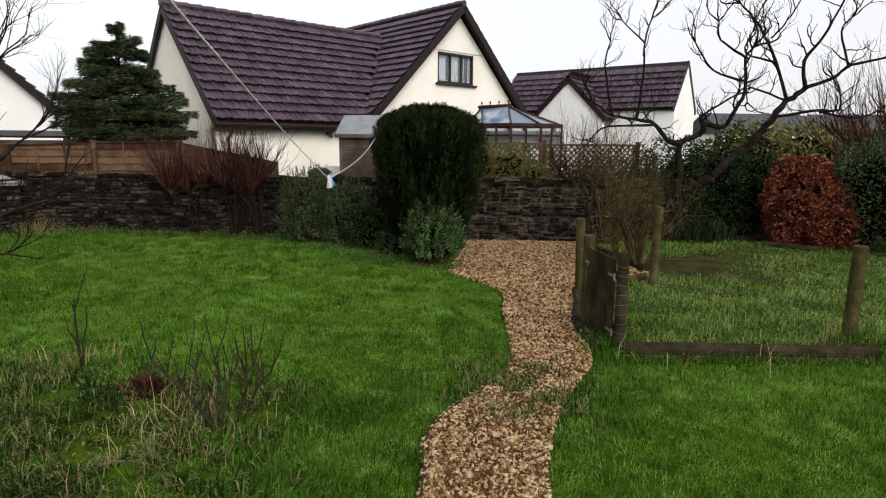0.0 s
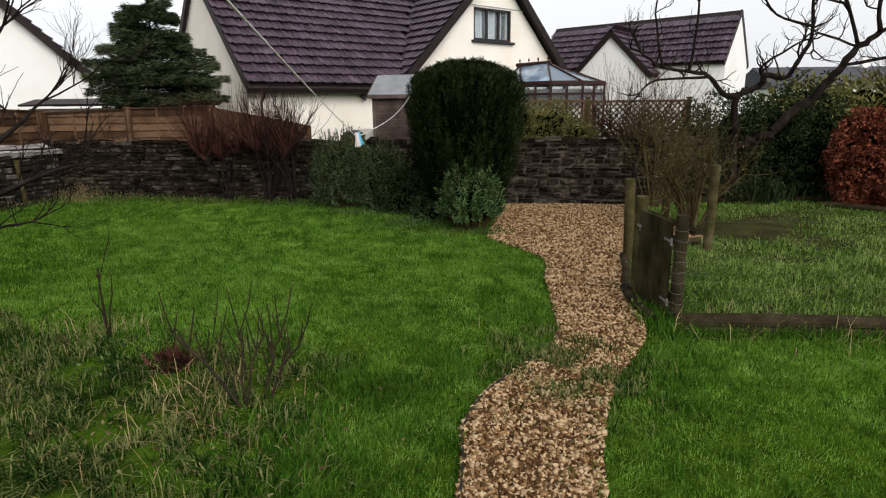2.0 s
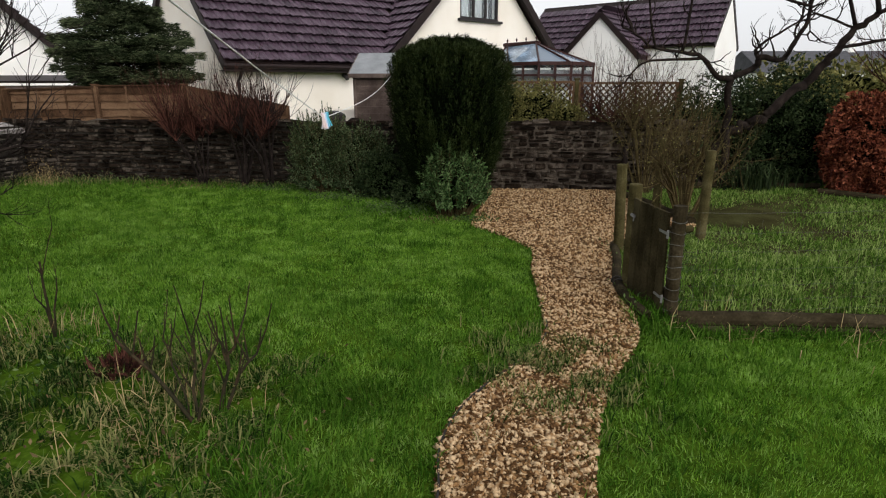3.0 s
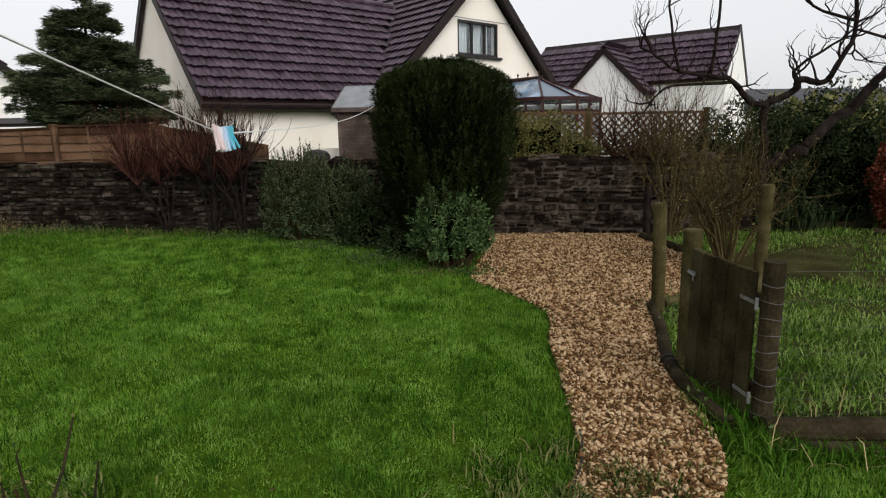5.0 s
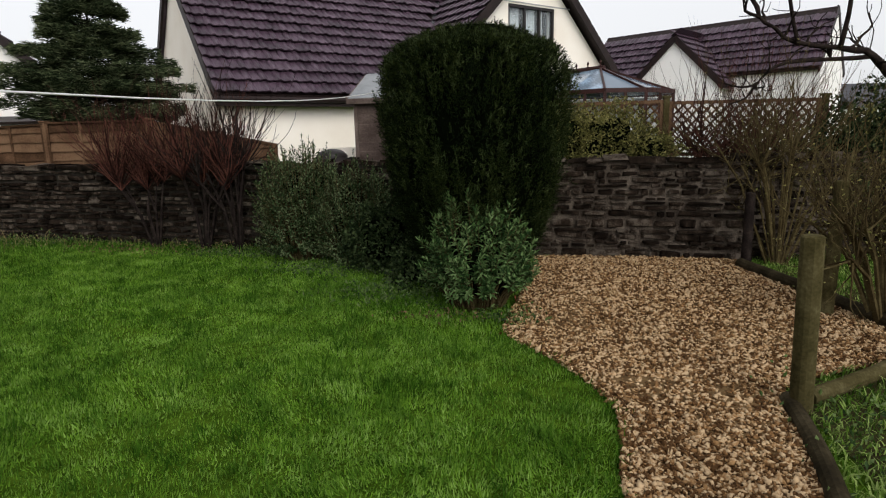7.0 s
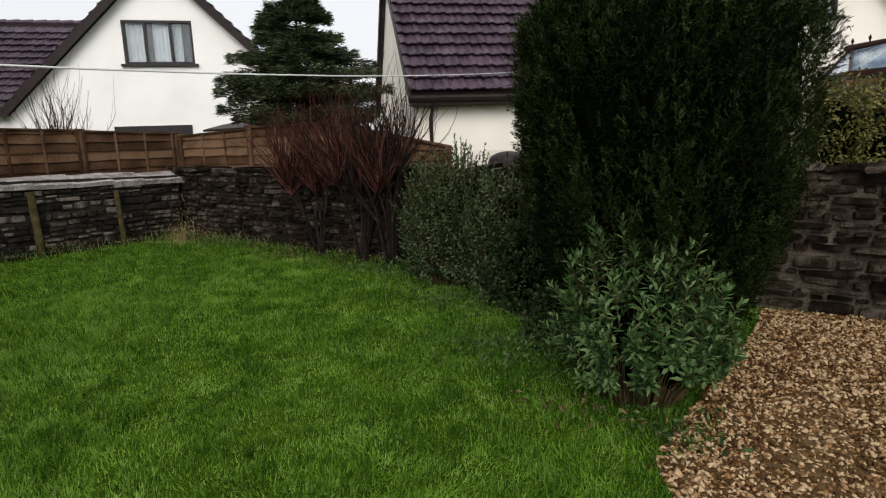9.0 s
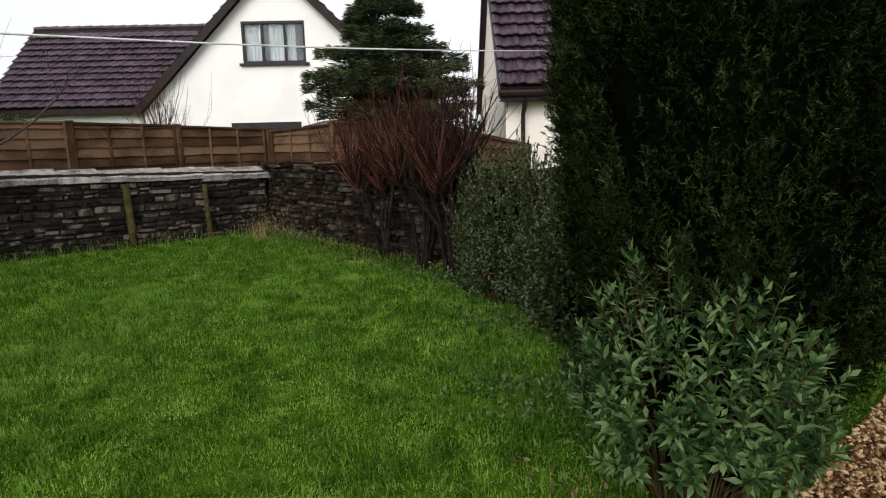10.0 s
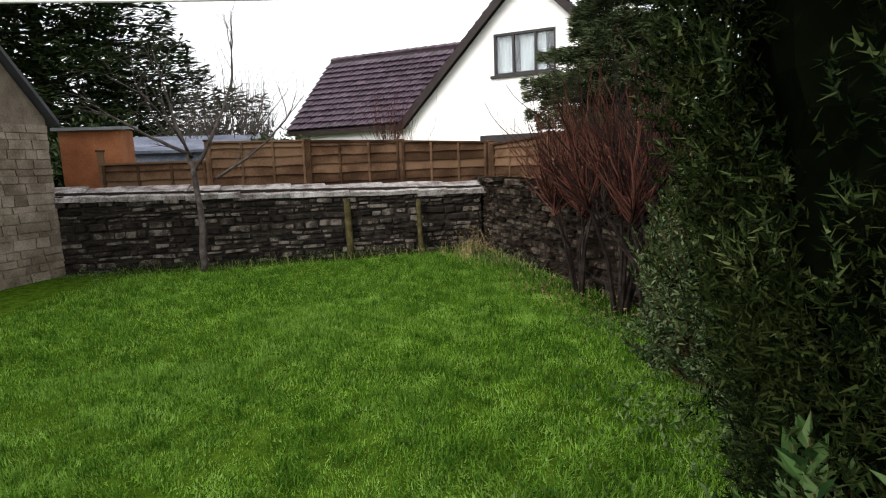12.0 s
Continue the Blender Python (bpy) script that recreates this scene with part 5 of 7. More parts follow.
FIG_WEST = [
    (limb(10.5, 10.4, (5.21, 2.96), (4.70, 3.25), (4.62, 3.54)), 0.022, 0.011, 0.41),
    (limb(10.6, 10.4, (5.27, 2.57), (4.64, 2.76), (4.25, 3.20)), 0.024, 0.011, 0.43),
    (limb(10.9, 10.7, (4.72, 1.81), (4.65, 2.01), (5.19, 2.37)), 0.028, 0.014, 0.38),
    (limb(10.8, 10.6, (3.47, 1.93), (3.52, 2.65), (3.48, 3.24), (3.56, 3.62)), 0.026, 0.011, 0.41),
    (limb(10.7, 10.5, (3.48, 3.24), (3.01, 3.57)), 0.016, 0.010, 0.38),
    (limb(10.7, 10.6, (3.00, 2.00), (2.81, 2.84), (2.87, 3.23)), 0.022, 0.010, 0.41),
    (limb(10.9, 10.7, (3.84, 1.83), (2.96, 1.80), (2.65, 1.59)), 0.024, 0.011, 0.41),
]
bare_tree("fig_tree", "bare grey tree with thick upcurved twigs", FIG_STEMS + FIG_EAST + FIG_WEST, M_BARK, 41, depth=2, kids=3, spread=0.95, lift=0.6, wiggle=1.0, shrink=0.74, side=2, stout=1.5)

bare_tree("apple_tree", "small bare fruit tree with spreading grey twigs", [
    (((-8.96, 7.72, -0.36), (-8.98, 7.74, 0.4), (-9.0, 7.7, 1.1), (-9.0, 7.66, 1.35)), 0.05, 0.035, 0),
    (((-9.0, 7.66, 1.35), (-8.95, 7.2, 1.6), (-8.9, 6.8, 1.85)), 0.028, 0.012, 0.45),
    (((-9.0, 7.7, 1.1), (-8.9, 8.0, 1.6), (-8.85, 8.3, 2.3), (-8.8, 8.35, 2.75)), 0.03, 0.010, 0.42),
    (((-9.0, 7.66, 1.35), (-9.1, 7.5, 1.9), (-9.0, 7.4, 2.4)), 0.025, 0.010, 0.45),
    (((-8.9, 8.0, 1.0), (-8.6, 8.6, 1.4), (-8.5, 9.0, 1.8)), 0.022, 0.010, 0.42),
    (((-9.0, 7.7, 1.3), (-8.6, 7.5, 1.7), (-8.1, 7.2, 2.1)), 0.022, 0.010, 0.40),
], M_BARKPALE, 42, depth=2, kids=3, spread=0.75, lift=0.1, wiggle=0.4)

bare_tree("apple_tree", "bare fruit tree with dark arching twigs by the lawn", [
    (((-4.45, 4.7, -0.34), (-4.4, 4.75, 0.3), (-4.35, 4.85, 0.8)), 0.06, 0.045, 0),
    (((-4.35, 4.85, 0.8), (-3.95, 4.95, 1.15), (-3.6, 5.1, 1.5)), 0.03, 0.010, 0.5),
    (((-4.35, 4.85, 0.6), (-3.85, 5.1, 0.85), (-3.45, 5.2, 0.98)), 0.028, 0.010, 0.46),
    (((-4.35, 4.85, 0.5), (-4.1, 5.05, 0.72), (-3.85, 5.15, 0.85)), 0.024, 0.009, 0.42),
    (((-4.35, 4.85, 0.4), (-4.15, 5.05, 0.45), (-3.95, 5.2, 0.48)), 0.02, 0.008, 0.36),
    (((-4.35, 4.85, 0.8), (-4.2, 5.05, 1.5), (-3.9, 5.2, 2.1)), 0.028, 0.010, 0.46),
], M_BARK, 43, depth=2, kids=4, spread=0.75, lift=0.2, wiggle=0.45)


def stem_shrub(name, label, base, stems, height, spread, mat, seed, twigs=4, r=0.014, category="shrub", leafmat=None, leaves=0, leaf=0.03, depth=1, fork=0.45, arch=False, wide=0.75):
    """A many-stemmed shrub; each stem with its twigs is a part. arch: stems spread low, then carry upright shoots."""
    random.seed(seed)
    t = thing(name, label, category)
    tips = []
    b = Vector(base)
    for _ in range(stems):
        s, sh = Shape(), Shape()
        a = random.uniform(0, 2 * math.pi)
        out = random.random() ** 0.6
        h = height * (random.uniform(0.86, 1.08) if arch else random.uniform(0.6, 1.1))
        d = Vector((math.cos(a) * spread * out, math.sin(a) * spread * wide * out, 0))
        p0 = b + d * 0.12
        rr = r * random.uniform(0.6, 1.2)
        if arch:
            pts = [p0, p0 + d * 0.25 + Vector((0, 0, h * 0.28)) + rand_dir() * 0.05, p0 + d * 0.6 + Vector((0, 0, h * 0.46)) + rand_dir() * 0.07, p0 + d * 0.95 + Vector((0, 0, h * 0.56)) + rand_dir() * 0.08]
            s.tube(pts, (rr * 1.4, rr, rr * 0.85, rr * 0.6), 5, cap=False)
        else:
            pts = [p0, p0 + d * 0.35 + Vector((0, 0, h * 0.4)), p0 + d * 0.75 + Vector((0, 0, h * 0.62)) + rand_dir() * 0.05]
            s.tube(pts, (rr * 1.3, rr, rr * 0.8), 5, cap=False)
        for k in range(twigs):
            f = random.uniform(0.0 if arch else 0.3, 1.0)
            q = pts[-2].lerp(pts[-1], f)
            up = Vector((d.x * 0.25, d.y * 0.25, 1.0)) if arch else Vector((d.x * 0.3, d.y * 0.3, 0.8))
            grow(sh, q, up + rand_dir() * fork, h * (0.36 if arch else 0.32) * random.uniform(0.4, 1.2), rr * 0.5, depth, 0.45, 0.3, 0.4 if arch else 0.2, 2, tips, n=4)
        stem = part("stem", s, M_BARK if arch else mat, t)
        tagged(part("twig", sh, mat, stem), kind="stuff")
    if leafmat:
        lv = Shape()
        for _ in range(leaves):
            p, d = random.choice(tips)
            lv.leaf(p - d * random.uniform(0, height * 0.3) + rand_dir() * 0.03, rand_dir(0.3), rand_dir(), leaf * random.uniform(0.6, 1.3), leaf * 0.5, 0.003)
        tagged(part("leaves", lv, leafmat, t), kind="stuff")
    return t


stem_shrub("climber", "bare brown climber over the trellis", (2.95, 11.72, GZ), 34, 2.15, 0.95, M_REDTWIG, 59, twigs=12, r=0.017, fork=1.4, wide=0.12, depth=2)
M_ROSE = material("rose_stem", [(0.010, 0.010, 0.004), (0.024, 0.02, 0.008), (0.05, 0.028, 0.014)], 12, 0.9, 0, 60, spec=0.2)
stem_shrub("hydrangea", "bare red-brown twiggy shrub against the wall", (-4.1, 11.32, GZ), 8, 1.95, 1.15, M_REDTWIG, 51, twigs=27, r=0.018, arch=True, wide=0.4, fork=0.75)
stem_shrub("hydrangea", "bare red-brown twiggy shrub against the wall", (-4.85, 11.42, GZ), 8, 1.92, 1.15, M_REDTWIG, 52, twigs=27, r=0.017, arch=True, wide=0.36, fork=0.75)
stem_shrub("bare_shrub", "tall bare dark shrub with knobbly twigs", (-3.55, 11.25, GZ), 12, 2.15, 0.6, M_BARK, 53, twigs=9, r=0.016, arch=True, fork=0.9)
stem_shrub("hazel", "bare twiggy shrub behind the fence", (-10.5, 11.2, GZ), 22, 2.7, 0.75, M_REDTWIG, 54, twigs=6, r=0.012)
stem_shrub("berberis", "olive twiggy bush with sparse small leaves", (2.95, 8.6, GZ), 24, 1.5, 0.75, M_GREENTWIG, 55, twigs=9, r=0.014, leafmat=M_YELLEAF, leaves=900, leaf=0.028, fork=1.4, depth=2)
stem_shrub("wall_shrub", "brown bare climber trained on the wall", (3.0, 10.7, GZ), 20, 2.1, 1.0, M_GREENTWIG, 58, twigs=11, r=0.012, leafmat=M_YELLEAF, leaves=450, leaf=0.025, fork=1.0, wide=0.4)
def rose(base, canes, seed):
    """A pruned rose: each cane leans its own way and carries short upright shoots with buds."""
    random.seed(seed)
    t = thing("rose_bush", "pruned bare rose with thorny dark stems", "shrub")
    lv = Shape()
    for ox, oy, dx, dy, rise, r in canes:
        s = Shape()
        p = Vector((base[0] + ox, base[1] + oy, base[2]))
        e = p + Vector((dx, dy, rise))
        pts = [p.lerp(e, f) + rand_dir() * 0.018 * (0 < f < 1) + Vector((0, 0, 0.06 * math.sin(f * math.pi))) for f in (0, 0.25, 0.5, 0.75, 1)]
        s.tube(pts, [r * (1.1 - 0.1 * k) for k in range(5)], 6)
        for k in (1, 2, 2, 3, 3, 4, 4):
            q = pts[k]
            d = (Vector((dx * 0.25, dy * 0.25, 1.0)) + rand_dir() * 0.45).normalized()
            ln = random.uniform(0.10, 0.36) * (0.6 + 0.4 * k / 4)
            bend = q + d * ln * 0.55 + rand_dir() * 0.012
            tip = bend + (d + Vector((0, 0, 0.35))).normalized() * ln * 0.5
            s.tube([q, bend, tip], (r * 0.55, r * 0.45, r * 0.28), 5)
            for f in (0.3, 0.7, 1.0):
                o = q.lerp(tip, f)
                lv.leaf(o, rand_dir(0.6), rand_dir(), random.uniform(0.012, 0.026), 0.010, 0.002)
                s.tube([o, o + rand_dir() * 0.012], (0.0025, 0.0006), 3)
        part("cane", s, M_ROSE, t)
    tagged(part("leaves", lv, M_YELLEAF, t, "few small yellowish leaves"), kind="stuff")


rose((-1.42, 3.42, -0.29), ((0.0, 0.0, -0.44, 0.14, 0.40, 0.011), (0.02, 0.03, -0.10, 0.22, 0.36, 0.009), (0.03, 0.0, 0.06, 0.20, 0.36, 0.008), (0.10, 0.12, 0.10, 0.05, 0.36, 0.011), (0.14, 0.10, 0.16, 0.10, 0.30, 0.010), (-0.04, 0.05, -0.26, 0.30, 0.30, 0.007)), 56)
stem_shrub("rose_bush", "thin bare rose stem with a few shoots", (-2.92, 4.5, -0.31), 3, 0.85, 0.08, M_ROSE, 57, twigs=2, r=0.008, leafmat=M_YELLEAF, leaves=14, leaf=0.018)


def leaf_shrub(name, label, lumps, mat, leaf, width, seed, category="shrub", core=True, whorl=1, upward=0.3, rough=0.25, twigs=0, twigmat=None):
    """lumps: (centre, radii, leaves)."""
    random.seed(seed)
    t = thing(name, label, category)
    cs, lv = Shape(), Shape()
    for k, (c, rad, n) in enumerate(lumps):
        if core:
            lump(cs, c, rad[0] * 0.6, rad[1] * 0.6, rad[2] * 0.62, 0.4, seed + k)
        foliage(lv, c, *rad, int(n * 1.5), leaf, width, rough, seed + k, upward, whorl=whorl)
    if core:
        # added filler lumps; near-black replaces the shade between the leaves
        part("shade_core", cs, M_SHADECORE, t, "near-black core painted as inner shade")
    if twigs:
        tw = Shape()
        for _ in range(twigs):
            c, rad, n = random.choice(lumps)
            q = rand_dir(0.2)
            a = Vector((c[0] + q.x * rad[0] * 0.3, c[1] + q.y * rad[1] * 0.3, ground_z(c[0], c[1])))
            e = Vector((c[0] + q.x * rad[0] * 1.0, c[1] + q.y * rad[1] * 1.0, c[2] + abs(q.z) * rad[2] * 0.9))
            tw.tube([a, a.lerp(e, 0.5) + rand_dir() * 0.05, e], (0.006, 0.005, 0.002), 4, cap=False)
        part("stems", tw, twigmat or M_BARK, t)
    tagged(part("leaves", lv, mat, t), kind="stuff")
    return t


def shoot_bush(name, label, base, spread, height, shoots, leaf, width, mat, seed, low=0.25, tall=(0.45, 1.06), reach=0.55):
    """A bush of many leafy shoots: bare stems below, whorled leaves towards their tips."""
    random.seed(seed)
    t = thing(name, label, "shrub")
    st, lv, cs = Shape(), Shape(), Shape()
    b = Vector(base)
    # added filler lump, coloured near-black as the shade deep in the bush
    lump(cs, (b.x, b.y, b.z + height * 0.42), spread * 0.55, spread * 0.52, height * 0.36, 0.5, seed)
    for _ in range(shoots):
        a = random.uniform(0, 2 * math.pi)
        f = math.sqrt(random.random())
        d = Vector((math.cos(a), math.sin(a), 0))
        top = height * (1 - low * 2.6 * f ** 3) * random.uniform(*tall) * (1 + 0.15 * noise.noise((math.cos(a) * 2, math.sin(a) * 2, seed)))
        e = b + d * (spread * f * random.uniform(0.85, 1.12)) + Vector((0, 0, max(0.10, top)))
        m = b + d * (spread * f * 0.62) + Vector((0, 0, top * 0.45))
        o = b + d * (spread * f * 0.45) + Vector((0, 0, -0.02))
        st.tube([o, m, e], (0.005, 0.004, 0.002), 4, cap=False)
        ax = ((e - m).normalized() + Vector((0, 0, 0.35))).normalized()
        n = random.randint(14, 20)
        s1 = ax.orthogonal().normalized()
        s2 = ax.cross(s1)
        for k in range(n):
            u = k / n
            p = e - (e - m) * (reach * u)
            az, el = k * 2.4 + a, lerp(0.35, 1.75, min(1.0, u * 1.25)) + random.uniform(-0.2, 0.2)
            out = s1 * math.cos(az) + s2 * math.sin(az)
            w = (ax * math.cos(el) + out * math.sin(el) + rand_dir() * 0.15).normalized()
            lv.leaf(p, w, ax + rand_dir() * 0.25, leaf * random.uniform(0.7, 1.2) * (0.6 + 0.4 * min(1, 3 * u + 0.3)), width * random.uniform(0.8, 1.2), 0.004)
    part("shade_core", cs, M_SHADECORE, t, "near-black core painted as inner shade")
    part("stem", st, M_GREENTWIG, t, "thin brown stems")
    tagged(part("leaves", lv, mat, t), kind="stuff")
    return t


shoot_bush("euphorbia_bush", "rounded bush of pale green whorled leaves over brown stems", (-0.16, 8.95, GZ), 0.50, 1.0, 620, 0.064, 0.023, M_BUSHLEAF, 61, low=0.2, tall=(0.30, 1.05), reach=0.45)
shoot_bush("euonymus", "grey-green variegated evergreen shrub against the wall", (-2.5, 10.95, GZ), 0.62, 1.34, 1100, 0.050, 0.022, M_VARLEAF, 62, low=0.15, tall=(0.15, 1.06))
shoot_bush("euonymus", "grey-green variegated evergreen shrub beside the yew", (-1.75, 10.72, GZ), 0.55, 1.18, 950, 0.048, 0.022, M_VARLEAF, 63, low=0.15, tall=(0.15, 1.06))
leaf_shrub("ivy", "dark ivy at the foot of the yew", [((-1.35, 10.35, -0.02), (0.45, 0.4, 0.42), 2200), ((-0.8, 9.75, -0.2), (0.35, 0.4, 0.25), 900)], M_DARKLEAF, 0.045, 0.03, 63, rough=0.35, whorl=2)
leaf_shrub("golden_shrub", "olive-gold leafy shrub behind the wall", [((1.25, 11.6, 1.0), (0.52, 0.25, 0.46), 2600), ((1.7, 11.55, 0.85), (0.4, 0.22, 0.30), 1300), ((0.8, 11.6, 1.05), (0.35, 0.22, 0.42), 1100)], M_YELLEAF, 0.045, 0.02, 64, rough=0.45, whorl=2)
leaf_shrub("laurel", "dark evergreen shrubs at the garden's end", [((3.95, 11.55, 0.35), (0.6, 0.32, 0.95), 2600), ((4.7, 11.75, 0.45), (0.7, 0.4, 1.1), 3200), ((5.5, 11.9, 0.5), (0.75, 0.45, 1.12), 3200), ((6.2, 11.8, 0.45), (0.7, 0.45, 1.05), 2800)], M_DARKLEAF, 0.07, 0.03, 65, rough=0.4, whorl=2)
leaf_shrub("beech_hedge", "russet beech bush holding its dead leaves", [((6.6, 10.75, 0.42), (0.66, 0.45, 0.86), 4200), ((6.95, 10.6, 0.1), (0.6, 0.45, 0.62), 2600)], M_BEECH, 0.07, 0.042, 66, category="hedge", rough=0.2, whorl=2, upward=-0.1)
leaf_shrub("privet_hedge", "tall clipped dark green hedge", [((7.75, 10.6, 0.55), (0.8, 0.6, 1.2), 3600), ((8.6, 9.2, 0.6), (0.9, 0.9, 1.15), 3600), ((9.3, 8.0, 0.6), (0.9, 0.9, 1.15), 2500)], M_PRIVET, 0.06, 0.03, 67, category="hedge", rough=0.2, whorl=2)
leaf_shrub("ivy", "ivy clump growing over the fence", [((-10.3, 8.75, 1.35), (0.3, 0.4, 0.22), 900)], M_VARLEAF, 0.06, 0.045, 68, rough=0.4, whorl=2)


def strap_plant():
    random.seed(71)
    s = Shape()
    for _ in range(170):
        b = Vector((5.05 + random.gauss(0, 0.3), 11.15 + random.gauss(0, 0.15), GZ))
        d = rand_dir()
        d.z = 0
        ln, w = random.uniform(0.5, 0.9), 0.022
        side = Vector((-d.y, d.x, 0)).normalized() * w / 2
        pts = [b + d * (ln * 0.55 * f ** 1.6) + Vector((0, 0, ln * (1.35 * f - 0.85 * f * f))) for f in (0, 0.3, 0.6, 0.85, 1.0)]
        for k in range(4):
            wa, wb = 1 - k / 5, 1 - (k + 1) / 5
            s.face(pts[k] - side * wa, pts[k] + side * wa, pts[k + 1] + side * wb, pts[k + 1] - side * wb)
    tagged(part("crocosmia", s, M_DARKLEAF), "clump of arching dark strap leaves", "plant")


strap_plant()


# ---- timber: fences, posts, gate, logs ----
def fence_panel(fence, origin, ang, width, top_l, top_r, base, mat=M_FENCE, seed=0):
    """A lapped waney-edge panel of a fence: capping rail, battens and slats; x along the fence."""
    random.seed(seed)
    cp = Shape()
    beam(cp, (0, -0.01, top_l + 0.015), (width, -0.01, top_r + 0.015), 0.07, 0.03)
    t = part("fence_panel", cp, mat, fence)
    t.matrix_basis = pose(origin[0], origin[1], 0, 0, 0, ang)
    z, bh = base, 0.15
    top = max(top_l, top_r)
    while z < top - 0.02:
        s = Shape()
        n = 8
        for k in range(n):
            x0, x1 = width * k / n, width * (k + 1) / n
            ta, tb = lerp(top_l, top_r, k / n), lerp(top_l, top_r, (k + 1) / n)
            wob = [0.007 * math.sin(seed * 3 + z * 31 + (k + j) * 1.7) for j in (0, 1)]
            za, zb = min(z + bh + 0.02, ta), min(z + bh + 0.02, tb)
            lo_a, lo_b = z + wob[0], z + wob[1]
            if za <= lo_a + 0.005 and zb <= lo_b + 0.005:
                continue
            za, zb = max(za, lo_a + 0.004), max(zb, lo_b + 0.004)
            i = len(s.v)
            for y0, y1 in ((-0.036, 0.002), (0.0, 0.012)):
                s.v += [(x0, y0, lo_a), (x1, y0, lo_b), (x1, y1, zb), (x0, y1, za)]
            s.f += [(i, i + 1, i + 2, i + 3), (i + 7, i + 6, i + 5, i + 4), (i, i + 4, i + 5, i + 1), (i + 3, i + 2, i + 6, i + 7)]
        if s.f:
            part("slat", weld(s.mesh("slat", mat)), None, t)
        z += bh
    for f in (0.02, 0.34, 0.66, 0.98):
        tp = lerp(top_l, top_r, f)
        placed("batten", box_mesh("batten", 0.04, 0.03, tp - base, mat), Matrix.Translation((width * f, -0.03, (tp + base) / 2)), t)
    return t


def fence_post(fence, x, y, base, top, w=0.09, mat=M_FENCE):
    p = placed("fence_post", box_mesh("fence_post", w, w, top - base, mat), Matrix.Translation((x, y, (top + base) / 2)), fence)
    placed("post_cap", box_mesh("post_cap", w + 0.03, w + 0.03, 0.03, mat), Matrix.Translation((0, 0, (top - base) / 2 + 0.015)), p)


# west fence, behind the west wall, from south to north, then along the back
west_fence = thing("timber_fence", "brown lapped panel fence behind the low wall", "fence")
wx0, wy0, wx1, wy1 = -10.25, 6.35, -9.35, 12.55
wl_ = math.hypot(wx1 - wx0, wy1 - wy0)
wang = math.degrees(math.atan2(wy1 - wy0, wx1 - wx0))
for k in range(4):
    f0 = k / 4
    o = (lerp(wx0, wx1, f0), lerp(wy0, wy1, f0))
    low = k == 0
    fence_panel(west_fence, o, wang, wl_ / 4 - 0.04, (1.25, 1.54, 1.52, 1.47)[k], (1.25, 1.53, 1.48, 1.41)[k], GZ, seed=80 + k)
    fence_post(west_fence, o[0] - 0.02, o[1], GZ, (1.46, 1.57, 1.54, 1.49)[k])
fence_post(west_fence, wx1, wy1 + 0.03, GZ, 1.42)
back_fence = thing("timber_fence", "grey-brown panel fence sloping down at its end", "fence")
nx0, ny0, nx1, ny1 = -9.25, 12.62, -3.6, 12.72
nang = math.degrees(math.atan2(ny1 - ny0, nx1 - nx0))
tops = ((1.36, 1.42), (1.44, 1.44), (1.44, 1.42))
for k in range(3):
    o = (lerp(nx0, nx1, k / 3.1), lerp(ny0, ny1, k / 3.1))
    if k < 2:
        fence_panel(back_fence, o, nang, 1.80, *tops[k], GZ, seed=90 + k)
    else:
        fence_panel(back_fence, o, nang, 2.05, 1.42, 1.02, GZ, seed=90 + k)
    fence_post(back_fence, o[0] - 0.03, o[1], GZ, tops[k][0] + 0.02)


def stake(x, y, top, r, label, base=None, lean=(0, 0), group="round timber posts", mat=M_POST):
    """A round post with a slightly uneven outline and a sawn top."""
    random.seed(int(abs(x * 100) + abs(y * 10)))
    g0 = ground_z(x, y) if base is None else base
    s = Shape()
    n, rings = 14, 7
    for k in range(rings + 1):
        f = k / rings
        z = lerp(g0 - 0.1, top, f)
        for j in range(n):
            a = 2 * math.pi * j / n
            rr = r * (1.04 - 0.06 * f) * (1 + 0.07 * noise.noise((math.cos(a) * 1.5 + x, math.sin(a) * 1.5 + y, z * 2)))
            s.v.append((x + lean[0] * f + rr * math.cos(a), y + lean[1] * f + rr * math.sin(a), z))
    for k in range(rings):
        for j in range(n):
            s.f.append((k * n + j, k * n + (j + 1) % n, (k + 1) * n + (j + 1) % n, (k + 1) * n + j))
    i = len(s.v)
    s.v += [(x + lean[0] + (vx - x - lean[0]) * 0.86, y + lean[1] + (vy - y - lean[1]) * 0.86, top + 0.008) for vx, vy, vz in s.v[rings * n:(rings + 1) * n]]
    for j in range(n):
        s.f.append((rings * n + j, rings * n + (j + 1) % n, i + (j + 1) % n, i + j))
    s.f.append(tuple(i + j for j in range(n)))
    return solid("post", s, mat, label, "post", group, smooth=False)


stake(1.70, 7.05, 0.60, 0.055, "round weathered post at the gravel's edge", lean=(-0.03, 0.0))
stake(2.78, 7.57, 0.69, 0.055, "round weathered post beside the berberis", lean=(0.02, 0))
stake(2.62, 8.80, 0.72, 0.05, "round weathered post before the back wall", lean=(0.02, 0))
stake(3.77, 5.20, 0.60, 0.062, "round post at the corner of the run")
stake(2.62, 10.55, 0.45, 0.05, "short dark post near the back wall", mat=M_BARK)
stake(-8.98, 9.9, 0.58, 0.055, "mossy stake standing against the west wall", lean=(-0.08, 0))
stake(-8.72, 11.0, 0.52, 0.04, "mossy stake standing against the west wall", lean=(-0.05, 0))


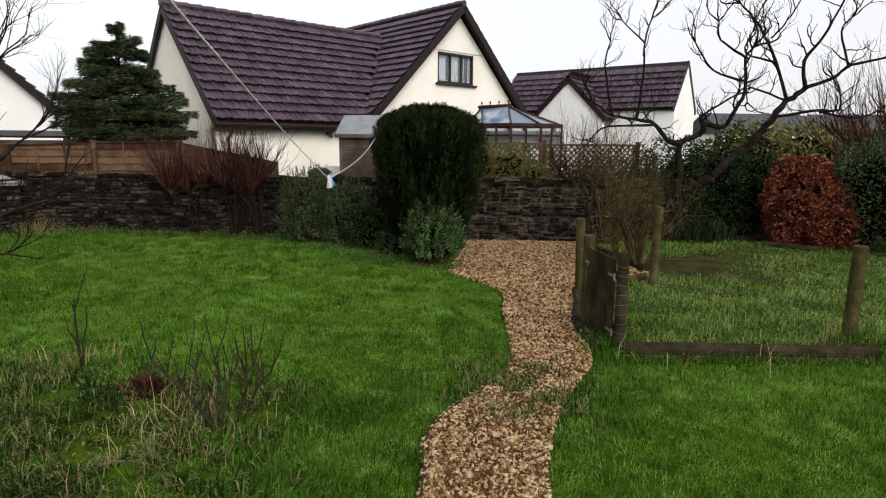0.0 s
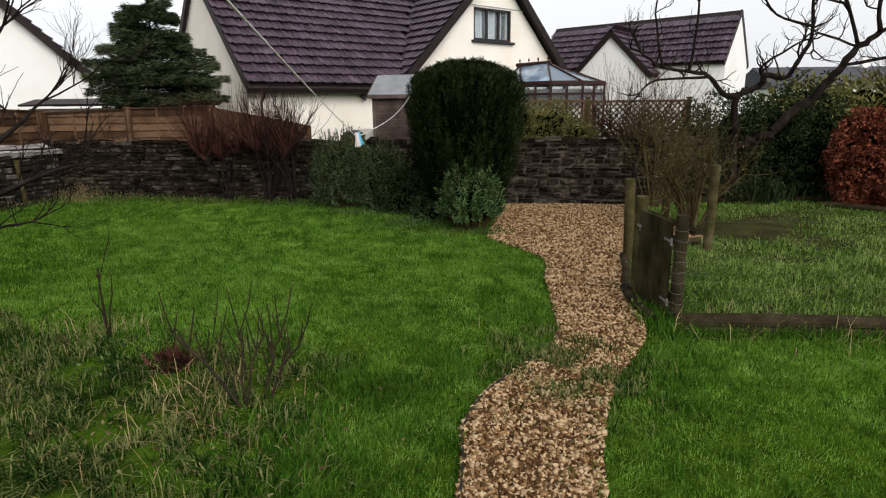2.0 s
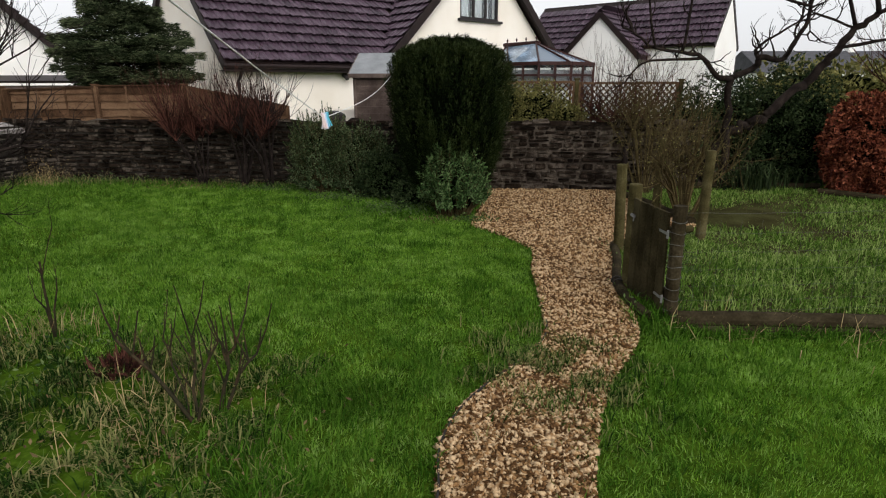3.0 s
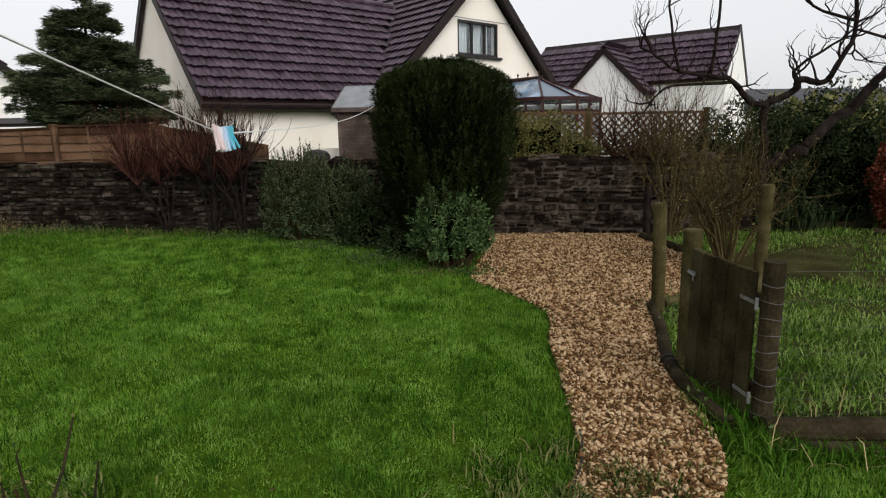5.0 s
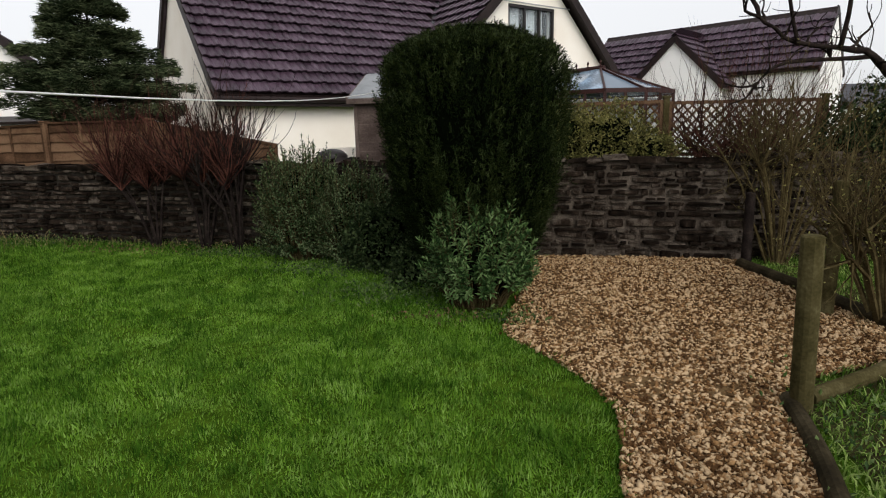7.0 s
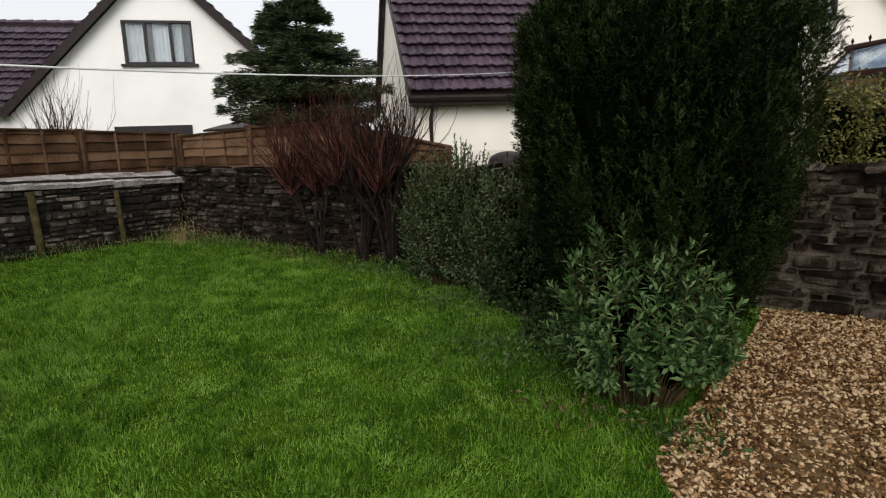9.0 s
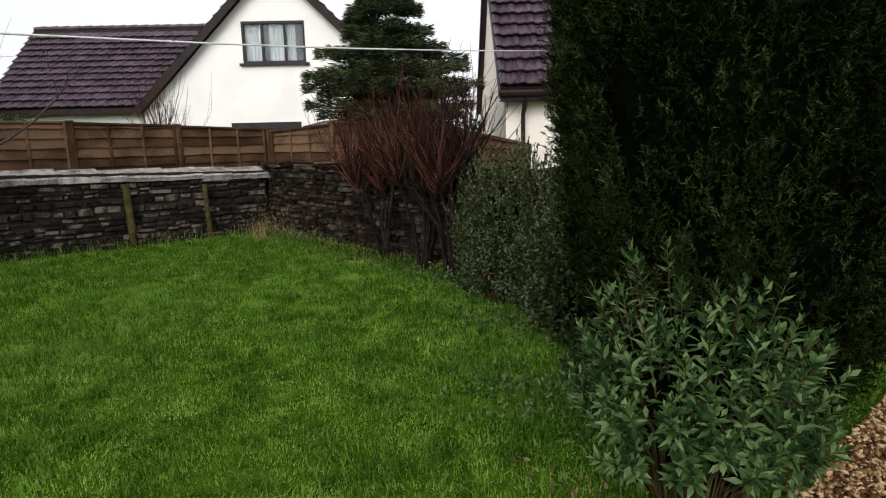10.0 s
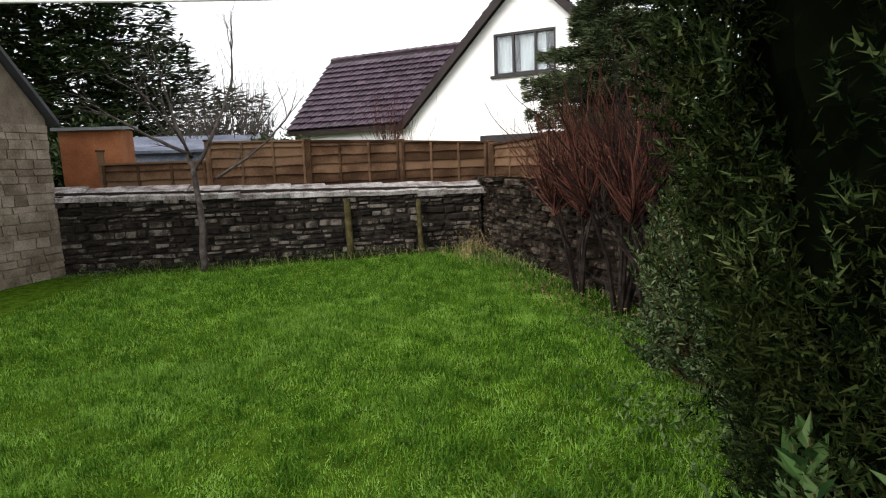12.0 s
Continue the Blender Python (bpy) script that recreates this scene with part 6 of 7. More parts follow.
def gate():
    """The open board gate of the run, hung between two round posts."""
    a, b = Vector((1.455, 5.73, 0)), Vector((1.54, 4.95, 0))
    d = b - a
    ang = math.degrees(math.atan2(d.y, d.x))
    t = thing("garden_gate", "low gate of dark wet vertical boards", "gate", at=pose(a.x, a.y, 0, 0, 0, ang))
    length = d.length
    n = 5
    wd = (length - 0.12) / n
    me = box_mesh("board", wd - 0.012, 0.022, 0.80, M_GATE, 0.004)
    for k in range(n):
        placed("board", me, Matrix.Translation((0.07 + wd * (k + 0.5), -0.03 + 0.006 * (k % 2), 0.105 + random.uniform(-0.006, 0.006))) @ pose(0, 0, 0, 0, random.uniform(-0.5, 0.5), 0), t)
    for z in (-0.12, 0.36):
        placed("rail", box_mesh("rail", length - 0.1, 0.035, 0.07, M_GATE), Matrix.Translation((length / 2, 0.005, z)), t)
    latch = Shape()
    latch.box(Matrix.Translation((0.11, -0.05, 0.36)), 0.08, 0.010, 0.022)
    latch.tube([(0.08, -0.06, 0.36), (0.16, -0.06, 0.35)], 0.006, 6)
    latch.tube([(0.15, -0.062, 0.35), (0.15, -0.062, 0.32)], 0.005, 6)
    part("latch", latch, M_STEEL, t, "small galvanised latch")
    for z in (0.36, -0.14):
        hg = Shape()
        hg.box(Matrix.Translation((length - 0.10, -0.046, z)), 0.12, 0.006, 0.018)
        hg.tube([(length - 0.01, -0.05, z - 0.03), (length - 0.01, -0.05, z + 0.03)], 0.009, 6)
        part("hinge", hg, M_STEEL, t, "galvanised strap hinge")
    return a, b


ga, gb = gate()
stake(ga.x, ga.y, 0.60, 0.058, "round weathered gate post with a sawn top")
hinge_post = thing("gate_post", "dark gate post wound with wire", "post")
hp = Shape()
hp.tube([(gb.x + 0.02, gb.y, -0.42), (gb.x + 0.02, gb.y, 0.1), (gb.x + 0.02, gb.y, 0.575)], (0.052, 0.05, 0.05), 14)
part("post", hp, M_LOG, hinge_post)
for k in range(9):
    wr = Shape()
    z = -0.22 + k * 0.085
    wr.tube([(gb.x + 0.02 + 0.054 * math.cos(q * math.pi / 7), gb.y + 0.054 * math.sin(q * math.pi / 7), z + 0.005 * math.sin(q * 0.9 + k)) for q in range(15)], 0.0028, 4)
    part("wire_ring", wr, M_WIRE, hinge_post, "ring of dull wire")



def log(name, label, pts, r, category="log", mat=M_LOG, group=""):
    s = Shape()
    pts = [Vector(p) for p in pts]
    fine = []
    for p, q in zip(pts, pts[1:]):
        for k in range(5):
            fine.append(p.lerp(q, k / 5))
    fine.append(pts[-1])
    s.tube(fine, [r * (1 + 0.08 * noise.noise((p.x * 3, p.y * 3, 5.5))) for p in fine], 12)
    return solid(name, s, mat, label, category, group, smooth=False)


log("log", "long wet round log lying along the run", ((1.52, 4.84, -0.25), (2.6, 4.82, -0.25), (3.72, 4.78, -0.25)), 0.06)
log("log", "grey round log half sunk in the grass", ((1.55, 4.76, -0.315), (2.7, 4.74, -0.315), (3.66, 4.71, -0.315)), 0.042)
pipe = thing("path_edging", "round timber edging beside the gravel with a dark collar", "edging")
pe = Shape()
pts = smooth_line(((1.66, 7.12), (1.57, 6.6), (1.42, 6.0), (1.35, 5.6), (1.36, 5.2), (1.40, 4.92)), 0.1)
pe.tube([(p.x, p.y, ground_z(p.x, p.y) + 0.04) for p in pts], [0.045 * (1 + 0.06 * noise.noise((p.x * 4, p.y * 4, 1))) for p in pts], 12)
part("rail", pe, M_LOG, pipe)
for y in (5.72, 5.80):
    co = Shape()
    co.tube([(1.37, y - 0.012, ground_z(1.4, y) + 0.04), (1.373, y + 0.012, ground_z(1.4, y) + 0.04)], 0.054, 12)
    part("collar", co, M_EDGING, pipe, "dark collar")
log("edging_board", "low timber board at the gravel's edge", ((1.76, 7.12, -0.29), (2.3, 7.5, -0.29), (2.8, 7.92, -0.30)), 0.045, "edging", M_POST)
log("log", "dark log lying beside the gravel", ((2.95, 8.3, -0.30), (2.8, 9.3, -0.30), (2.55, 10.5, -0.30)), 0.06)
log("log", "mossy log lying at the end of the run", ((3.6, 11.2, -0.29), (5.0, 11.35, -0.30), (6.2, 11.2, -0.30)), 0.05)
log("log", "dark log lying under the beech bush", ((5.9, 10.7, -0.30), (6.6, 10.1, -0.31)), 0.05)

edge = Shape()
for p, q in zip(PATH_L, PATH_L[1:]):
    if 2.2 < p.y < 4.8:
        a, b = Vector((p.x - 0.01, p.y, ground_z(p.x, p.y) + 0.012)), Vector((q.x - 0.01, q.y, ground_z(q.x, q.y) + 0.012))
        beam(edge, a, b, 0.010, 0.05)
solid("lawn_edging", edge, M_EDGING, "thin black edging strip between lawn and gravel", "edging")


def wire_fence():
    t = thing("wire_fence", "galvanised wire netting fence round the run", "fence")
    runs = (((1.56, 4.95), (3.77, 5.2)), ((3.77, 5.2), (8.2, 6.6)))
    for (x0, y0), (x1, y1) in runs:
        s = Shape()
        ln = math.hypot(x1 - x0, y1 - y0)
        for k in range(7):
            z = -0.24 + 0.76 * (k / 6) ** 1.2
            pts = [(lerp(x0, x1, f), lerp(y0, y1, f), z - 0.015 * math.sin(f * math.pi) + 0.004 * math.sin(f * 23 + k)) for f in np.linspace(0, 1, 12)]
            s.tube(pts, 0.0010 if k < 6 else 0.0016, 3, cap=False)
        n = int(ln / 0.15)
        for k in range(n + 1):
            f = k / n
            x, y = lerp(x0, x1, f), lerp(y0, y1, f)
            s.tube([(x, y, -0.26), (x + 0.006 * math.sin(k), y, 0.1), (x, y, 0.46)], 0.0009, 3, cap=False)
        part("netting", s, M_WIRE, t)
    return t


wire_fence()


# ---- shed, trellis, conservatory, small things over the wall ----
def shed():
    t = thing("garden_shed", "brown boarded shed with a grey felt roof", "shed", at=pose(-2.1, 12.12, 0, 0, 0, -4))
    w, dp, ez, rz = 1.75, 1.5, 1.62, 2.0
    z = GZ - 0.1
    me = box_mesh("board", w - 0.02, 0.022, 0.128, M_SHEDWOOD, 0.005)
    ms = box_mesh("board", dp, 0.022, 0.128, M_SHEDWOOD, 0.005)
    while z < ez - 0.06:
        placed("board", me, Matrix.Translation((w / 2, 0, z + 0.065)) @ pose(0, 0, 0, 9, 0, 0), t)
        placed("board", ms, Matrix.Translation((0.0, dp / 2, z + 0.065)) @ pose(0, 0, 0, 0, 0, 90) @ pose(0, 0, 0, -4, 0, 0), t)
        placed("board", ms, Matrix.Translation((w, dp / 2, z + 0.065)) @ pose(0, 0, 0, 0, 0, 90), t)
        z += 0.125
    placed("corner_trim", box_mesh("corner_trim", 0.05, 0.05, ez - GZ, M_SHEDWOOD), Matrix.Translation((0.0, -0.01, (ez + GZ) / 2)), t)
    bk = Shape()
    bk.box(Matrix.Translation((w / 2, dp, (rz + GZ) / 2)), w, 0.04, rz - GZ)
    part("back_wall", bk, M_SHEDWOOD, t)
    r = Shape()
    for y0, z0, y1, z1 in ((-0.10, ez, dp / 2, rz + 0.02), (dp / 2, rz + 0.02, dp + 0.1, ez)):
        i = len(r.v)
        for dz in (0, 0.035):
            r.v += [(-0.08, y0, z0 + dz), (w + 0.08, y0, z0 + dz), (w + 0.08, y1, z1 + dz), (-0.08, y1, z1 + dz)]
        r.f += [(i + 3, i + 2, i + 1, i), (i + 4, i + 5, i + 6, i + 7), (i, i + 1, i + 5, i + 4), (i + 1, i + 2, i + 6, i + 5), (i + 3, i, i + 4, i + 7), (i + 2, i + 3, i + 7, i + 6)]
    part("roof", r, M_FELT, t, "grey mineral felt roof")
    fa = Shape()
    beam(fa, (-0.09, -0.11, ez - 0.01), (w + 0.09, -0.11, ez - 0.01), 0.02, 0.07)
    beam(fa, (-0.09, -0.11, ez - 0.01), (-0.09, dp / 2, rz + 0.01), 0.02, 0.07)
    part("fascia", fa, M_SHEDWOOD, t)


shed()


def trellis_panel(x0, y0, x1, y1, z0, z1, seed):
    random.seed(seed)
    ln = math.hypot(x1 - x0, y1 - y0)
    t = thing("garden_trellis", "brown diamond-lattice trellis panel on the wall", "trellis", "trellis panels", at=pose(x0, y0, 0, 0, 0, math.degrees(math.atan2(y1 - y0, x1 - x0))))
    h = z1 - z0
    fr = Shape()
    for z in (z0 + 0.02, z1 - 0.02):
        beam(fr, (0, 0, z), (ln, 0, z), 0.035, 0.04)
    for x in (0.02, ln - 0.02):
        beam(fr, (x, 0, z0), (x, 0, z1), 0.034, 0.038)
    part("frame", fr, M_FENCE, t)
    step = 0.115
    for sgn, yy in ((1, -0.006), (-1, 0.006)):
        c = -h
        while c < ln:
            a0, a1 = max(0, c), min(ln, c + h)
            if a1 - a0 > 0.03:
                if sgn > 0:
                    p, q = (a0, yy, z0 + (a0 - c)), (a1, yy, z0 + (a1 - c))
                else:
                    p, q = (a0, yy, z1 - (a0 - c)), (a1, yy, z1 - (a1 - c))
                s = Shape()
                beam(s, p, q, 0.01, 0.024)
                part("lath", s, M_FENCE, t)
            c += step
    return t


trellis_panel(0.62, 11.95, 1.97, 11.85, 0.55, 1.50, 101)
trellis_panel(2.03, 11.85, 3.85, 11.95, 0.80, 1.48, 102)
for px, py, pz in ((2.0, 11.85, 1.52), (3.9, 11.95, 1.50)):
    tp = thing("trellis_post", "weathered square post between the trellis panels", "post", "trellis posts", at=(px, py, 0))
    placed("post", box_mesh("post", 0.07, 0.07, pz - GZ, M_POST), Matrix.Translation((0, 0, (pz + GZ) / 2)), tp)
    placed("cap", box_mesh("cap", 0.10, 0.10, 0.03, M_POST), Matrix.Translation((0, 0, pz + 0.015)), tp)
ledge = Shape()
for k in range(3):
    ledge.box(Matrix.Translation((-3.25 + k * 0.46, 12.9, 0.42)), 0.44, 0.2, 1.1)
solid("low_wall", ledge, M_RENDER, "low cream rendered wall behind the garden wall", "wall")
bin_s = Shape()
lump(bin_s, (-2.62, 12.5, 0.84), 0.24, 0.22, 0.12, 0.05, 3, 20, 10)
bin_s.tube([(-2.62, 12.5, GZ), (-2.62, 12.5, 0.84)], (0.22, 0.24), 20)
solid("barbecue", bin_s, M_FRAME, "covered dark round barbecue", "barbecue", smooth=True)


def conservatory():
    t = thing("conservatory", "dark-framed conservatory with a faceted glass roof", "conservatory", at=(2.25, 19.2, 0))
    ez, rz = 2.04, 2.66
    ring = [(-1.45, 0.6), (-1.05, -0.45), (-0.2, -0.95), (0.75, -0.75), (1.55, 0.1), (1.75, 1.2), (0.4, 2.4), (-1.4, 2.0)]
    ra, rb = Vector((-0.95, 1.5, rz)), Vector((-0.15, 0.45, rz))
    apex = [ra, ra, rb, rb, rb, rb, rb, ra]
    mats = M_CONGLASS
    for k in range(8):
        a, b = Vector((*ring[k], ez)), Vector((*ring[(k + 1) % 8], ez))
        p, q = apex[k], apex[(k + 1) % 8]
        s = Shape()
        up = Vector((0, 0, 0.02))
        if (p - q).length < 1e-6:
            s.face(a, b, p)
            s.face(p - up, b - up, a - up)
        else:
            s.face(a, b, q, p)
            s.face(p - up, q - up, b - up, a - up)
        part("roof_pane", s, mats, t, "pale glazed roof panel")
        g0 = Shape()
        beam(g0, a + up, p + up, 0.05, 0.05)
        part("glazing_bar", g0, M_MAHOGANY, t)
        g1 = Shape()
        beam(g1, a, b, 0.10, 0.10)
        part("eaves_beam", g1, M_MAHOGANY, t)
        f = Shape()
        a0, b0 = Vector((a.x, a.y, 0)), Vector((b.x, b.y, 0))
        for u in (0.0, 0.5):
            c = a0.lerp(b0, u)
            beam(f, (c.x, c.y, GZ), (c.x, c.y, ez), 0.07, 0.07)
        beam(f, a0 + Vector((0, 0, 1.72)), b0 + Vector((0, 0, 1.72)), 0.06, 0.06)
        part("wall_frame", f, M_MAHOGANY, t)
        gl = Shape()
        gl.face(a0 + Vector((0, 0, 0.4)), b0 + Vector((0, 0, 0.4)), b0 + Vector((0, 0, ez)), a0 + Vector((0, 0, ez)))
        part("pane", gl, M_DARKGLASS, t)
        # added pale panel behind the pane; its colour stands in for a reflection
        bl = Shape()
        inner = Vector((0, 0.7, 0)) - (a0 + b0) / 2
        inner = inner.normalized() * 0.12
        bl.face(*[q + inner for q in (a0 + Vector((0, 0, 1.30)), b0 + Vector((0, 0, 1.30)), b0 + Vector((0, 0, 1.86)), a0 + Vector((0, 0, 1.86)))])
        part("reflection_panel", bl, M_CURTAIN, t, "pale panel standing in for reflection in the glass")
        dw = Shape()
        beam(dw, a0 + Vector((0, 0, 0.02)), b0 + Vector((0, 0, 0.02)), 0.12, 0.75)
        part("dwarf_wall", dw, M_SHEDWOOD, t)
    rd = Shape()
    rd.tube([ra + Vector((-0.1, 0, 0.03)), rb + Vector((0.1, 0, 0.03))], 0.06, 8)
    part("ridge", rd, M_MAHOGANY, t)
    for f in (0, 0.33, 0.66, 1.0):
        c = ra.lerp(rb, f)
        fs = Shape()
        fs.tube([c, c + Vector((0, 0, 0.12)), c + Vector((0, 0, 0.16)), c + Vector((0, 0, 0.22))], (0.02, 0.015, 0.035, 0.005), 6)
        part("finial", fs, M_MAHOGANY, t)


M_CONGLASS = material("polycarbonate_roof", [(0.12, 0.16, 0.21), (0.32, 0.44, 0.58), (0.70, 0.80, 0.88)], 1.5, 0.15, 0, 30, spec=0.6, per="object", spread=0.7)
M_MAHOGANY = material("mahogany_frame", [(0.022, 0.009, 0.008), (0.045, 0.017, 0.015)], 5, 0.4, 0.1, 60)
conservatory()


# ---- clothes line and pegs ----
line = thing("clothes_line", "white clothes line strung across the garden", "clothes line")
ls = Shape()
P0, P1, P2 = Vector((-0.02, -2.2, 2.25)), Vector((-0.82, 4.21, 1.235)), Vector((-1.11, 9.8, 1.58))
ls.tube([P0.lerp(P1, k / 12) - Vector((0, 0, 0.05 * math.sin(k / 12 * math.pi))) for k in range(13)], 0.0022, 6)
ls.tube([P1.lerp(P2, k / 12) - Vector((0, 0, 0.075 * math.sin(k / 12 * math.pi))) for k in range(13)], 0.0028, 6)
part("cord", ls, M_ROPE, line)
PEG = [material("peg_" + n, [tuple(0.85 * v for v in c), c], 12, 0.4, 0, 50) for n, c in (("pink", (0.74, 0.60, 0.60)), ("white", (0.78, 0.76, 0.78)), ("pale_blue", (0.52, 0.62, 0.78)), ("sky_blue", (0.22, 0.52, 0.72)), ("teal", (0.10, 0.46, 0.58)))]
random.seed(7)
for k in range(13):
    f = k / 12
    p = P1.lerp(P2, (f - 0.35) * 0.032) if f > 0.35 else P1.lerp(P0, (0.35 - f) * 0.03)
    tone = PEG[min(4, int(f * 5))]
    pg = thing("clothes_peg", "plastic clothes peg in a pale tint" if f < 0.5 else "blue plastic clothes peg", "peg", "pegs on the line", at=Matrix.Translation(p) @ pose(0, 0, 0, random.uniform(-14, 14), random.uniform(-16, 16), random.uniform(60, 120)))
    for sg in (-1, 1):
        s = Shape()
        s.tube([(sg * 0.004, 0, 0.022), (sg * 0.005, 0, -0.02), (sg * 0.013, 0, -0.066)], (0.0045, 0.006, 0.005), 6)
        part("leg", s, tone, pg)
    sp = Shape()
    sp.tube([(-0.008, 0.005, -0.012), (0.008, 0.005, -0.012)], 0.004, 6)
    part("spring", sp, M_STEEL, pg)


# ---- outbuilding at the lawn's west end ----
def outbuilding():
    ang = math.degrees(math.atan2(-0.57, 0.82))
    t = thing("outbuilding", "old limewashed stone outbuilding with a dark roof", "building", at=pose(-9.72, 5.80, 0, 0, 0, ang))
    ez, run = 1.92, 2.2
    # the face looks towards the garden: body lies behind it
    b = Shape()
    b.box(Matrix.Translation((run, -1.5, (ez + GZ) / 2)), 2 * run, 3.0, ez - GZ)
    part("body", b, M_STONEWASHJ, t)
    g2 = Shape()
    g2.v = [(0, 0, ez), (2 * run, 0, ez), (run, 0, ez + run * 1.25), (0, -3.0, ez), (2 * run, -3.0, ez), (run, -3.0, ez + run * 1.25)]
    g2.f = [(0, 1, 2), (5, 4, 3), (0, 3, 4, 1)]
    part("gable", g2, M_STONEWASHJ, t)
    rf = Shape()
    for sx in (0, 1):
        xa, xb = (-0.12, run) if sx == 0 else (2 * run + 0.12, run)
        za, zb = ez - 0.12, ez + run * 1.25 + 0.03
        i = len(rf.v)
        for dz in (0.02, 0.09):
            rf.v += [(xa, 0.12, za + dz), (xb, 0.12, zb + dz), (xb, -3.1, zb + dz), (xa, -3.1, za + dz)]
        rf.f += [(i, i + 1, i + 2, i + 3), (i + 7, i + 6, i + 5, i + 4), (i, i + 4, i + 5, i + 1), (i + 3, i + 2, i + 6, i + 7), (i, i + 3, i + 7, i + 4), (i + 1, i + 5, i + 6, i + 2)]
    part("roof", rf, M_SLATE, t, "dark slate roof")
    random.seed(33)
    z = GZ
    cnt = 0
    me = []
    for k in range(8):
        s = Shape()
        s.box(Matrix.Identity(4), 1, 1, 1, 0.05)
        me.append(s.mesh("stone", M_STONEWASH))
    while z < ez + 1.4:
        h = random.uniform(0.08, 0.16)
        x = 0.0
        while x < 2 * run:
            ln = random.uniform(0.14, 0.36)
            if z + h < ez + min(x, 2 * run - x - ln) * 1.25 and x + ln < 2 * run and cnt < 300:
                placed("stone", random.choice(me), Matrix.LocRotScale((x + ln / 2, 0.0, z + h / 2), Euler((0, random.uniform(-0.03, 0.03), 0)), (ln - 0.012, 0.03, h - 0.012)), t)
                cnt += 1
            x += ln
        z += h


M_STONEWASHJ = material("limewashed_wall", [(0.09, 0.070, 0.052), (0.15, 0.12, 0.09), (0.22, 0.185, 0.145)], 4, 0.9, 0.6, 40)
outbuilding()

# low felted shed behind the back fence
ds = thing("garden_shed", "low dark shed roof behind the back fence", "shed", at=pose(-11.75, 15.0, 0, 0, 0, 0))
db = Shape()
db.box(Matrix.Translation((1.5, 0.6, 0.55)), 2.6, 1.0, 1.85)
part("body", db, M_SHEDWOOD, ds)
for y0, y1, z0, z1 in ((-0.05, 0.6, 1.56, 1.70), (0.6, 1.25, 1.70, 1.56)):
    dr = Shape()
    beam(dr, (1.5, y0, z0), (1.5, y1, z1), 2.9, 0.05)
    part("roof", dr, M_FASCIA, ds, "dark felt roof")

# things beyond the west fence
box_s = Shape()
box_s.box(pose(-11.15, 6.2, 0.75, 0, 0, 80), 0.9, 0.7, 2.2)
M_ORANGE = material("orange_brown_timber", [(0.16, 0.055, 0.022), (0.26, 0.095, 0.04), (0.34, 0.14, 0.06)], 3, 0.8, 0.3, 40)
M_BLUEGREY = material("blue_grey_sheet", [(0.06, 0.07, 0.10), (0.12, 0.135, 0.18), (0.22, 0.24, 0.30)], 2, 0.5, 0.2, 30)
st = thing("tool_store", "orange-brown timber tool store behind the wall", "shed")
part("body", box_s, M_ORANGE, st)
rs = Shape()
rs.box(pose(-11.15, 6.2, 1.88, 4, 0, 80), 1.05, 0.85, 0.05)
part("roof", rs, M_FELT, st)
gsh = thing("garden_shed", "blue-grey sheeted shed behind the fence", "shed")
gb_ = Shape()
gb_.box(pose(-14.6, 7.5, 0.6, 0, 0, 86), 2.9, 1.6, 2.0)
part("body", gb_, M_BLUEGREY, gsh)
gr = Shape()
gr.box(pose(-14.6, 7.5, 1.75, 12, 0, 86), 3.1, 1.9, 0.06)
part("roof", gr, M_BLUEGREY, gsh)
leaf_shrub("conifer_hedge", "dark hedge and brush behind the neighbouring sheds", [((-18, 5.0, 0.9), (1.5, 2.2, 1.3), 1800), ((-17.5, 8.5, 0.9), (1.5, 2.2, 1.5), 1800)], M_DARKLEAF, 0.16, 0.07, 74, category="hedge", rough=0.4, whorl=2)
stem_shrub("hazel", "pale bare hazel brush behind the sheds", (-16.5, 8.2, GZ), 40, 3.9, 1.9, M_BARKPALE, 75, twigs=8, r=0.03)


# ---- distance ----
def far_house(x, y, ang, w, dp, ez, rz, wall=M_WHITE, roof=M_SLATE):
    t = thing("house", "distant house with a grey pitched roof", "house", "distant houses", at=pose(x, y, 0, 0, 0, ang))
    b = Shape()
    b.box(Matrix.Translation((0, 0, (ez + GZ) / 2)), w, dp, ez - GZ)
    part("wall", b, wall, t)
    r = Shape()
    hw, hd = w / 2 + 0.2, dp / 2 + 0.3
    r.v = [(-hw, -hd, ez), (hw, -hd, ez), (hw, 0, rz), (-hw, 0, rz), (-hw, hd, ez), (hw, hd, ez)]
    r.f = [(0, 1, 2, 3), (3, 2, 5, 4), (0, 3, 4), (1, 5, 2), (0, 4, 5, 1)]
    part("roof", r, roof, t)
    c = Shape()
    c.box(Matrix.Translation((w * 0.3, 0, rz + 0.3)), 0.6, 0.5, 1.0)
    part("chimney", c, wall, t)
    for k in range(3):
        wd = Shape()
        wd.box(Matrix.Translation((-w * 0.3 + k * w * 0.3, -dp / 2 - 0.01, (ez + GZ) / 2 + 0.3)), 1.2, 0.06, 1.1)
        part("window", wd, M_FRAME, t)


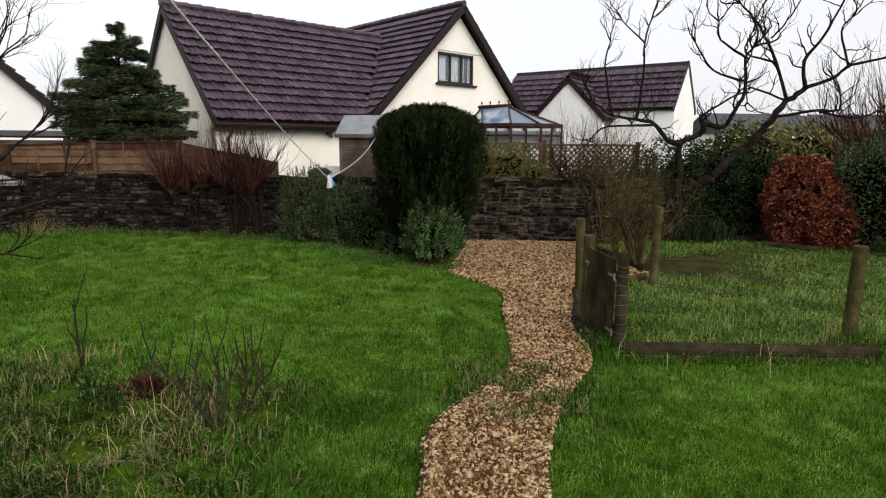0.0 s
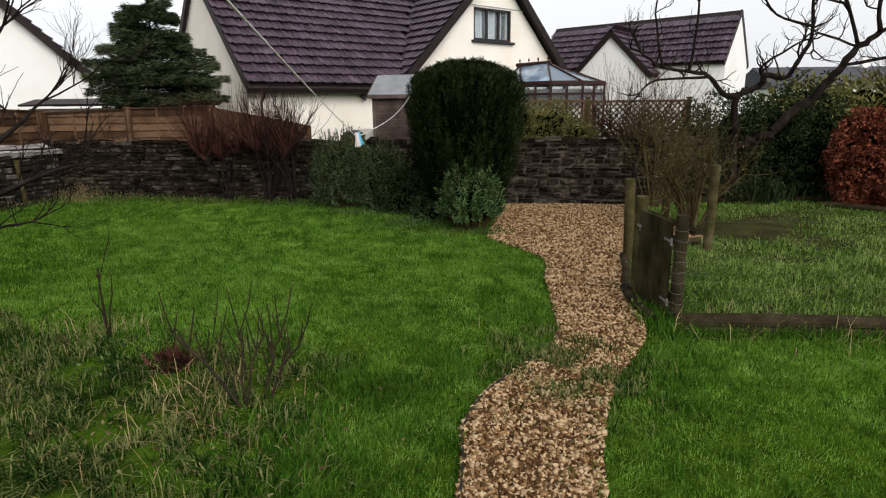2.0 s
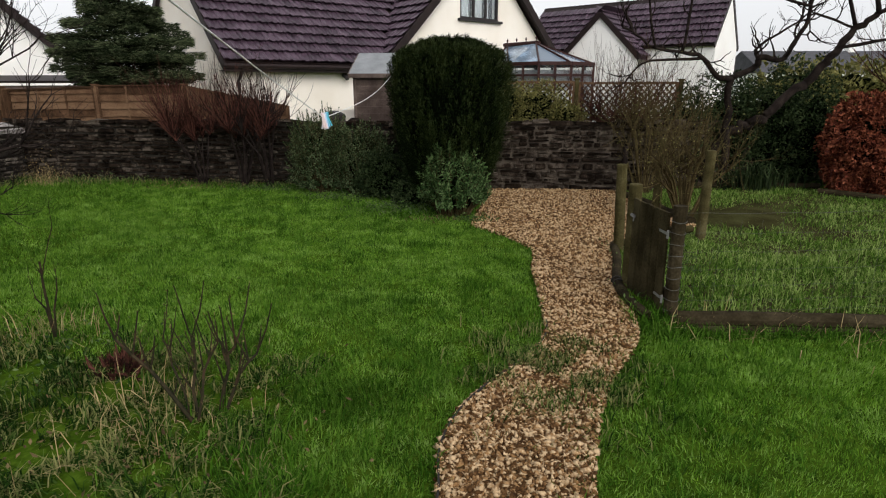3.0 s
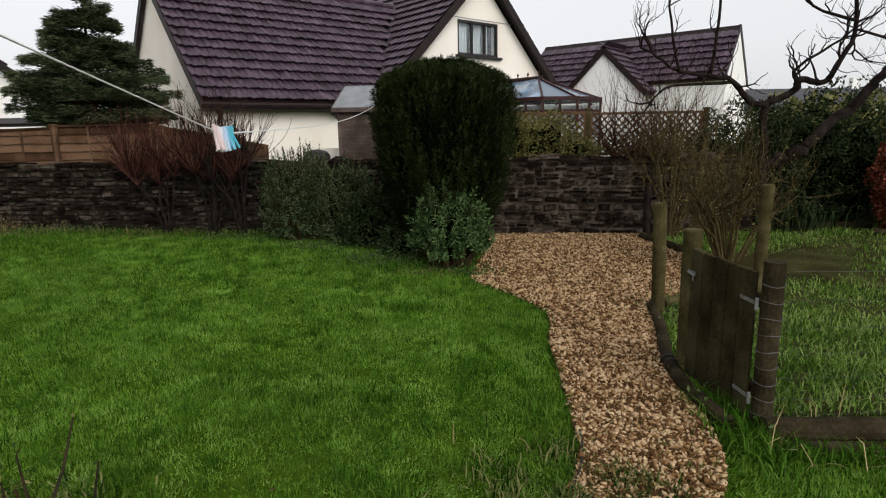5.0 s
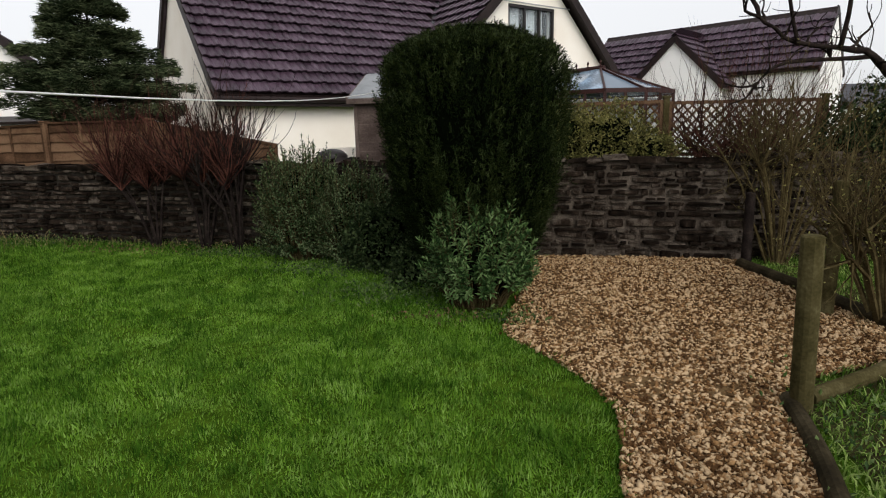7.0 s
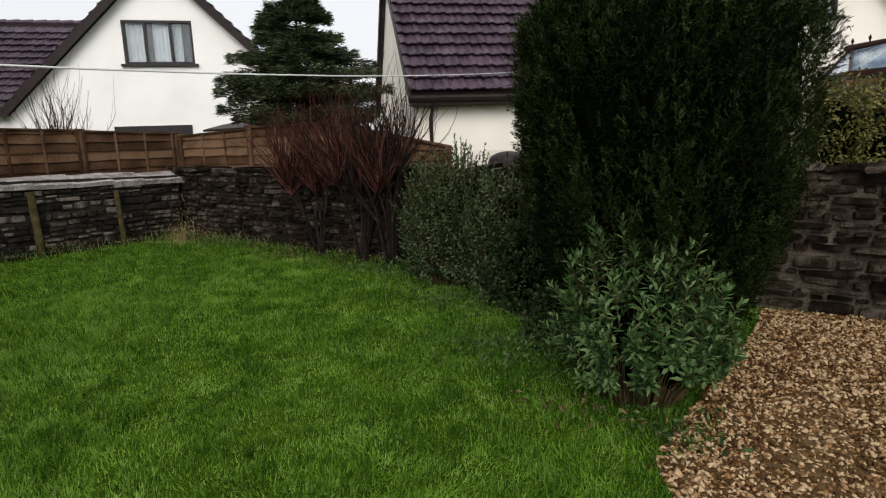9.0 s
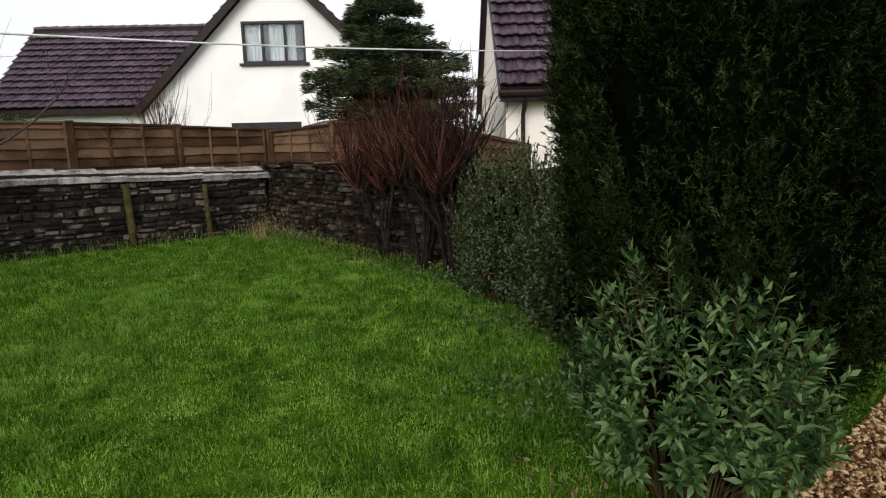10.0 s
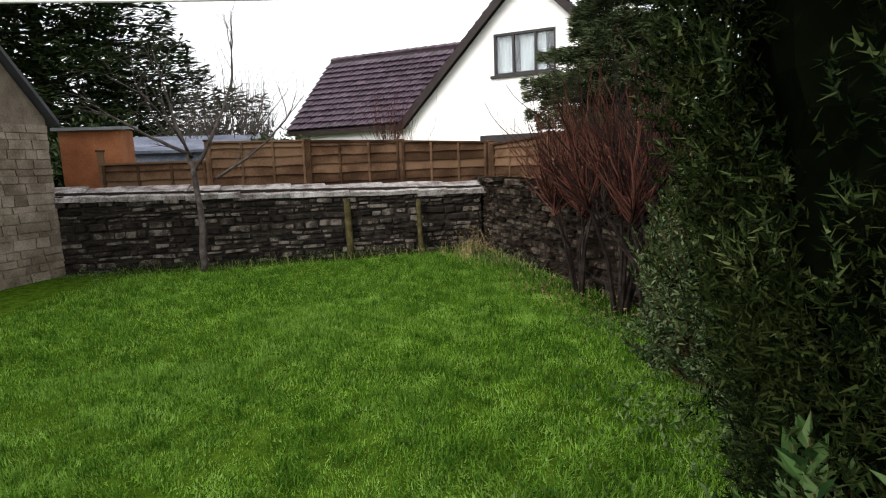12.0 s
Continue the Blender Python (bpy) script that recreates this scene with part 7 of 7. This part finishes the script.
far_house(30, 56, 5, 12, 7, 2.4, 4.3)
far_house(43, 60, -4, 11, 7, 2.6, 4.5)
leaf_shrub("tree_line", "far olive-green hedgerow on the skyline", [((15.5 + k * 3.2, 30 + (k % 3), 0.9), (2.3, 1.5, 1.5), 900) for k in range(7)], M_YELLEAF, 0.3, 0.14, 76, category="hedge", rough=0.4, whorl=2)
stem_shrub("willow", "far bare reddish willow brush", (12.6, 16.5, GZ), 60, 4.0, 2.6, M_REDTWIG, 77, twigs=8, r=0.02)
leaf_shrub("tree_line", "far dark hedgerow behind the bungalows", [((-34 + k * 6.5, 48 + 3 * (k % 2), 0.8), (4.0, 2.0, 1.9), 500) for k in range(7)], M_DARKLEAF, 0.5, 0.25, 78, category="hedge", rough=0.4, whorl=2)


# ---- small growth and debris ----
M_DARKWEED = material("weed_leaf", [(0.02, 0.045, 0.010), (0.05, 0.095, 0.02), (0.11, 0.16, 0.05)], 5, 0.6, 0, 30, spec=0.2, per="island", spread=0.5, translucent=0.2)
M_STRAWDARK = material("brown_dead_leaf", [(0.06, 0.04, 0.02), (0.12, 0.085, 0.04), (0.22, 0.17, 0.08)], 6, 0.85, 0, 40, spec=0.1, per="island", spread=0.4)
stump = Shape()
random.seed(90)
for _ in range(130):
    p = Vector((-2.15 + random.gauss(0, 0.07), 4.0 + random.gauss(0, 0.06), -0.33))
    stump.leaf(p, rand_dir(1.2), rand_dir(), random.uniform(0.08, 0.2), 0.03, 0.004)
solid("dead_clump", stump, M_REDTWIG, "brown dead stump of a cut-back perennial", "plant")


def weeds(name, label, spots, mat, leaf, seed):
    random.seed(seed)
    s = Shape()
    for cx, cy, sx, sy, hgt, n in spots:
        for _ in range(n):
            x, y = random.gauss(cx, sx), random.gauss(cy, sy)
            p = Vector((x, y, ground_z(x, y) + abs(random.gauss(0, hgt))))
            s.leaf(p, rand_dir(0.5), rand_dir(), leaf * random.uniform(0.6, 1.4), leaf * 0.5, 0.004)
    tagged(part(name, s, mat), label, "weeds", kind="stuff")


weeds("broad_weeds", "broad-leaved weeds along the shrub border", [(-0.9, 9.2, 0.35, 0.2, 0.05, 900), (-1.9, 10.2, 0.5, 0.22, 0.05, 900), (-3.3, 10.95, 0.5, 0.15, 0.05, 600), (0.1, 8.5, 0.15, 0.12, 0.04, 250), (-7.5, 11.7, 0.8, 0.15, 0.07, 700), (-9.0, 8.5, 0.12, 1.3, 0.05, 500), (-9.2, 6.3, 0.15, 0.4, 0.05, 250), (2.0, 6.6, 0.25, 0.5, 0.04, 500), (1.6, 5.3, 0.12, 0.3, 0.05, 250), (-3.0, 4.1, 0.5, 0.3, 0.03, 300)], M_DARKWEED, 0.038, 91)
weeds("dead_weeds", "brown dead stalks and leaves at the wall's foot", [(-8.1, 11.65, 0.22, 0.12, 0.22, 420), (-9.0, 10.2, 0.12, 0.35, 0.10, 300), (-0.35, 8.60, 0.25, 0.12, 0.02, 120), (-4.6, 11.2, 0.8, 0.15, 0.06, 400), (-1.5, 3.2, 0.5, 0.4, 0.03, 260)], M_STRAWDARK, 0.035, 92)
weeds("fallen_leaves", "dark fallen leaves lying on the gravel", [(0.6, 9.0, 0.14, 0.12, 0.004, 26), (0.45, 8.6, 0.08, 0.06, 0.004, 12), (1.6, 8.6, 0.7, 0.7, 0.004, 40), (2.4, 9.9, 0.25, 0.5, 0.004, 60)], M_BEECH, 0.04, 93)
